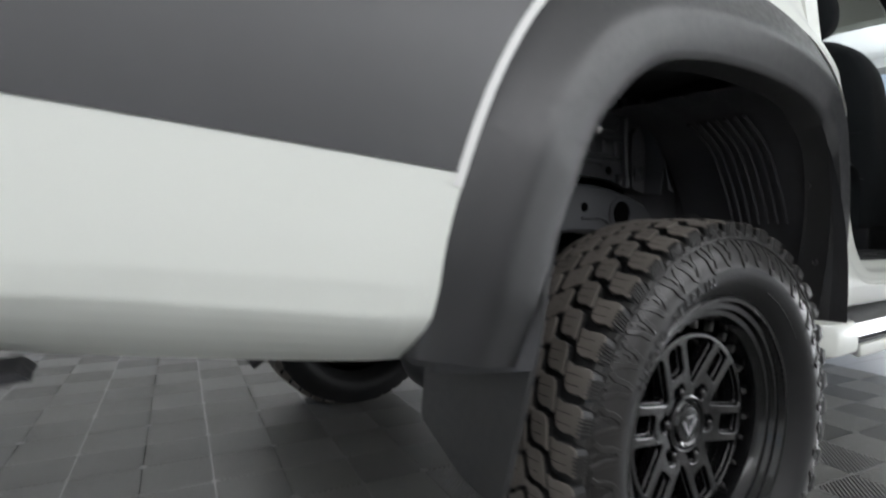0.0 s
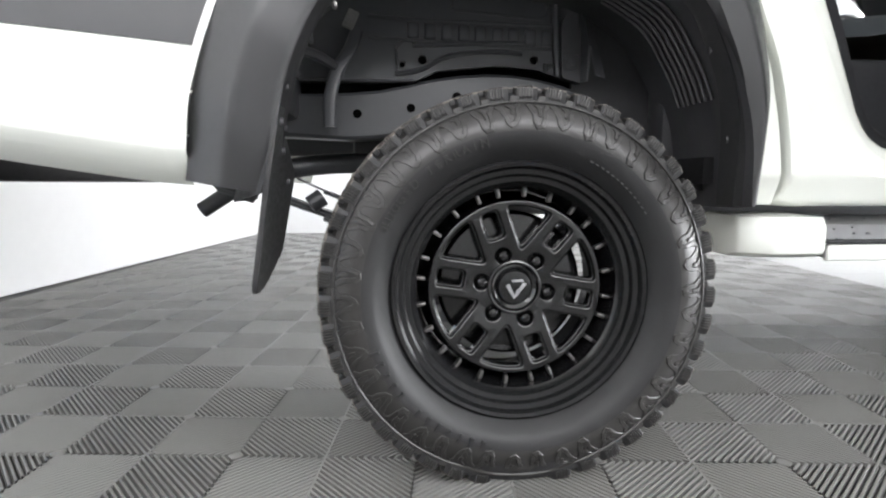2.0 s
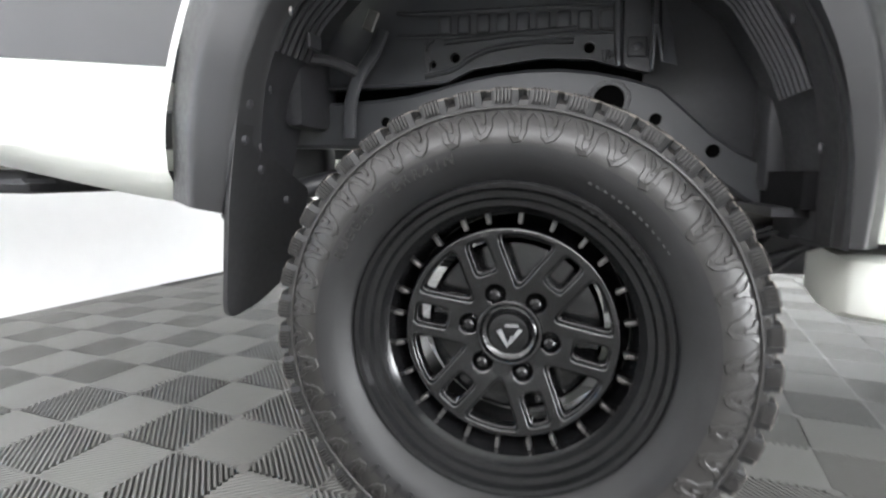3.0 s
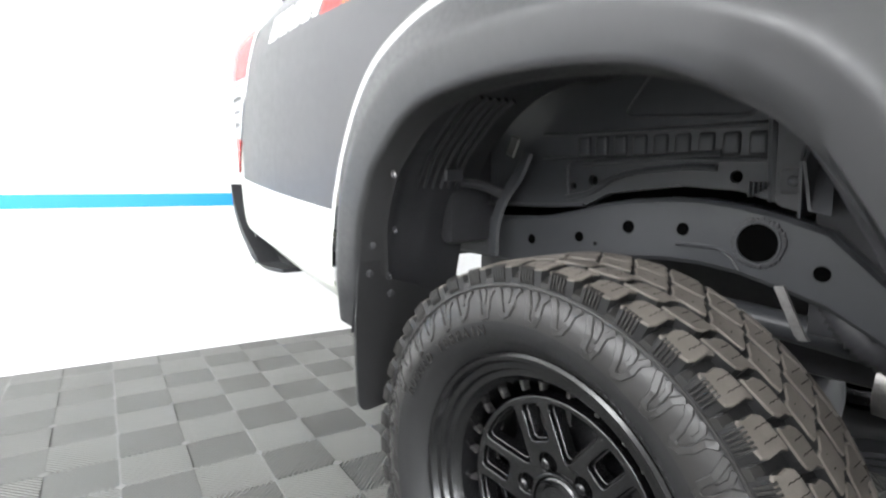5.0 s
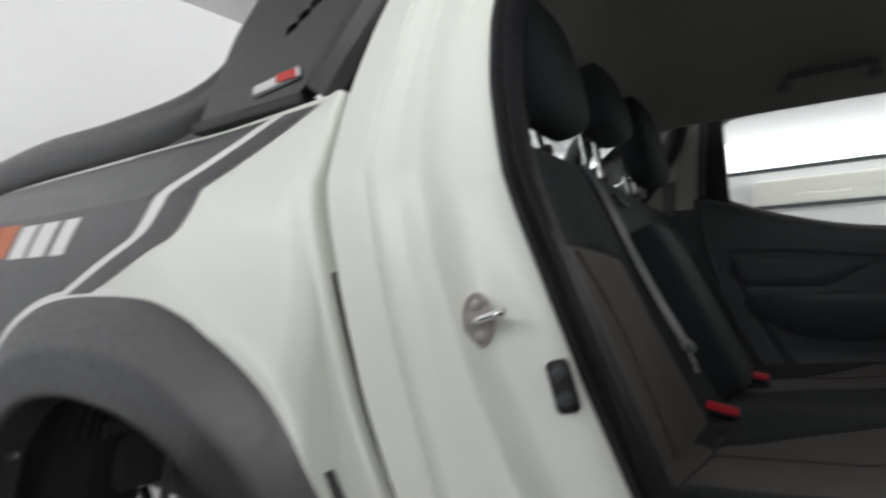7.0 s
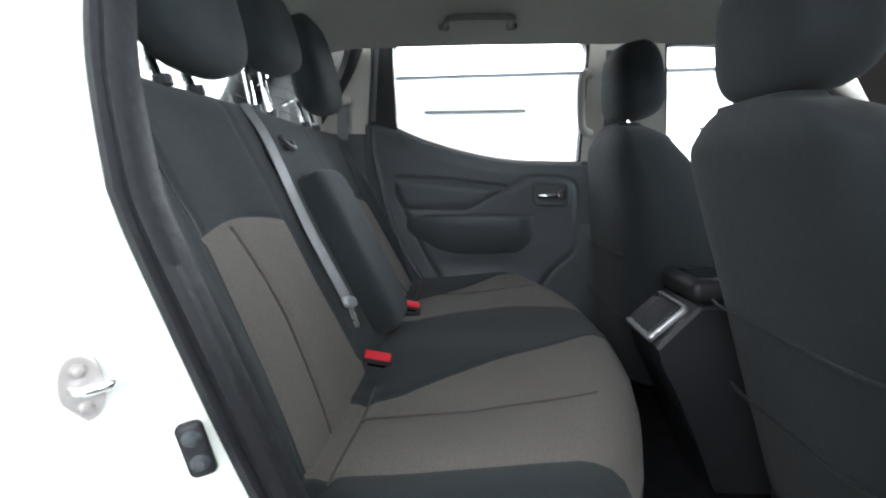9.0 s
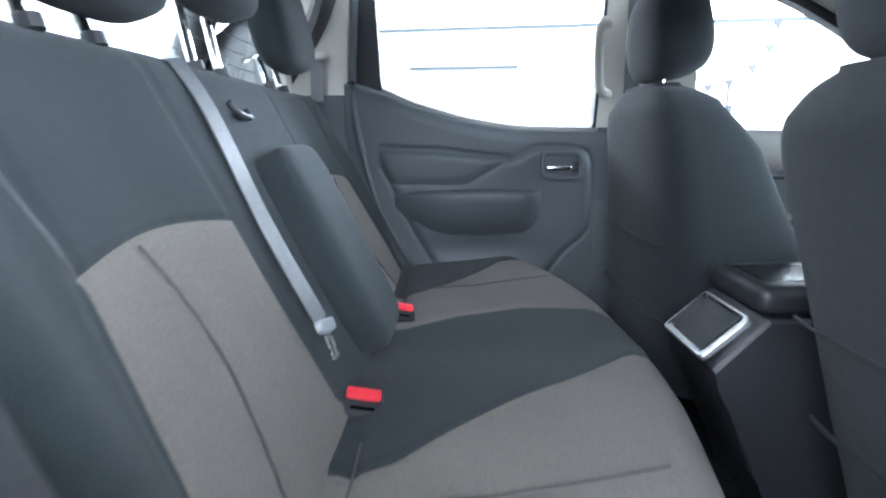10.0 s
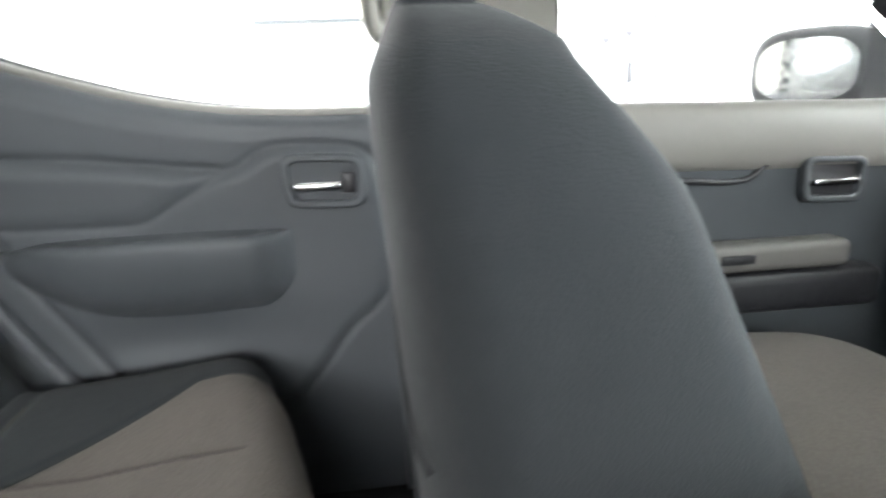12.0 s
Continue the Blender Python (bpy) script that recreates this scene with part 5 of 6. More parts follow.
def jamb_hardware():
    # striker: oval zinc plate, two screws, bent wire loop
    bm = bmesh.new()
    ring = [(0.0165 * math.cos(a), 0.029 * math.sin(a)) for a in np.linspace(0, 2 * math.pi, 28, endpoint=False)]
    skin([[(x, y, z) for x, z in ring] for y in (0.016, -0.003)], True, True, bm)
    m = Matrix.Translation((0.555, 0.013, 1.174)) @ pose(0, 0, 0, 4, -6, 34)
    bmesh.ops.transform(bm, matrix=m, verts=bm.verts)
    pl = part("striker_plate", bm, PLATE, side, "zinc striker plate with steel loop")
    for z in (-0.017, 0.017):
        bm = ring_solid([(-0.006, 0.0), (-0.005, 0.004), (-0.002, 0.006), (0.0, 0.007)], 14)
        bmesh.ops.transform(bm, matrix=m @ Matrix.Translation((0, -0.002, z)), verts=bm.verts)
        part("striker_screw", bm, PLATE, pl)
    pts = [m @ Vector(p) for p in ((-0.008, 0, 0.000), (0.000, -0.016, 0.003), (0.011, -0.026, 0.007), (0.019, -0.030, 0.009), (0.023, -0.024, 0.008), (0.009, 0.0, 0.0))]
    part("striker_loop", tube([tuple(p) for p in curve([tuple(p) for p in pts], 24)], 0.0042, 10), CHROME, pl, "bright steel striker loop")
    # door switch
    bm = block(-0.0115, 0.0115, -0.006, 0.002, -0.026, 0.026, 0.006, 3)
    m2 = Matrix.Translation((0.637, 0.036, 1.112)) @ pose(0, 0, 0, 3, -14, 14)
    bmesh.ops.transform(bm, matrix=m2, verts=bm.verts)
    sw = part("door_switch", bm, TRIM_DARK, side, "black door switch housing")
    for z in (0.012, -0.012):
        bm = ring_solid([(-0.012, 0.0), (-0.011, 0.005), (-0.007, 0.007), (-0.005, 0.009)], 16)
        bmesh.ops.transform(bm, matrix=m2 @ Matrix.Translation((0, 0, z)), verts=bm.verts)
        part("switch_button", bm, TRIM, sw)


jamb_hardware()


# roof, far side and nose, plain but closed
def cab_shell():
    rows = []
    for x, top in ((0.335, 1.885), (0.38, 1.912), (0.60, 1.925), (1.0, 1.932), (1.7, 1.925), (2.1, 1.885), (2.35, 1.80)):
        rows.append([(x, MID + k * 0.60, top - 0.045 * abs(k) ** 3) for k in np.linspace(-1, 1, 21)])
    bm = skin(rows)
    skin([[(x, y, z - 0.02) for x, y, z in row] for row in rows], bm=bm)
    part("roof", bm, WHITE, truck, "white cab roof", sharp=40)
    # bonnet and nose
    rows = []
    for x, z in ((2.45, 1.36), (2.55, 1.385), (3.0, 1.37), (3.5, 1.30), (3.75, 1.15), (3.80, 0.85), (3.78, 0.55)):
        w = 0.865
        rows.append([(x, MID + k * w, z - 0.10 * abs(k) ** 6) for k in np.linspace(-1, 1, 25)])
    part("bonnet", skin(rows), WHITE, truck, "white bonnet and nose", sharp=40)
    for s in (1, -1):
        # front wing with its arch, and front door
        lip = [(3.0 + 0.47 * math.cos(a), 0.46 + 0.50 * math.sin(a)) for a in np.linspace(math.pi * 0.97, math.pi * 0.03, 40)]
        out = along([np.array([(2.50, 0.56), (2.47, 0.9), (2.45, 1.30)]), np.array([(2.45, 1.30), (3.0, 1.29), (3.5, 1.22), (3.74, 1.10)]), np.array([(3.74, 1.10), (3.79, 0.8), (3.76, 0.56)])], 40)
        rows = []
        for v in np.linspace(0, 1, 6):
            pts = np.array(lip) * (1 - v) + out * v
            rows.append([(x, cab_y(z) if s > 0 else 2 * MID - cab_y(z), z) for x, z in pts])
        part("front_wing", skin(rows), WHITE, truck, sharp=40)
        inner = [(3.0 + 0.46 * math.cos(a), 0.46 + 0.49 * math.sin(a)) for a in np.linspace(math.pi * 0.98, math.pi * 0.02, 30)]
        part("front_housing", skin([[(x, (y if s > 0 else 2 * MID - y), z) for x, z in inner] for y in (-0.02, 0.4)]), LINER, truck)
        rows = []
        for v in np.linspace(0, 1, 14):
            z = 0.56 + v * (0.86 if s > 0 else 0.78)
            rows.append([(x, cab_y(z) if s > 0 else 2 * MID - cab_y(z), z) for x in np.linspace(1.553 if s > 0 else 0.55, 2.47, 12)])
        bm = skin(rows)
        part("front_door" if s > 0 else "far_door_skin", bm, WHITE, truck, sharp=40)
        pts = [(2.46, 0.03, 1.40), (2.20, 0.14, 1.70), (2.0, 0.20, 1.84), (1.5, 0.21, 1.88)]
        part("screen_pillar", tube([(x, y if s > 0 else 2 * MID - y, z) for x, y, z in pts], 0.035, 8), WHITE, truck)
    part("firewall", block(2.48, 2.52, 0.04, 2 * MID - 0.04, 0.55, 1.34), LINER, truck)
    part("dashboard", pillow(0.5, 2 * MID - 0.24, 0.42, 6, 5, None), TRIM_DARK, truck).location = (2.42, MID, 1.13)


cab_shell()


# windscreen and the front window panes, unseen, tinted to dim the cab's light
rows = []
for v in np.linspace(0, 1, 8):
    rows.append([(2.46 - 0.44 * v - 0.06 * abs(k) ** 2, MID + k * (0.76 - 0.16 * v), 1.37 + 0.49 * v) for k in np.linspace(-1, 1, 15)])
part("windscreen", skin(rows), TINTED, truck, "tinted windscreen", sharp=0)
rows = []
for z in (1.40, 1.60, 1.80, 1.88):
    rows.append([(x, cab_y(z) + 0.01, z) for x in np.linspace(1.545, 2.46 - (z - 1.40) * 0.95, 8)])
part("front_window_pane", skin(rows), TINTED, truck, "tinted front door window pane", sharp=0)


# inside: floor, rear wall with its window, headliner, far side trim
part("cab_floor", block(0.45, 2.5, 0.06, 2 * MID - 0.06, 0.60, 0.66), CARPET, truck, "black carpeted cab floor")
bm = plate_with_holes([(0.10, 1.10), (1.58, 1.10), (1.55, 1.50), (1.46, 1.87), (0.22, 1.87), (0.13, 1.50)], [rounded([(0.19, 1.47), (1.49, 1.47), (1.43, 1.815), (0.25, 1.815)], 0.05)], 0.03, 0.0)
bmesh.ops.transform(bm, matrix=Matrix(((0, 1, 0, 0.325), (1, 0, 0, 0), (0, 0, 1, 0), (0, 0, 0, 1))), verts=bm.verts)
rw = part("cab_rear_wall", bm, PILLAR, truck, "warm grey trimmed rear cab wall", sharp=30)
bm = bmesh.new()
skin([[(0.338, y, z) for y in (0.17, 1.51)] for z in (1.45, 1.83)], bm=bm)
rg = part("rear_window_pane", bm, REAR_GLASS, rw, "tinted rear window pane", smooth=False)
rg.visible_shadow = False
for k in range(9):
    z = 1.50 + k * 0.033
    part("heater_line", block(0.3395, 0.3405, 0.27, 1.41, z, z + 0.0012), TRIM_DARK, rg, smooth=False)
rows = []
for x, z in ((0.345, 1.822), (0.37, 1.848), (0.47, 1.866), (0.9, 1.872), (1.5, 1.872), (2.0, 1.85), (2.25, 1.78)):
    rows.append([(x, MID + k * 0.672, z - 0.088 * abs(k) ** 5) for k in np.linspace(-1, 1, 25)])
roof_lining = part("roof_lining", skin(rows), HEADLINER, truck, "grey beige cloth roof lining", sharp=50)
# interior lamp and assist bits on the lining
lamp = part("interior_lamp", block(0.86, 1.00, 0.70, 0.83, 1.845, 1.872, 0.008, 2), TRIM, roof_lining, "grey interior lamp housing")
part("lamp_lens", block(0.925, 0.985, 0.765, 0.815, 1.838, 1.848, 0.004, 1), LAMP_CLEAR, lamp, "clear lamp lens")
pod = part("roof_pod", block(1.005, 1.370, 0.55, 0.965, 1.840, 1.880, 0.019, 4), PILLAR, roof_lining, "warm grey air outlet pod under the roof")
bm = ring_solid_z([(0.0, 1.834), (0.012, 1.834), (0.016, 1.836), (0.018, 1.843)], 18)
bmesh.ops.translate(bm, verts=bm.verts, vec=(1.237, 0.892, 0))
part("pod_knob", bm, TRIM_DARK, pod, "dark round knob")
for k in range(5):
    part("roof_vent_slat", block(1.122 + k * 0.028, 1.137 + k * 0.028, 0.985, 1.235 + 0.01 * k, 1.857, 1.872, 0.002, 1), TRIM_DARK, pod)
grip = part("roof_grab_handle", tube([tuple(p) for p in curve([(0.790, 1.432, 1.822), (0.800, 1.395, 1.830), (0.826, 1.360, 1.833), (0.990, 1.360, 1.833), (1.004, 1.395, 1.830), (1.006, 1.432, 1.822)], 30)], 0.010, 8), SILL, roof_lining, "grey folding grab handle over the window")
for x in (0.790, 1.006):
    part("handle_cap", block(x - 0.018, x + 0.018, 1.415, 1.445, 1.812, 1.832, 0.007, 2), SILL, grip)

# left side: rear door panel, pillar, front door panel
WIN_R = [(0.598, 1.815), (0.612, 1.511), (0.70, 1.473), (0.834, 1.432), (0.93, 1.410), (1.03, 1.396), (1.15, 1.390), (1.262, 1.388), (1.268, 1.50), (1.282, 1.78), (1.27, 1.822), (1.0, 1.828), (0.70, 1.825)]
WIN_F = [(1.56, 1.80), (1.575, 1.392), (1.9, 1.380), (2.40, 1.372), (2.21, 1.535), (2.093, 1.612), (1.973, 1.685), (1.857, 1.747), (1.74, 1.797)]


def far_side():
    y0 = 1.605
    seal = part("far_door_frame", plate_with_holes(rounded([(0.530, 1.845), (0.515, 1.55), (0.505, 1.32), (1.0, 1.30), (1.33, 1.30), (1.335, 1.835)], 0.03), [rounded(WIN_R, 0.03, 4)], 0.05, y0 + 0.002), TRIM_DARK, truck, "dark window frame of the far rear door", sharp=30)
    # door card: its upper edge is the window sill
    top = [(0.50, 1.56), (0.56, 1.545), (0.612, 1.528), (0.70, 1.490), (0.834, 1.449), (0.93, 1.427), (1.03, 1.413), (1.15, 1.407), (1.29, 1.405)]
    tx, tz = np.array(top).T
    tz = tz - 0.012
    # mouldings: a soft-edged upper pad, a welt that runs round pad and handle and down to the sill, a scooped lower pocket
    pad = rounded([(0.607, 1.345), (0.600, 1.290), (0.630, 1.228), (0.875, 1.226), (0.925, 1.258), (1.020, 1.312), (0.88, 1.324)], 0.035, 6)
    welt = curve([(0.607, 1.345), (0.79, 1.338), (0.916, 1.321), (1.013, 1.311), (1.052, 1.330), (1.090, 1.346), (1.178, 1.346), (1.235, 1.334), (1.258, 1.300), (1.265, 1.221), (1.266, 1.100), (1.243, 1.056), (1.191, 1.010), (1.148, 0.951), (1.10, 0.89)], 90)
    rear_welt = curve([(0.603, 1.280), (0.632, 1.226), (0.649, 1.187), (0.701, 1.078), (0.754, 0.985), (0.79, 0.93), (0.83, 0.87)], 50)
    inner = np.vstack([welt, rear_welt[::-1]])

    def near(px, pz, run, closed=False):
        run = np.array(run)
        if closed:
            run = np.vstack([run, run[:1]])
        p0, d = run[:-1], np.diff(run, axis=0)
        best = np.full(px.shape, 9.0)
        for (ax, az), (dx, dz) in zip(p0, d):
            t = np.clip(((px - ax) * dx + (pz - az) * dz) / (dx * dx + dz * dz + 1e-12), 0, 1)
            best = np.minimum(best, np.hypot(px - ax - t * dx, pz - az - t * dz))
        return best

    def inside(px, pz, run):
        run = np.array(run)
        hit = np.zeros(px.shape, bool)
        for (ax, az), (bx, bz) in zip(run, np.roll(run, -1, axis=0)):
            cross = ((az > pz) != (bz > pz)) & (px < (bx - ax) * (pz - az) / (bz - az + 1e-12) + ax)
            hit ^= cross
        return hit

    vv = np.r_[0.0, 0.003, 0.008, 0.016, 0.028, np.linspace(0.04, 1.0, 150)]
    lift = np.interp(vv, [0.0, 0.003, 0.008, 0.016, 0.028, 0.06, 0.16, 0.3, 0.6, 1.0], [-0.035, -0.004, 0.007, 0.013, 0.017, 0.019, 0.013, 0.005, 0.0, -0.010])
    gx = np.linspace(0.50, 1.335, 170)
    topz = np.interp(gx, tx, tz)
    px = np.repeat(gx[None], len(vv), 0)
    pz = topz[None] - vv[:, None] * (topz[None] - 0.63)
    h = np.repeat(lift[:, None], len(gx), 1)
    dp, dw = near(px, pz, pad, True), np.minimum(near(px, pz, welt), near(px, pz, rear_welt))
    sp = np.where(inside(px, pz, pad), dp, -dp)
    sw = np.where(inside(px, pz, inner), dw, -dw)
    soft = lambda d, w: np.clip(d / w, 0, 1) ** 2 * (3 - 2 * np.clip(d / w, 0, 1))
    h += 0.008 * soft(sw, 0.026) - 0.0045 * np.exp(-((dw / 0.0050) ** 2))
    h += 0.006 * soft(sp, 0.030) - 0.0055 * np.exp(-((dp / 0.0050) ** 2))
    h -= 0.018 * np.exp(-(((px - 0.90) / 0.17) ** 2) - (((pz - 1.02) / 0.055) ** 2))
    card = part("rear_door_card", skin([[(px[i, j], y0 - h[i, j], pz[i, j]) for j in range(len(gx))] for i in range(len(vv))]), TRIM, truck, "grey moulded far rear door card", sharp=0)
    # armrest with pull cup
    rows = []
    for x in np.linspace(0.645, 1.112, 44):
        e = min(1.0, (x - 0.645) / 0.20, (1.112 - x) / 0.075)
        e = math.sin(max(e, 0) * math.pi / 2) ** 0.8
        low = 1.082 + 0.05 * (1 - e) + 0.030 * max(0, (0.78 - x) / 0.13) ** 1.5
        crown = 1.206 + 0.006 * math.sin((x - 0.66) * 5.5) - 0.012 * max(0, (0.72 - x) / 0.08)
        scoop = 0.010 * math.exp(-(((x - 0.95) / 0.10) ** 4))
        prof = [(-0.10, 1.02, 0), (0.22, 1.0, 0), (0.34, 0.99, 1), (0.62, 0.985, 1), (0.76, 1.0, 0), (0.88, 0.985, 0), (0.96, 0.94, 0), (0.985, 0.86, 0), (0.95, 0.72, 0), (0.84, 0.52, 0), (0.66, 0.32, 0), (0.44, 0.14, 0), (0.20, 0.0, 0), (0.0, -0.10, 0), (-0.15, -0.20, 0)]
        rows.append([(x, y0 - 0.006 - 0.068 * e * k, low + (crown - low) * v - scoop * f) for k, v, f in prof])
    part("armrest", skin(rows), TRIM, card, "grey moulded armrest with pull recess", sharp=60)
    # release handle in its recess
    rec = part("handle_bezel", plate_with_holes(rounded([(1.098, 1.334), (1.232, 1.330), (1.236, 1.240), (1.104, 1.244)], 0.028), [rounded([(1.112, 1.320), (1.219, 1.317), (1.222, 1.254), (1.117, 1.257)], 0.018)], 0.022, y0 - 0.032), TRIM, card, "handle bezel", sharp=30)
    bevelled(rec, 0.004, 2)
    part("handle_pocket", block(1.106, 1.228, y0 - 0.017, y0 - 0.012, 1.246, 1.328, 0.002, 1), TRIM_DARK, card)
    part("door_handle", block(1.118, 1.196, y0 - 0.036, y0 - 0.020, 1.272, 1.287, 0.006, 3), CHROME, card, "chrome inner door handle")
    part("lock_lever", block(1.196, 1.219, y0 - 0.030, y0 - 0.018, 1.266, 1.300, 0.004, 2), TRIM_DARK, card)
    # strip along the window sill, its highlight painted as a pale tone
    part("sill_strip", tube([(x, y0 + 0.008, z - 0.0125) for x, z in curve(top[2:], 40)], 0.0095, 12), SILL, card, "sill edge with the window highlight put into its tone")
    part("outer_belt_strip", tube([(x, y0 + 0.052, z - 0.008) for x, z in curve(top[2:], 40)], 0.007, 8), SEAL, card, "black outer window strip")
    # rear pillar trim with the belt's upper guide
    bm = plate_with_holes([(0.33, 1.50), (0.505, 1.50), (0.53, 1.86), (0.33, 1.86)], [], 0.05, y0 - 0.012)
    part("rear_pillar_trim", bm, PILLAR, truck, "warm grey rear pillar trim", smooth=False)
    part("rear_pillar_lower", block(0.33, 0.50, y0 - 0.016, y0 + 0.05, 0.63, 1.502, 0.006), TRIM, truck)
    part("seal_strip", tube([(x, y0 - 0.012, z) for x, z in curve([(0.545, 1.84), (0.525, 1.52), (0.545, 1.35), (0.60, 1.15), (0.68, 1.00), (0.74, 0.92)], 40)], 0.012, 8), TRIM, truck, "grey rubber seal strip")
    guide = part("belt_guide", block(0.40, 0.45, y0 - 0.045, y0 - 0.01, 1.60, 1.63, 0.008), PILLAR, truck)
    rows = [[(0.405, y0 - 0.03, 1.61), (0.445, y0 - 0.03, 1.61)], [(0.40, y0 - 0.03, 1.48), (0.44, y0 - 0.03, 1.48)]]
    part("far_belt", skin(rows), BELT, guide, smooth=False)
    # middle pillar with grab handle
    part("middle_pillar_lower", block(1.275, 1.565, y0 - 0.006, y0 + 0.04, 0.63, 1.402, 0.004), TRIM, truck, "grey lower pillar trim")
    bm = plate_with_holes([(1.272, 1.40), (1.57, 1.40), (1.545, 1.86), (1.295, 1.86)], [], 0.05, y0 - 0.004)
    mp = part("middle_pillar", bm, PILLAR, truck, "warm grey middle pillar trim", smooth=False)
    pts = curve([(1.292, y0 - 0.01, 1.70), (1.268, y0 - 0.05, 1.70), (1.255, y0 - 0.06, 1.66), (1.258, y0 - 0.06, 1.54), (1.272, y0 - 0.05, 1.505), (1.30, y0 - 0.01, 1.50)], 30)
    part("grab_handle", tube([tuple(p) for p in pts], 0.014, 10), PILLAR, mp, "warm grey grab handle")
    rows = [[(1.345, y0 - 0.02, z), (1.390, y0 - 0.02, z), (1.390, y0 - 0.018, z), (1.345, y0 - 0.018, z)] for z in (1.78, 1.40, 0.75)]
    part("front_belt", skin(rows, True, True), BELT, truck, "dark front seat belt hanging on the middle pillar", smooth=False)
    # front door card
    rows = []
    for v, dy in ((0.0, 0.035), (0.01, -0.005), (0.08, -0.018), (0.12, -0.006), (0.3, 0.0), (1.0, 0.0)):
        rows.append([(x, y0 + dy, 1.39 - 0.02 * (x - 1.56) - v * 0.76) for x in np.linspace(1.56, 2.46, 30)])
    fc = part("front_door_card", skin(rows), TRIM, truck, "grey far front door card", sharp=40)
    # paler than the card below: window light put into the sill's tone
    rows = [[(x, y0 + dy, z - 0.02 * (x - 1.9)) for x in np.linspace(1.56, 2.44, 20)] for dy, z in ((0.03, 1.388), (0.004, 1.390), (-0.012, 1.384), (-0.022, 1.368), (-0.027, 1.345), (-0.027, 1.315), (-0.021, 1.288), (-0.010, 1.270), (0.004, 1.262))]
    part("front_sill", skin(rows), SILL, fc, "front door sill, paled for the window light", sharp=0)
    bd = curve([(1.58, 1.262), (1.78, 1.253), (1.92, 1.247), (1.97, 1.279), (2.02, 1.302), (2.10, 1.306), (2.40, 1.298)], 50)
    part("card_bead", tube([(x, y0 - 0.008, z) for x, z in bd], 0.006, 8), TRIM_DARK, fc)
    sw = part("switch_panel", block(1.66, 2.125, y0 - 0.062, y0, 1.083, 1.136, 0.016, 4), ARMREST, fc, "grey switch panel")
    part("window_switch", block(1.86, 1.925, y0 - 0.067, y0 - 0.05, 1.102, 1.120, 0.004), TRIM_DARK, sw)
    part("lower_armrest", block(1.62, 2.20, y0 - 0.066, y0, 1.00, 1.080, 0.022, 4), TRIM_DARK, fc)
    fb = part("front_handle_bezel", plate_with_holes(rounded([(2.030, 1.288), (2.160, 1.284), (2.160, 1.198), (2.036, 1.202)], 0.022), [rounded([(2.044, 1.276), (2.148, 1.273), (2.148, 1.212), (2.048, 1.215)], 0.014)], 0.02, y0 - 0.026), TRIM, fc, "handle bezel", sharp=30)
    bevelled(fb, 0.004, 2)
    part("front_handle_pocket", block(2.040, 2.152, y0 - 0.012, y0 - 0.008, 1.206, 1.282, 0.001, 1), TRIM_DARK, fc)
    part("front_handle", block(2.052, 2.140, y0 - 0.032, y0 - 0.016, 1.233, 1.246, 0.005), CHROME, fc, "chrome inner door handle")
    part("far_front_frame", plate_with_holes([(1.545, 1.86), (1.56, 1.36), (2.50, 1.35), (2.24, 1.57), (2.00, 1.73), (1.82, 1.86)], [rounded(WIN_F, 0.02, 4)], 0.04, y0 + 0.004), TRIM_DARK, fc, sharp=30)
    part("front_pillar_trim", tube([tuple(q) for q in curve([(1.66, y0 - 0.045, 1.855), (1.80, y0 - 0.030, 1.825), (1.98, y0 - 0.020, 1.745), (2.20, y0 - 0.012, 1.605), (2.46, y0 - 0.01, 1.405)], 20)], 0.042, 12, flat=0.8), PILLAR, fc, "warm grey windscreen pillar trim")
    for nm, pts, par in (("rear_side_pane", WIN_R, seal), ("front_side_pane", WIN_F, fc)):
        bm = bmesh.new()
        bm.faces.new([bm.verts.new((x, y0 + 0.03, z)) for x, z in pts])
        pane = part(nm, bm, GLASS, par, "clear side window pane", smooth=False)
        pane.visible_shadow = False
    # outer skin of the far doors above the belt line is closed by the roof; the door mirror
    bm = pillow(0.11, 0.25, 0.185, 8, 3.4)
    mm = Matrix.Translation((2.252, 1.86, 1.445)) @ Matrix.Rotation(radians(36), 4, "Z")
    bmesh.ops.transform(bm, matrix=mm, verts=bm.verts)
    mir = part("door_mirror", bm, TRIM_DARK, truck, "black door mirror with clear glass")
    bm = bmesh.new()
    ring = [(0.098 * math.copysign(abs(math.cos(a)) ** 0.7, math.cos(a)), 0.067 * math.copysign(abs(math.sin(a)) ** 0.7, math.sin(a))) for a in np.linspace(0, 2 * math.pi, 32, endpoint=False)]
    bm.faces.new([bm.verts.new(mm @ Vector((-0.0575, u, v))) for u, v in ring])
    part("mirror_glass", bm, CHROME, mir, "mirror glass", smooth=False)


far_side()


# ---- seats ----
def back_x(z):
    return 0.67 - 0.5 * (z - 1.0)


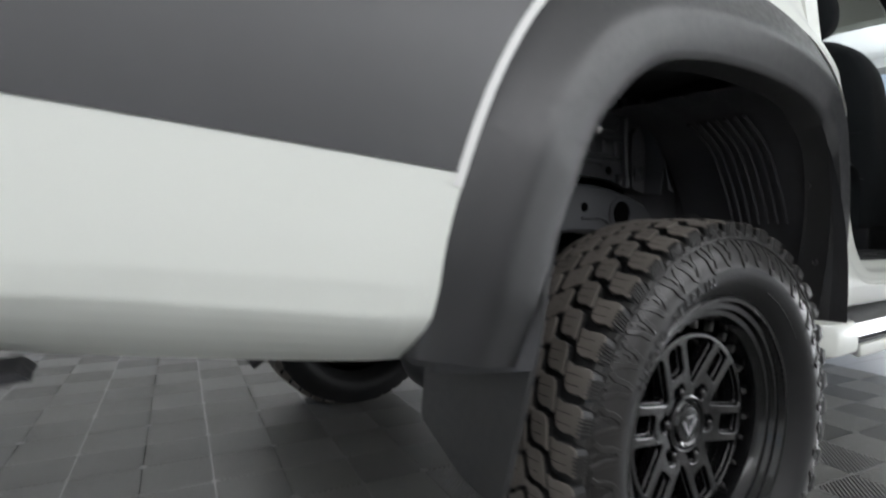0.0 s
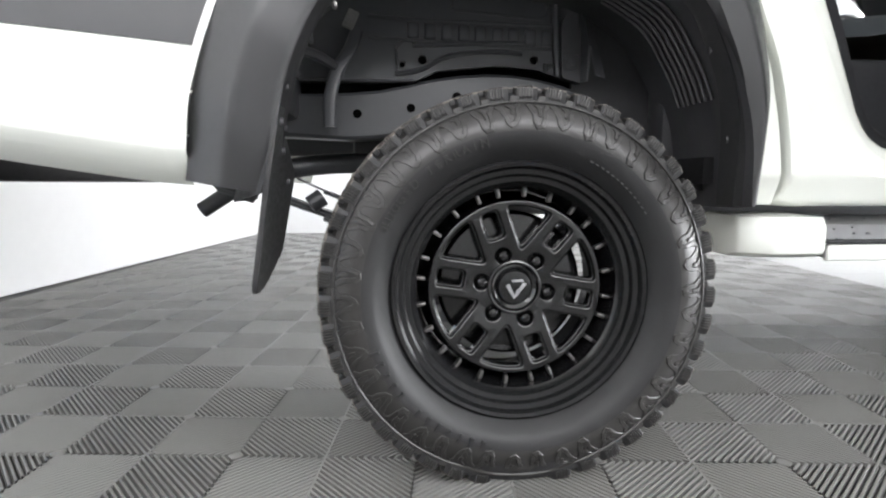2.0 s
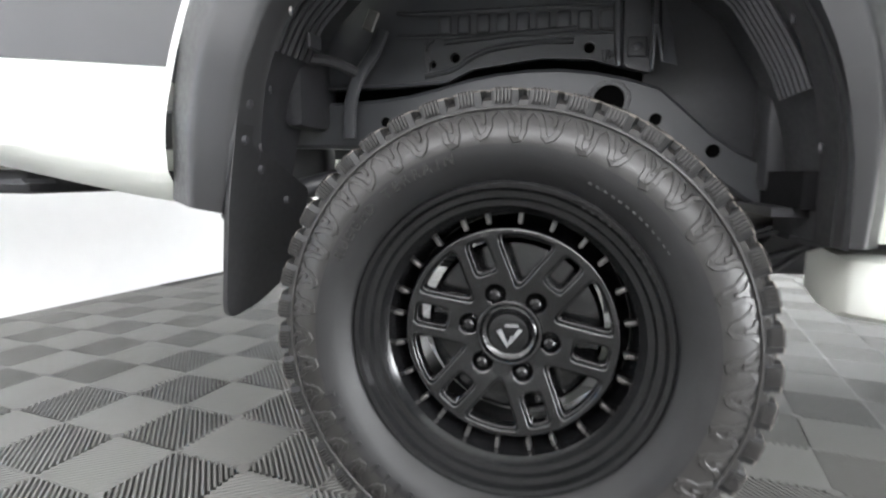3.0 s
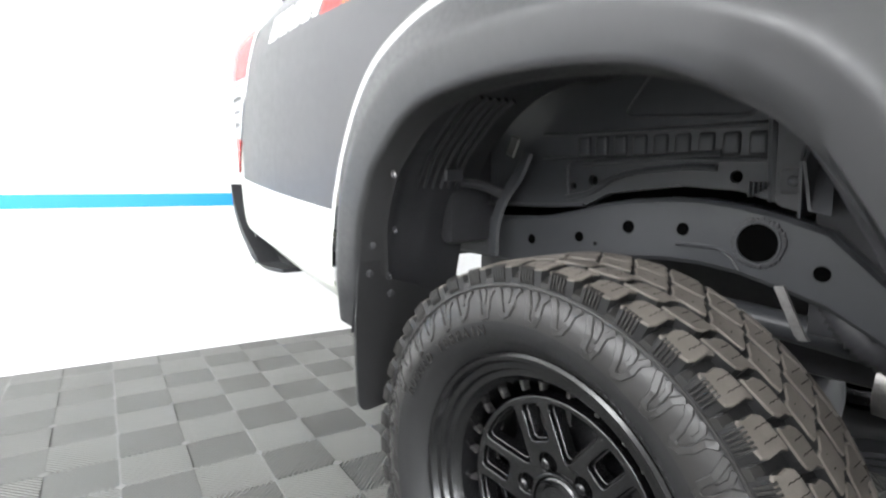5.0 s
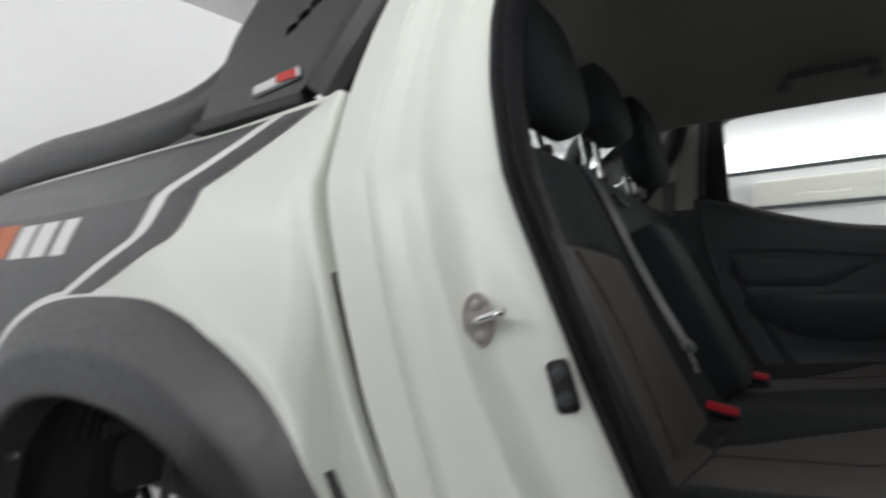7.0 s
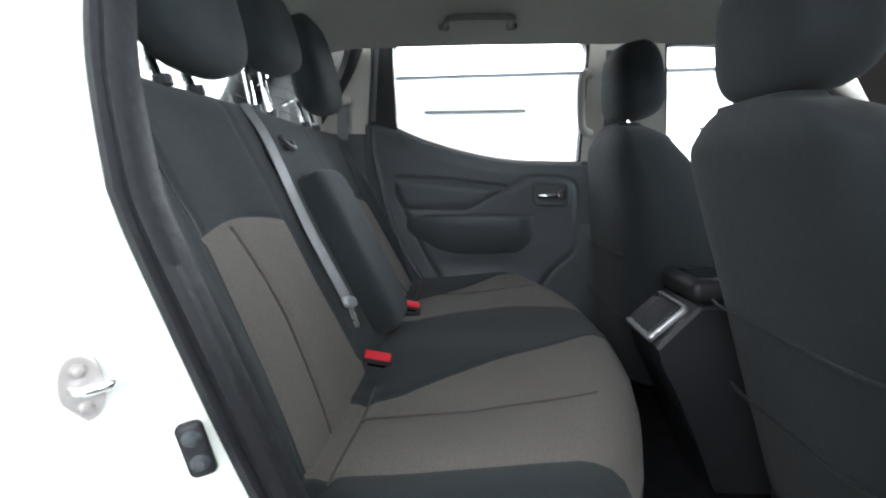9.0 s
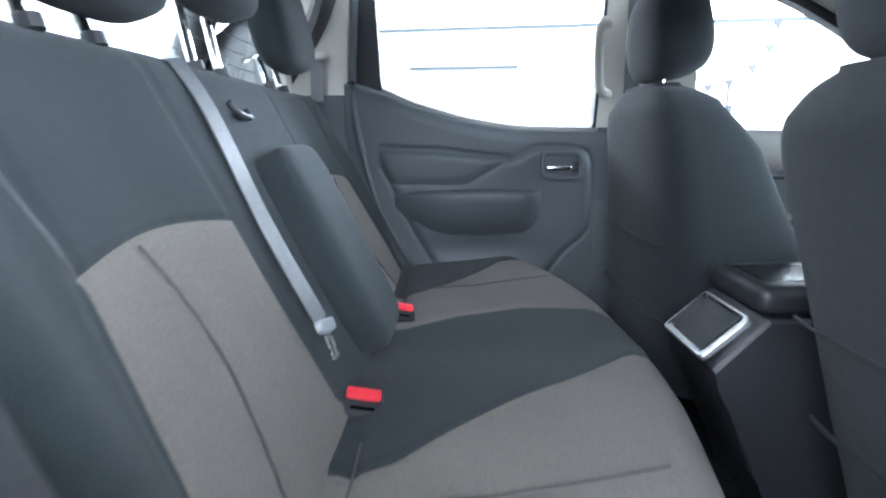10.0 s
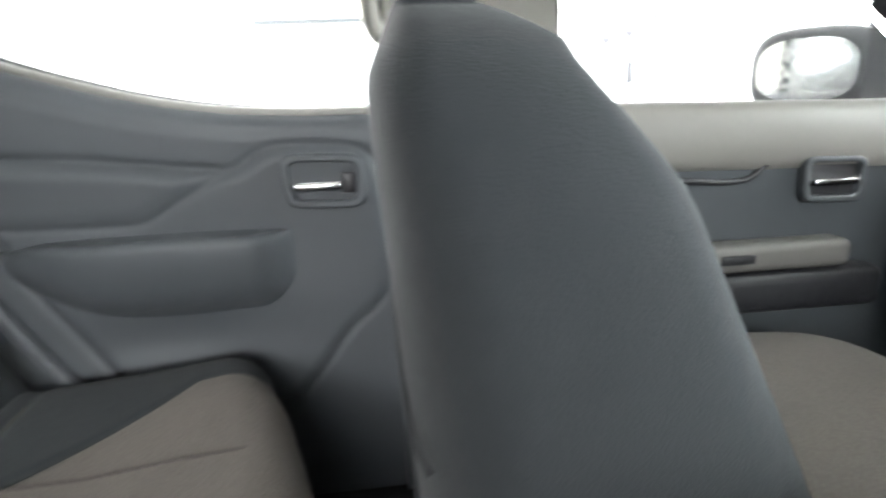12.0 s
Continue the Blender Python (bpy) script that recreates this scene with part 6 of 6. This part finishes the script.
def rear_seat():
    # cushion: columns follow the seams, so that each cloth ends on a clean line
    def right_in(x):
        return float(np.interp(x, [0.58, 0.665, 0.712, 0.761, 0.829, 0.897, 0.975, 1.037, 1.077, 1.13], [0.47, 0.470, 0.466, 0.488, 0.548, 0.606, 0.664, 0.722, 0.765, 0.79]))

    def left_in(x):
        return float(np.interp(x, [0.58, 0.735, 0.847, 0.956, 1.059, 1.13], [0.935, 0.950, 1.012, 1.028, 1.000, 0.955]))

    def left_out(x):
        return float(np.interp(x, [0.58, 0.694, 0.85, 1.004, 1.13], [1.17, 1.225, 1.34, 1.46, 1.47]))

    bm = bmesh.new()
    xs = np.r_[np.linspace(0.58, 1.06, 50), 1.08, 1.10, 1.115, 1.125, 1.13, 1.13, 1.125]
    n = len(xs)
    rows, marks = [], []
    for i, x in enumerate(xs):
        cuts = [0.095, 0.212, right_in(x), left_in(x), left_out(x), 2 * MID - 0.095]
        ys, mark = [], []
        for k, (a, b) in enumerate(zip(cuts, cuts[1:])):
            run = np.linspace(a, b, (14, 40, 36, 36, 20)[k])
            ys += list(run[:-1])
            mark += [k % 2] * (len(run) - 1)
        ys.append(cuts[-1])
        marks = mark
        row = []
        for y in ys:
            d = abs(y - MID)
            base = 0.985 + 0.075 * (x - 0.62)
            if i >= 50:
                drop = [0.004, 0.012, 0.026, 0.046, 0.075, 0.13, 0.20][i - 50]
                base = 0.985 + 0.075 * 0.46 - drop
            dip = -0.020 * math.exp(-(((d - 0.40) / 0.17) ** 2)) * min(1, max(0, (1.08 - x) / 0.2)) - 0.012 * math.exp(-((d / 0.12) ** 2))
            edge = -0.06 * max(0, (d - 0.66) / 0.085) ** 2
            seam = -0.004 * sum(math.exp(-(((y - c) / 0.005) ** 2)) for c in cuts[1:5])
            if x < 0.74:
                seam -= 0.008 * math.exp(-(((x - 0.705) / 0.008) ** 2)) if d > 0.30 else 0
            wrinkle = 0.0025 * noise.noise(Vector((x * 9, y * 7, 0.3)))
            bow = float(np.interp(d, [0, 0.25, 0.41, 0.55, 0.63, 0.75], [0.075, 0.05, 0.02, -0.02, -0.055, -0.09]))
            k = min(1, max(0, (x - 0.80) / 0.30))
            row.append((x + bow * k * k * (3 - 2 * k), y, base + dip + edge + seam + wrinkle))
        rows.append(row)
    vs = [[bm.verts.new(p) for p in row] for row in rows]
    for i in range(n - 1):
        for j in range(len(marks)):
            f = bm.faces.new((vs[i][j], vs[i][j + 1], vs[i + 1][j + 1], vs[i + 1][j]))
            f.material_index = marks[j] if i < 54 else 0
    cush = part("rear_seat_cushion", bm, [CLOTH_DARK, CLOTH_GREY], truck, "dark and grey cloth rear bench cushion", sharp=0)
    # sewn seams
    def stitch(rows_, path):
        pts = []
        for row in rows_:
            want = path(row)
            ys_ = [q[1] for q in row]
            pts.append(tuple(float(np.interp(want, ys_, [q[k] for q in row])) for k in range(3)))
        return pts

    for sgn in (-1, 1):
        pts = stitch(rows[13:50], lambda row: MID + sgn * (0.435 - 0.05 * (row[60][0] - 0.9)))
        part("seam", tube([(x, y, z + 0.0012) for x, y, z in pts], 0.0020, 6), STITCH, cush)
        pts = [(x, y, z + 0.001) for x, y, z in rows[13] if 0.02 < sgn * (y - MID) - 0.28 < 0.37]
        part("seam", tube(pts, 0.0022, 6), STITCH, cush)
    part("bench_base", block(0.60, 1.06, 0.12, 2 * MID - 0.12, 0.66, 0.90, 0.02), TRIM_DARK, cush)

    # backrest with grey inserts whose rounded tops follow a row of the grid
    def arc(d):
        return 1.283 - 0.014 * ((d - 0.40) / 0.15) ** 2

    ycuts = [0.095, MID - 0.555, MID - 0.245, MID + 0.245, MID + 0.555, 2 * MID - 0.095]
    ys, mark = [], []
    for k, (a, b) in enumerate(zip(ycuts, ycuts[1:])):
        run = np.linspace(a, b, (20, 36, 40, 36, 20)[k])
        ys += list(run[:-1])
        mark += [k % 2] * (len(run) - 1)
    ys.append(ycuts[-1])
    rows = []
    top = [1.475, 1.487, 1.495, 1.498, 1.496]
    for i in range(85):
        row = []
        for y in ys:
            d = abs(y - MID)
            split = arc(min(max(d, 0.245), 0.555))
            if i < 50 and d > 0.245:
                # the insert widens towards the cushion
                out = 0.555 + 0.075 * (1 - i / 49)
                d = 0.245 + (d - 0.245) * (out - 0.245) / 0.31 if d <= 0.555 else out + (d - 0.555) * (0.745 - out) / 0.19
                y = MID + math.copysign(d, y - MID)
            if i < 50:
                z = 0.93 + (split - 0.93) * i / 49
            elif i < 80:
                z = split + (1.46 - split) * (i - 49) / 30
            else:
                z = top[i - 80]
            x = back_x(z)
            if i >= 80:
                x -= [0.002, 0.010, 0.026, 0.05, 0.085][i - 80]
            x += 0.020 * math.exp(-(((d - 0.655) / 0.045) ** 2)) * min(1, max(0, (1.42 - z) / 0.1)) * min(1, max(0, (z - 1.0) / 0.12))
            x -= 0.012 * math.exp(-(((d - 0.40) / 0.12) ** 2))
            x -= 0.05 * max(0, (d - 0.66) / 0.085) ** 2
            x -= 0.007 * math.exp(-(((d - (0.560 + 0.075 * max(0, 1 - i / 49))) / 0.006) ** 2)) + 0.006 * math.exp(-(((d - 0.242) / 0.006) ** 2)) * (1 if z > 1.0 else 0)
            x -= 0.006 * math.exp(-(((d - 0.425 - 0.035 * ((z - 1.15) / 0.13) ** 2) / 0.010) ** 2)) * (1 if i < 49 else 0)
            if 0.245 < d < 0.56:
                x -= 0.006 * math.exp(-(((z - split) / 0.005) ** 2))
            x += 0.0025 * noise.noise(Vector((z * 8, y * 7, 1.7)))
            row.append((x, y, z))
        rows.append(row)
    bm = bmesh.new()
    vs = [[bm.verts.new(p) for p in row] for row in rows]
    for i in range(84):
        for j in range(len(mark)):
            f = bm.faces.new((vs[i][j], vs[i][j + 1], vs[i + 1][j + 1], vs[i + 1][j]))
            f.material_index = mark[j] if i < 49 else 0
    back = part("rear_seat_backrest", bm, [CLOTH_DARK, CLOTH_GREY], truck, "dark cloth rear backrest with grey woven inserts", sharp=0)
    for sgn in (-1, 1):
        pts = stitch(rows[4:49], lambda row: MID + sgn * (0.425 + 0.035 * ((row[10][2] - 1.15) / 0.13) ** 2))
        part("seam", tube([(x + 0.0006, y, z) for x, y, z in pts], 0.0034, 8, flat=0.5, up=(0, 1, 0)), STITCH, back)
        pts = stitch(rows[49:80], lambda row: MID + sgn * (0.56 + 0.25 * max(0, row[10][2] - 1.30)))
        part("seam", tube([(x + 0.001, y, z) for x, y, z in pts], 0.0024, 6), TRIM_DARK, back)
    part("backrest_shell", block(0.30, 0.36, 0.14, 2 * MID - 0.14, 1.14, 1.47, 0.02), CARPET, back)
    # folded centre armrest
    bm = pillow(0.085, 0.235, 0.40, 10, 6.5)
    bmesh.ops.transform(bm, matrix=Matrix.Translation((back_x(1.175) + 0.022, MID + 0.035, 1.175)) @ pose(0, 0, 0, 0, -26.5, 0), verts=bm.verts)
    part("centre_armrest", bm, CLOTH_DARK, back, "dark folded centre armrest", sharp=0)
    part("pull_loop", tube([tuple(p) for p in curve([(back_x(1.43) + 0.012, 0.775, 1.435), (back_x(1.43) + 0.022, 0.79, 1.418), (back_x(1.43) + 0.024, 0.835, 1.412), (back_x(1.43) + 0.014, 0.845, 1.425)], 16)], 0.006, 8), TRIM_DARK, back, "black strap loop")
    # headrests on chrome posts
    for y, w, h, z0 in ((0.50, 0.285, 0.276, 1.514), (0.87, 0.25, 0.185, 1.585), (1.25, 0.285, 0.276, 1.530)):
        hr = None
        bm = pillow(0.105, w, h, 9, 3.6, lambda a, b, c: (a * (0.92 - 0.12 * c) + 0.10 * c, b * (1 - 0.07 * max(0, c)), c))
        bmesh.ops.transform(bm, matrix=Matrix.Translation((back_x(1.50) - 0.007, y, z0 + h / 2)) @ pose(0, 0, 0, 0, -14, 0), verts=bm.verts)
        hr = part("headrest", bm, CLOTH_DARK, back, "dark cloth rear headrest", sharp=0)
        for s in (-1, 1):
            part("headrest_post", tube([(back_x(1.50) - 0.022, y + s * 0.052, 1.48), (back_x(1.50) - 0.045, y + s * 0.052, z0 + 0.03)], 0.0085, 10), CHROME, hr, "chrome headrest post")
            part("post_sleeve", tube([(back_x(1.50) - 0.018, y + s * 0.052, 1.488), (back_x(1.50) - 0.022, y + s * 0.052, 1.503)], 0.014, 10), TRIM_DARK, hr)
    # centre belt with its tongue
    path = curve([(back_x(1.49) - 0.004, 0.700, 1.494), (back_x(1.42) + 0.010, 0.692, 1.42), (back_x(1.25) + 0.012, 0.656, 1.25), (0.637, 0.629, 1.112)], 24)
    rows = []
    for x, y, z in path:
        rows.append([(x, y - 0.023, z - 0.004), (x + 0.002, y - 0.023, z - 0.004), (x + 0.002, y + 0.023, z + 0.004), (x, y + 0.023, z + 0.004)])
    belt = part("seat_belt", skin(rows, True, True), BELT, back, "grey centre seat belt hanging with its tongue", smooth=False)
    tm = Matrix.Translation((0.644, 0.627, 1.106)) @ pose(0, 0, 0, 0, -22, 0) @ pose(0, 0, 0, -14, 0, 0)
    bm = pillow(0.016, 0.064, 0.022, 6, 3.5, lambda a, b, c: (a, b, c + 0.5 * max(0, abs(b) - 0.6)))
    bmesh.ops.transform(bm, matrix=tm, verts=bm.verts)
    tg = part("belt_tongue", bm, TONGUE, belt, "pale grey belt tongue with steel blade", sharp=0)
    bm = plate_with_holes([(-0.0125, -0.05), (0.0125, -0.05), (0.013, -0.004), (-0.013, -0.004)], [rounded([(-0.0065, -0.042), (0.0065, -0.042), (0.0065, -0.020), (-0.0065, -0.020)], 0.002, 3)], 0.003, 0.0)
    bmesh.ops.transform(bm, matrix=tm @ Matrix.Rotation(radians(90), 4, "Z"), verts=bm.verts)
    part("tongue_blade", bm, STEEL, tg, "steel tongue blade", smooth=False)
    # buckles
    for x, y, z, turn in ((0.699, 0.619, 1.003, 6), (0.720, 1.002, 1.018, 10)):
        zl = Vector((0.25, -0.45, 0.85)).normalized()
        yl = Vector((0.95, 0.10 + 0.01 * turn, -0.25))
        yl = (yl - zl * yl.dot(zl)).normalized()
        xl = yl.cross(zl)
        m = Matrix.Translation((x, y, z)) @ Matrix((xl, yl, zl)).transposed().to_4x4() @ Matrix.Translation((0.011, 0, -0.004))
        bm = block(-0.023, 0.025, -0.031, 0.031, -0.10, 0.0, 0.006, 2)
        bmesh.ops.transform(bm, matrix=m, verts=bm.verts)
        bk = part("belt_buckle", bm, TRIM_DARK, cush, "black seat belt buckle with red button")
        bm = block(-0.0215, -0.001, -0.0265, 0.0265, -0.010, 0.005, 0.004, 2)
        bmesh.ops.transform(bm, matrix=m, verts=bm.verts)
        part("buckle_button", bm, BUCKLE_RED, bk, "red release button")
        bm = block(0.010, 0.016, -0.018, 0.018, -0.004, 0.0012, 0.001, 1)
        bmesh.ops.transform(bm, matrix=m, verts=bm.verts)
        part("buckle_slot", bm, SHADE_BLACK, bk)


rear_seat()


def front_seat(yc, label, low=0.0, slope=0.07, x1=1.262, wide=0.0):
    def rx(z):
        return x1 + (1.42 - z) * slope

    rows = []
    for z in np.r_[np.linspace(0.80, 1.40, 26), 1.42, 1.435, 1.45, 1.462, 1.472, 1.48, 1.486, 1.490, 1.492]:
        u = max(0, (z - 1.25) / 0.243)
        w = float(np.interp(z, [0.80, 1.0, 1.25], [0.245, 0.255, 0.252])) * max(0.12, 1 - u**3.8) ** (1 / 2.4) + wide
        t = float(np.interp(z, [0.80, 1.1, 1.35, 1.45, 1.492], [0.46, 0.34, 0.22, 0.135, 0.05]))
        x0 = rx(z) + max(0, z - 1.43) * 0.5
        ring = []
        for a in np.linspace(0, 2 * math.pi, 40, endpoint=False):
            c, s = math.cos(a), math.sin(a)
            u = math.copysign(abs(c) ** 0.48, c)
            v = math.copysign(abs(s) ** 0.62, s)
            ring.append((x0 + t / 2 - t / 2 * u + (0.02 * abs(v) ** 3 if u < 0 else 0.0), yc + w * v, z - low))
        rows.append(ring)
    back = part("front_seat", skin(rows, True, True), CLOTH_DARK_SHADED, truck, label, sharp=0)
    for z, r in ((1.144, 0.0028), (0.978, 0.0040)):
        pts = [(rx(z) - 0.001 + 0.012 * abs(v) ** 6, yc + 0.225 * v, z - low) for v in np.linspace(-1, 1, 21)]
        part("seat_back_seam", tube(pts, r, 6), CLOTH_DARK_SHADED, back)
    bm = pillow(0.52, 0.50, 0.20, 9, 4.0)
    bmesh.ops.translate(bm, verts=bm.verts, vec=(1.78, yc, 0.93))
    part("front_cushion", bm, CLOTH_GREY, back, "grey woven front seat cushion", sharp=0)
    bm = pillow(0.15, 0.29, 0.215, 9, 3.2, lambda a, b, c: (a * (0.95 - 0.10 * c) + 0.12 * c, b * (1 - 0.10 * max(0, c)), c))
    bmesh.ops.transform(bm, matrix=Matrix.Translation((1.335, yc, 1.612 - low * 1.3)) @ pose(0, 0, 0, 0, -12, 0), verts=bm.verts)
    hr = part("headrest", bm, CLOTH_DARK_SHADED, back, "dark cloth front headrest", sharp=0)
    for s in (-1, 1):
        part("headrest_post", tube([(1.315, yc + s * 0.055, 1.47 - low), (1.322, yc + s * 0.055, 1.54 - low)], 0.0065, 10), CHROME, hr)
    part("seat_base", block(1.48, 2.0, yc - 0.22, yc + 0.22, 0.66, 0.86, 0.02), TRIM_DARK, back)


front_seat(MID + 0.40, "dark cloth front passenger seat seen from behind", 0.0, 0.07, 1.247, 0.012)
front_seat(MID - 0.40, "dark cloth driver's seat seen from behind", 0.035, 0.28)


def centre_console():
    prof = [(1.42, 0.66), (1.365, 0.78), (1.315, 0.89), (1.283, 0.955), (1.276, 0.985), (1.348, 1.062), (1.36, 1.075), (1.75, 1.075), (1.95, 0.95), (2.1, 0.90), (2.2, 0.66)]
    rows = []
    for y, k in ((MID - 0.098, 0.96), (MID - 0.092, 1.0), (MID + 0.112, 1.0), (MID + 0.118, 0.96)):
        rows.append([(x if k == 1 else x + 0.004 * (1 if x < 1.4 else -1), y, z if k == 1 else z - 0.006 * (z > 0.9)) for x, z in prof])
    bm = skin(rows)
    for r in (rows[0], rows[-1]):
        bm.faces.new([bm.verts.new(p) for p in r])
    con = part("centre_console", bm, TRIM_DARK, truck, "black centre console with silver-framed rear cubby", sharp=30)
    # lid, slightly overhanging
    lid = part("console_lid", block(1.345, 1.72, MID - 0.092, MID + 0.112, 1.078, 1.130, 0.020, 4), TRIM_DARK, con, "black console lid")
    part("lid_inlay", block(1.37, 1.50, MID - 0.05, MID + 0.07, 1.1285, 1.1315, 0.001, 1), GLOSS, lid, "glossy lid inlay")
    # frame in the slanted face: axis u along y, v up the slope
    o = Vector((1.310, MID + 0.014, 1.026))
    u = Vector((0, 1, 0))
    v = Vector((0.074, 0, 0.068)).normalized()
    nrm = u.cross(v)
    m = Matrix((( u.x, nrm.x, v.x, o.x), (u.y, nrm.y, v.y, o.y), (u.z, nrm.z, v.z, o.z), (0, 0, 0, 1)))
    if (m.to_3x3() @ Vector((0, -1, 0))).x > 0:
        m = m @ Matrix.Diagonal((1, -1, 1, 1))
    W, Hh = 0.086, 0.056
    bm = plate_with_holes(rounded([(-W, -Hh), (W, -Hh), (W, Hh), (-W, Hh)], 0.012), [rounded([(-W + 0.012, -Hh + 0.014), (W - 0.012, -Hh + 0.014), (W - 0.012, Hh - 0.008), (-W + 0.012, Hh - 0.008)], 0.008)], 0.014, -0.012)
    bmesh.ops.transform(bm, matrix=m, verts=bm.verts)
    fr = part("cubby_frame", bm, ALU, con, "silver cubby frame", sharp=30)
    bevelled(fr, 0.003)
    bm = bmesh.new()
    a, b = W - 0.013, Hh - 0.009
    rings = [[(sx * a * k, y, sy * b * k) for sx, sy in ((-1, -1), (1, -1), (1, 1), (-1, 1))] for y, k in ((-0.004, 1.0), (0.05, 0.95))]
    skin(rings, True, False, bm)
    bm.faces.new([bm.verts.new(p) for p in rings[1]])
    bmesh.ops.transform(bm, matrix=m @ Matrix.Translation((0, -0.012, 0)) , verts=bm.verts)
    part("cubby_lining", bm, GLOSS, fr, "black cubby lining", smooth=False)


centre_console()


# the open rear door, swung forward on the middle pillar
def rear_door():
    hinge = Matrix.Translation((1.47, -0.02, 0)) @ Matrix.Rotation(radians(68), 4, "Z") @ Matrix.Translation((-1.47, 0.02, 0))
    # plate with the window cut out of its upper half
    out = [(x, z) for x, z in L_SHUT[::9]]
    win = rounded([(0.56, 1.76), (0.52, 1.50), (0.75, 1.45), (1.38, 1.43), (1.36, 1.70), (1.30, 1.77)], 0.03)
    bm = plate_with_holes(out, [win], 0.03, 0.0)
    for v in bm.verts:
        v.co.y += cab_y(v.co.z) - 0.002
    bmesh.ops.transform(bm, matrix=hinge, verts=bm.verts)
    door = part("rear_door", bm, WHITE, truck, "white rear door standing open", sharp=30)
    card = rounded([(0.72, 0.70), (1.42, 0.66), (1.42, 1.40), (0.60, 1.42), (0.56, 1.20)], 0.04)
    bm = plate_with_holes(card, [], 0.05, 0.026)
    for v in bm.verts:
        v.co.y += cab_y(v.co.z)
    bmesh.ops.transform(bm, matrix=hinge, verts=bm.verts)
    bevelled(part("door_card", bm, TRIM, door, "grey moulded door card", sharp=30), 0.01)
    dec = rounded([(0.71, 0.64), (1.44, 0.64), (1.45, 0.745), (0.68, 0.758)], 0.02)
    bm = plate_with_holes(dec, [], 0.002, -0.006)
    for v in bm.verts:
        v.co.y += cab_y(v.co.z)
    bmesh.ops.transform(bm, matrix=hinge, verts=bm.verts)
    part("door_decal", bm, DECAL, door, "matt graphite lower decal", sharp=30)
    bm = block(0.66, 0.84, -0.065, -0.04, 1.24, 1.275, 0.01, 2)
    bmesh.ops.transform(bm, matrix=hinge, verts=bm.verts)
    part("outer_handle", bm, CHROME, door, "chrome and black outer door handle")
    bm = bmesh.new()
    bm.faces.new([bm.verts.new((x, cab_y(z) + 0.012, z)) for x, z in win])
    bmesh.ops.transform(bm, matrix=hinge, verts=bm.verts)
    pane = part("door_pane", bm, GLASS, door, smooth=False)
    pane.visible_shadow = False


rear_door()


# ---- floor of snap-together ribbed tiles ----
def tile_mesh():
    bm = bmesh.new()
    s = 0.2
    pitch = 0.0118
    for ix in (0, 1):
        for iy in (0, 1):
            d = Vector((1, 1 if (ix + iy) % 2 else -1, 0)).normalized()
            nrm = Vector((-d.y, d.x, 0))
            c = Vector((ix * s - s / 2, iy * s - s / 2, 0))
            h = s / 2 - 0.0018
            k = -12
            while k <= 12:
                o = nrm * (k * pitch)
                half = h * math.sqrt(2) - abs(k * pitch)
                if half > 0.006:
                    a, b = c + o - d * half, c + o + d * half
                    w, t = nrm * 0.0036, nrm * 0.0024
                    ring = [[a - w + Vector((0, 0, -0.010)), a - t, a + t, a + w + Vector((0, 0, -0.010))], [b - w + Vector((0, 0, -0.010)), b - t, b + t, b + w + Vector((0, 0, -0.010))]]
                    skin(ring, False, False, bm)
                k += 1
            # the two corners where the ribs run out are closed
            for q in (-1, 1):
                tip, foot = c + nrm * (q * (h + 0.0018) * math.sqrt(2)), c + nrm * (q * (h * math.sqrt(2) - 0.0105))
                wide = d * 0.0125
                bm.faces.new([bm.verts.new(v + Vector((0, 0, -0.0006))) for v in ((tip, foot - wide, foot + wide) if q > 0 else (tip, foot + wide, foot - wide))])
    # rim bars between the quarters and round the tile
    for x0, x1, y0, y1 in ((-0.2, 0.2, -0.2, -0.1975), (-0.2, 0.2, 0.1975, 0.2), (-0.2, -0.1975, -0.1975, 0.1975), (0.1975, 0.2, -0.1975, 0.1975)):
        vs = [bm.verts.new((x, y, -0.0002)) for x, y in ((x0, y0), (x1, y0), (x1, y1), (x0, y1))]
        bm.faces.new(vs)
    return bm


base = bmesh.new()
skin([[(x, y, -0.010) for x in (-9, 11)] for y in (-9, 9)], bm=base)
floor = tagged(part("floor", base, FLOOR_BASE, None, smooth=False), kind="structure", label="grey ribbed snap-together plastic tile floor", category="floor")
first = None
turn = Matrix.Rotation(GRID_TURN, 4, "Z")
for i in range(-7, 6):
    for j in range(-4, 15):
        m = turn @ Matrix.Translation((0.4 * i + 0.2, 0.4 * j, 0))
        p = m.translation
        if p.x < wall_x(p.y) - 0.1:
            continue
        if first is None:
            first = part("tile", tile_mesh(), FLOOR_TILE, floor, smooth=False)
            ob = first
        else:
            ob = new("tile", first.data)
            ob.parent = floor
        ob.matrix_basis = m
# the rest of the floor, out of the camera's reach, in one piece
bm = bmesh.new()
for i in range(-24, 26):
    for j in range(-20, 20):
        if -7 <= i <= 5 and -4 <= j <= 14:
            continue
        vs = [bm.verts.new(turn @ Vector((0.4 * i + 0.2 + a, 0.4 * j + b, -0.001))) for a, b in ((-0.199, -0.199), (0.199, -0.199), (0.199, 0.199), (-0.199, 0.199))]
        bm.faces.new(vs)
tagged(part("far_tiles", bm, FLOOR_FAR, floor, smooth=False), kind="stuff")
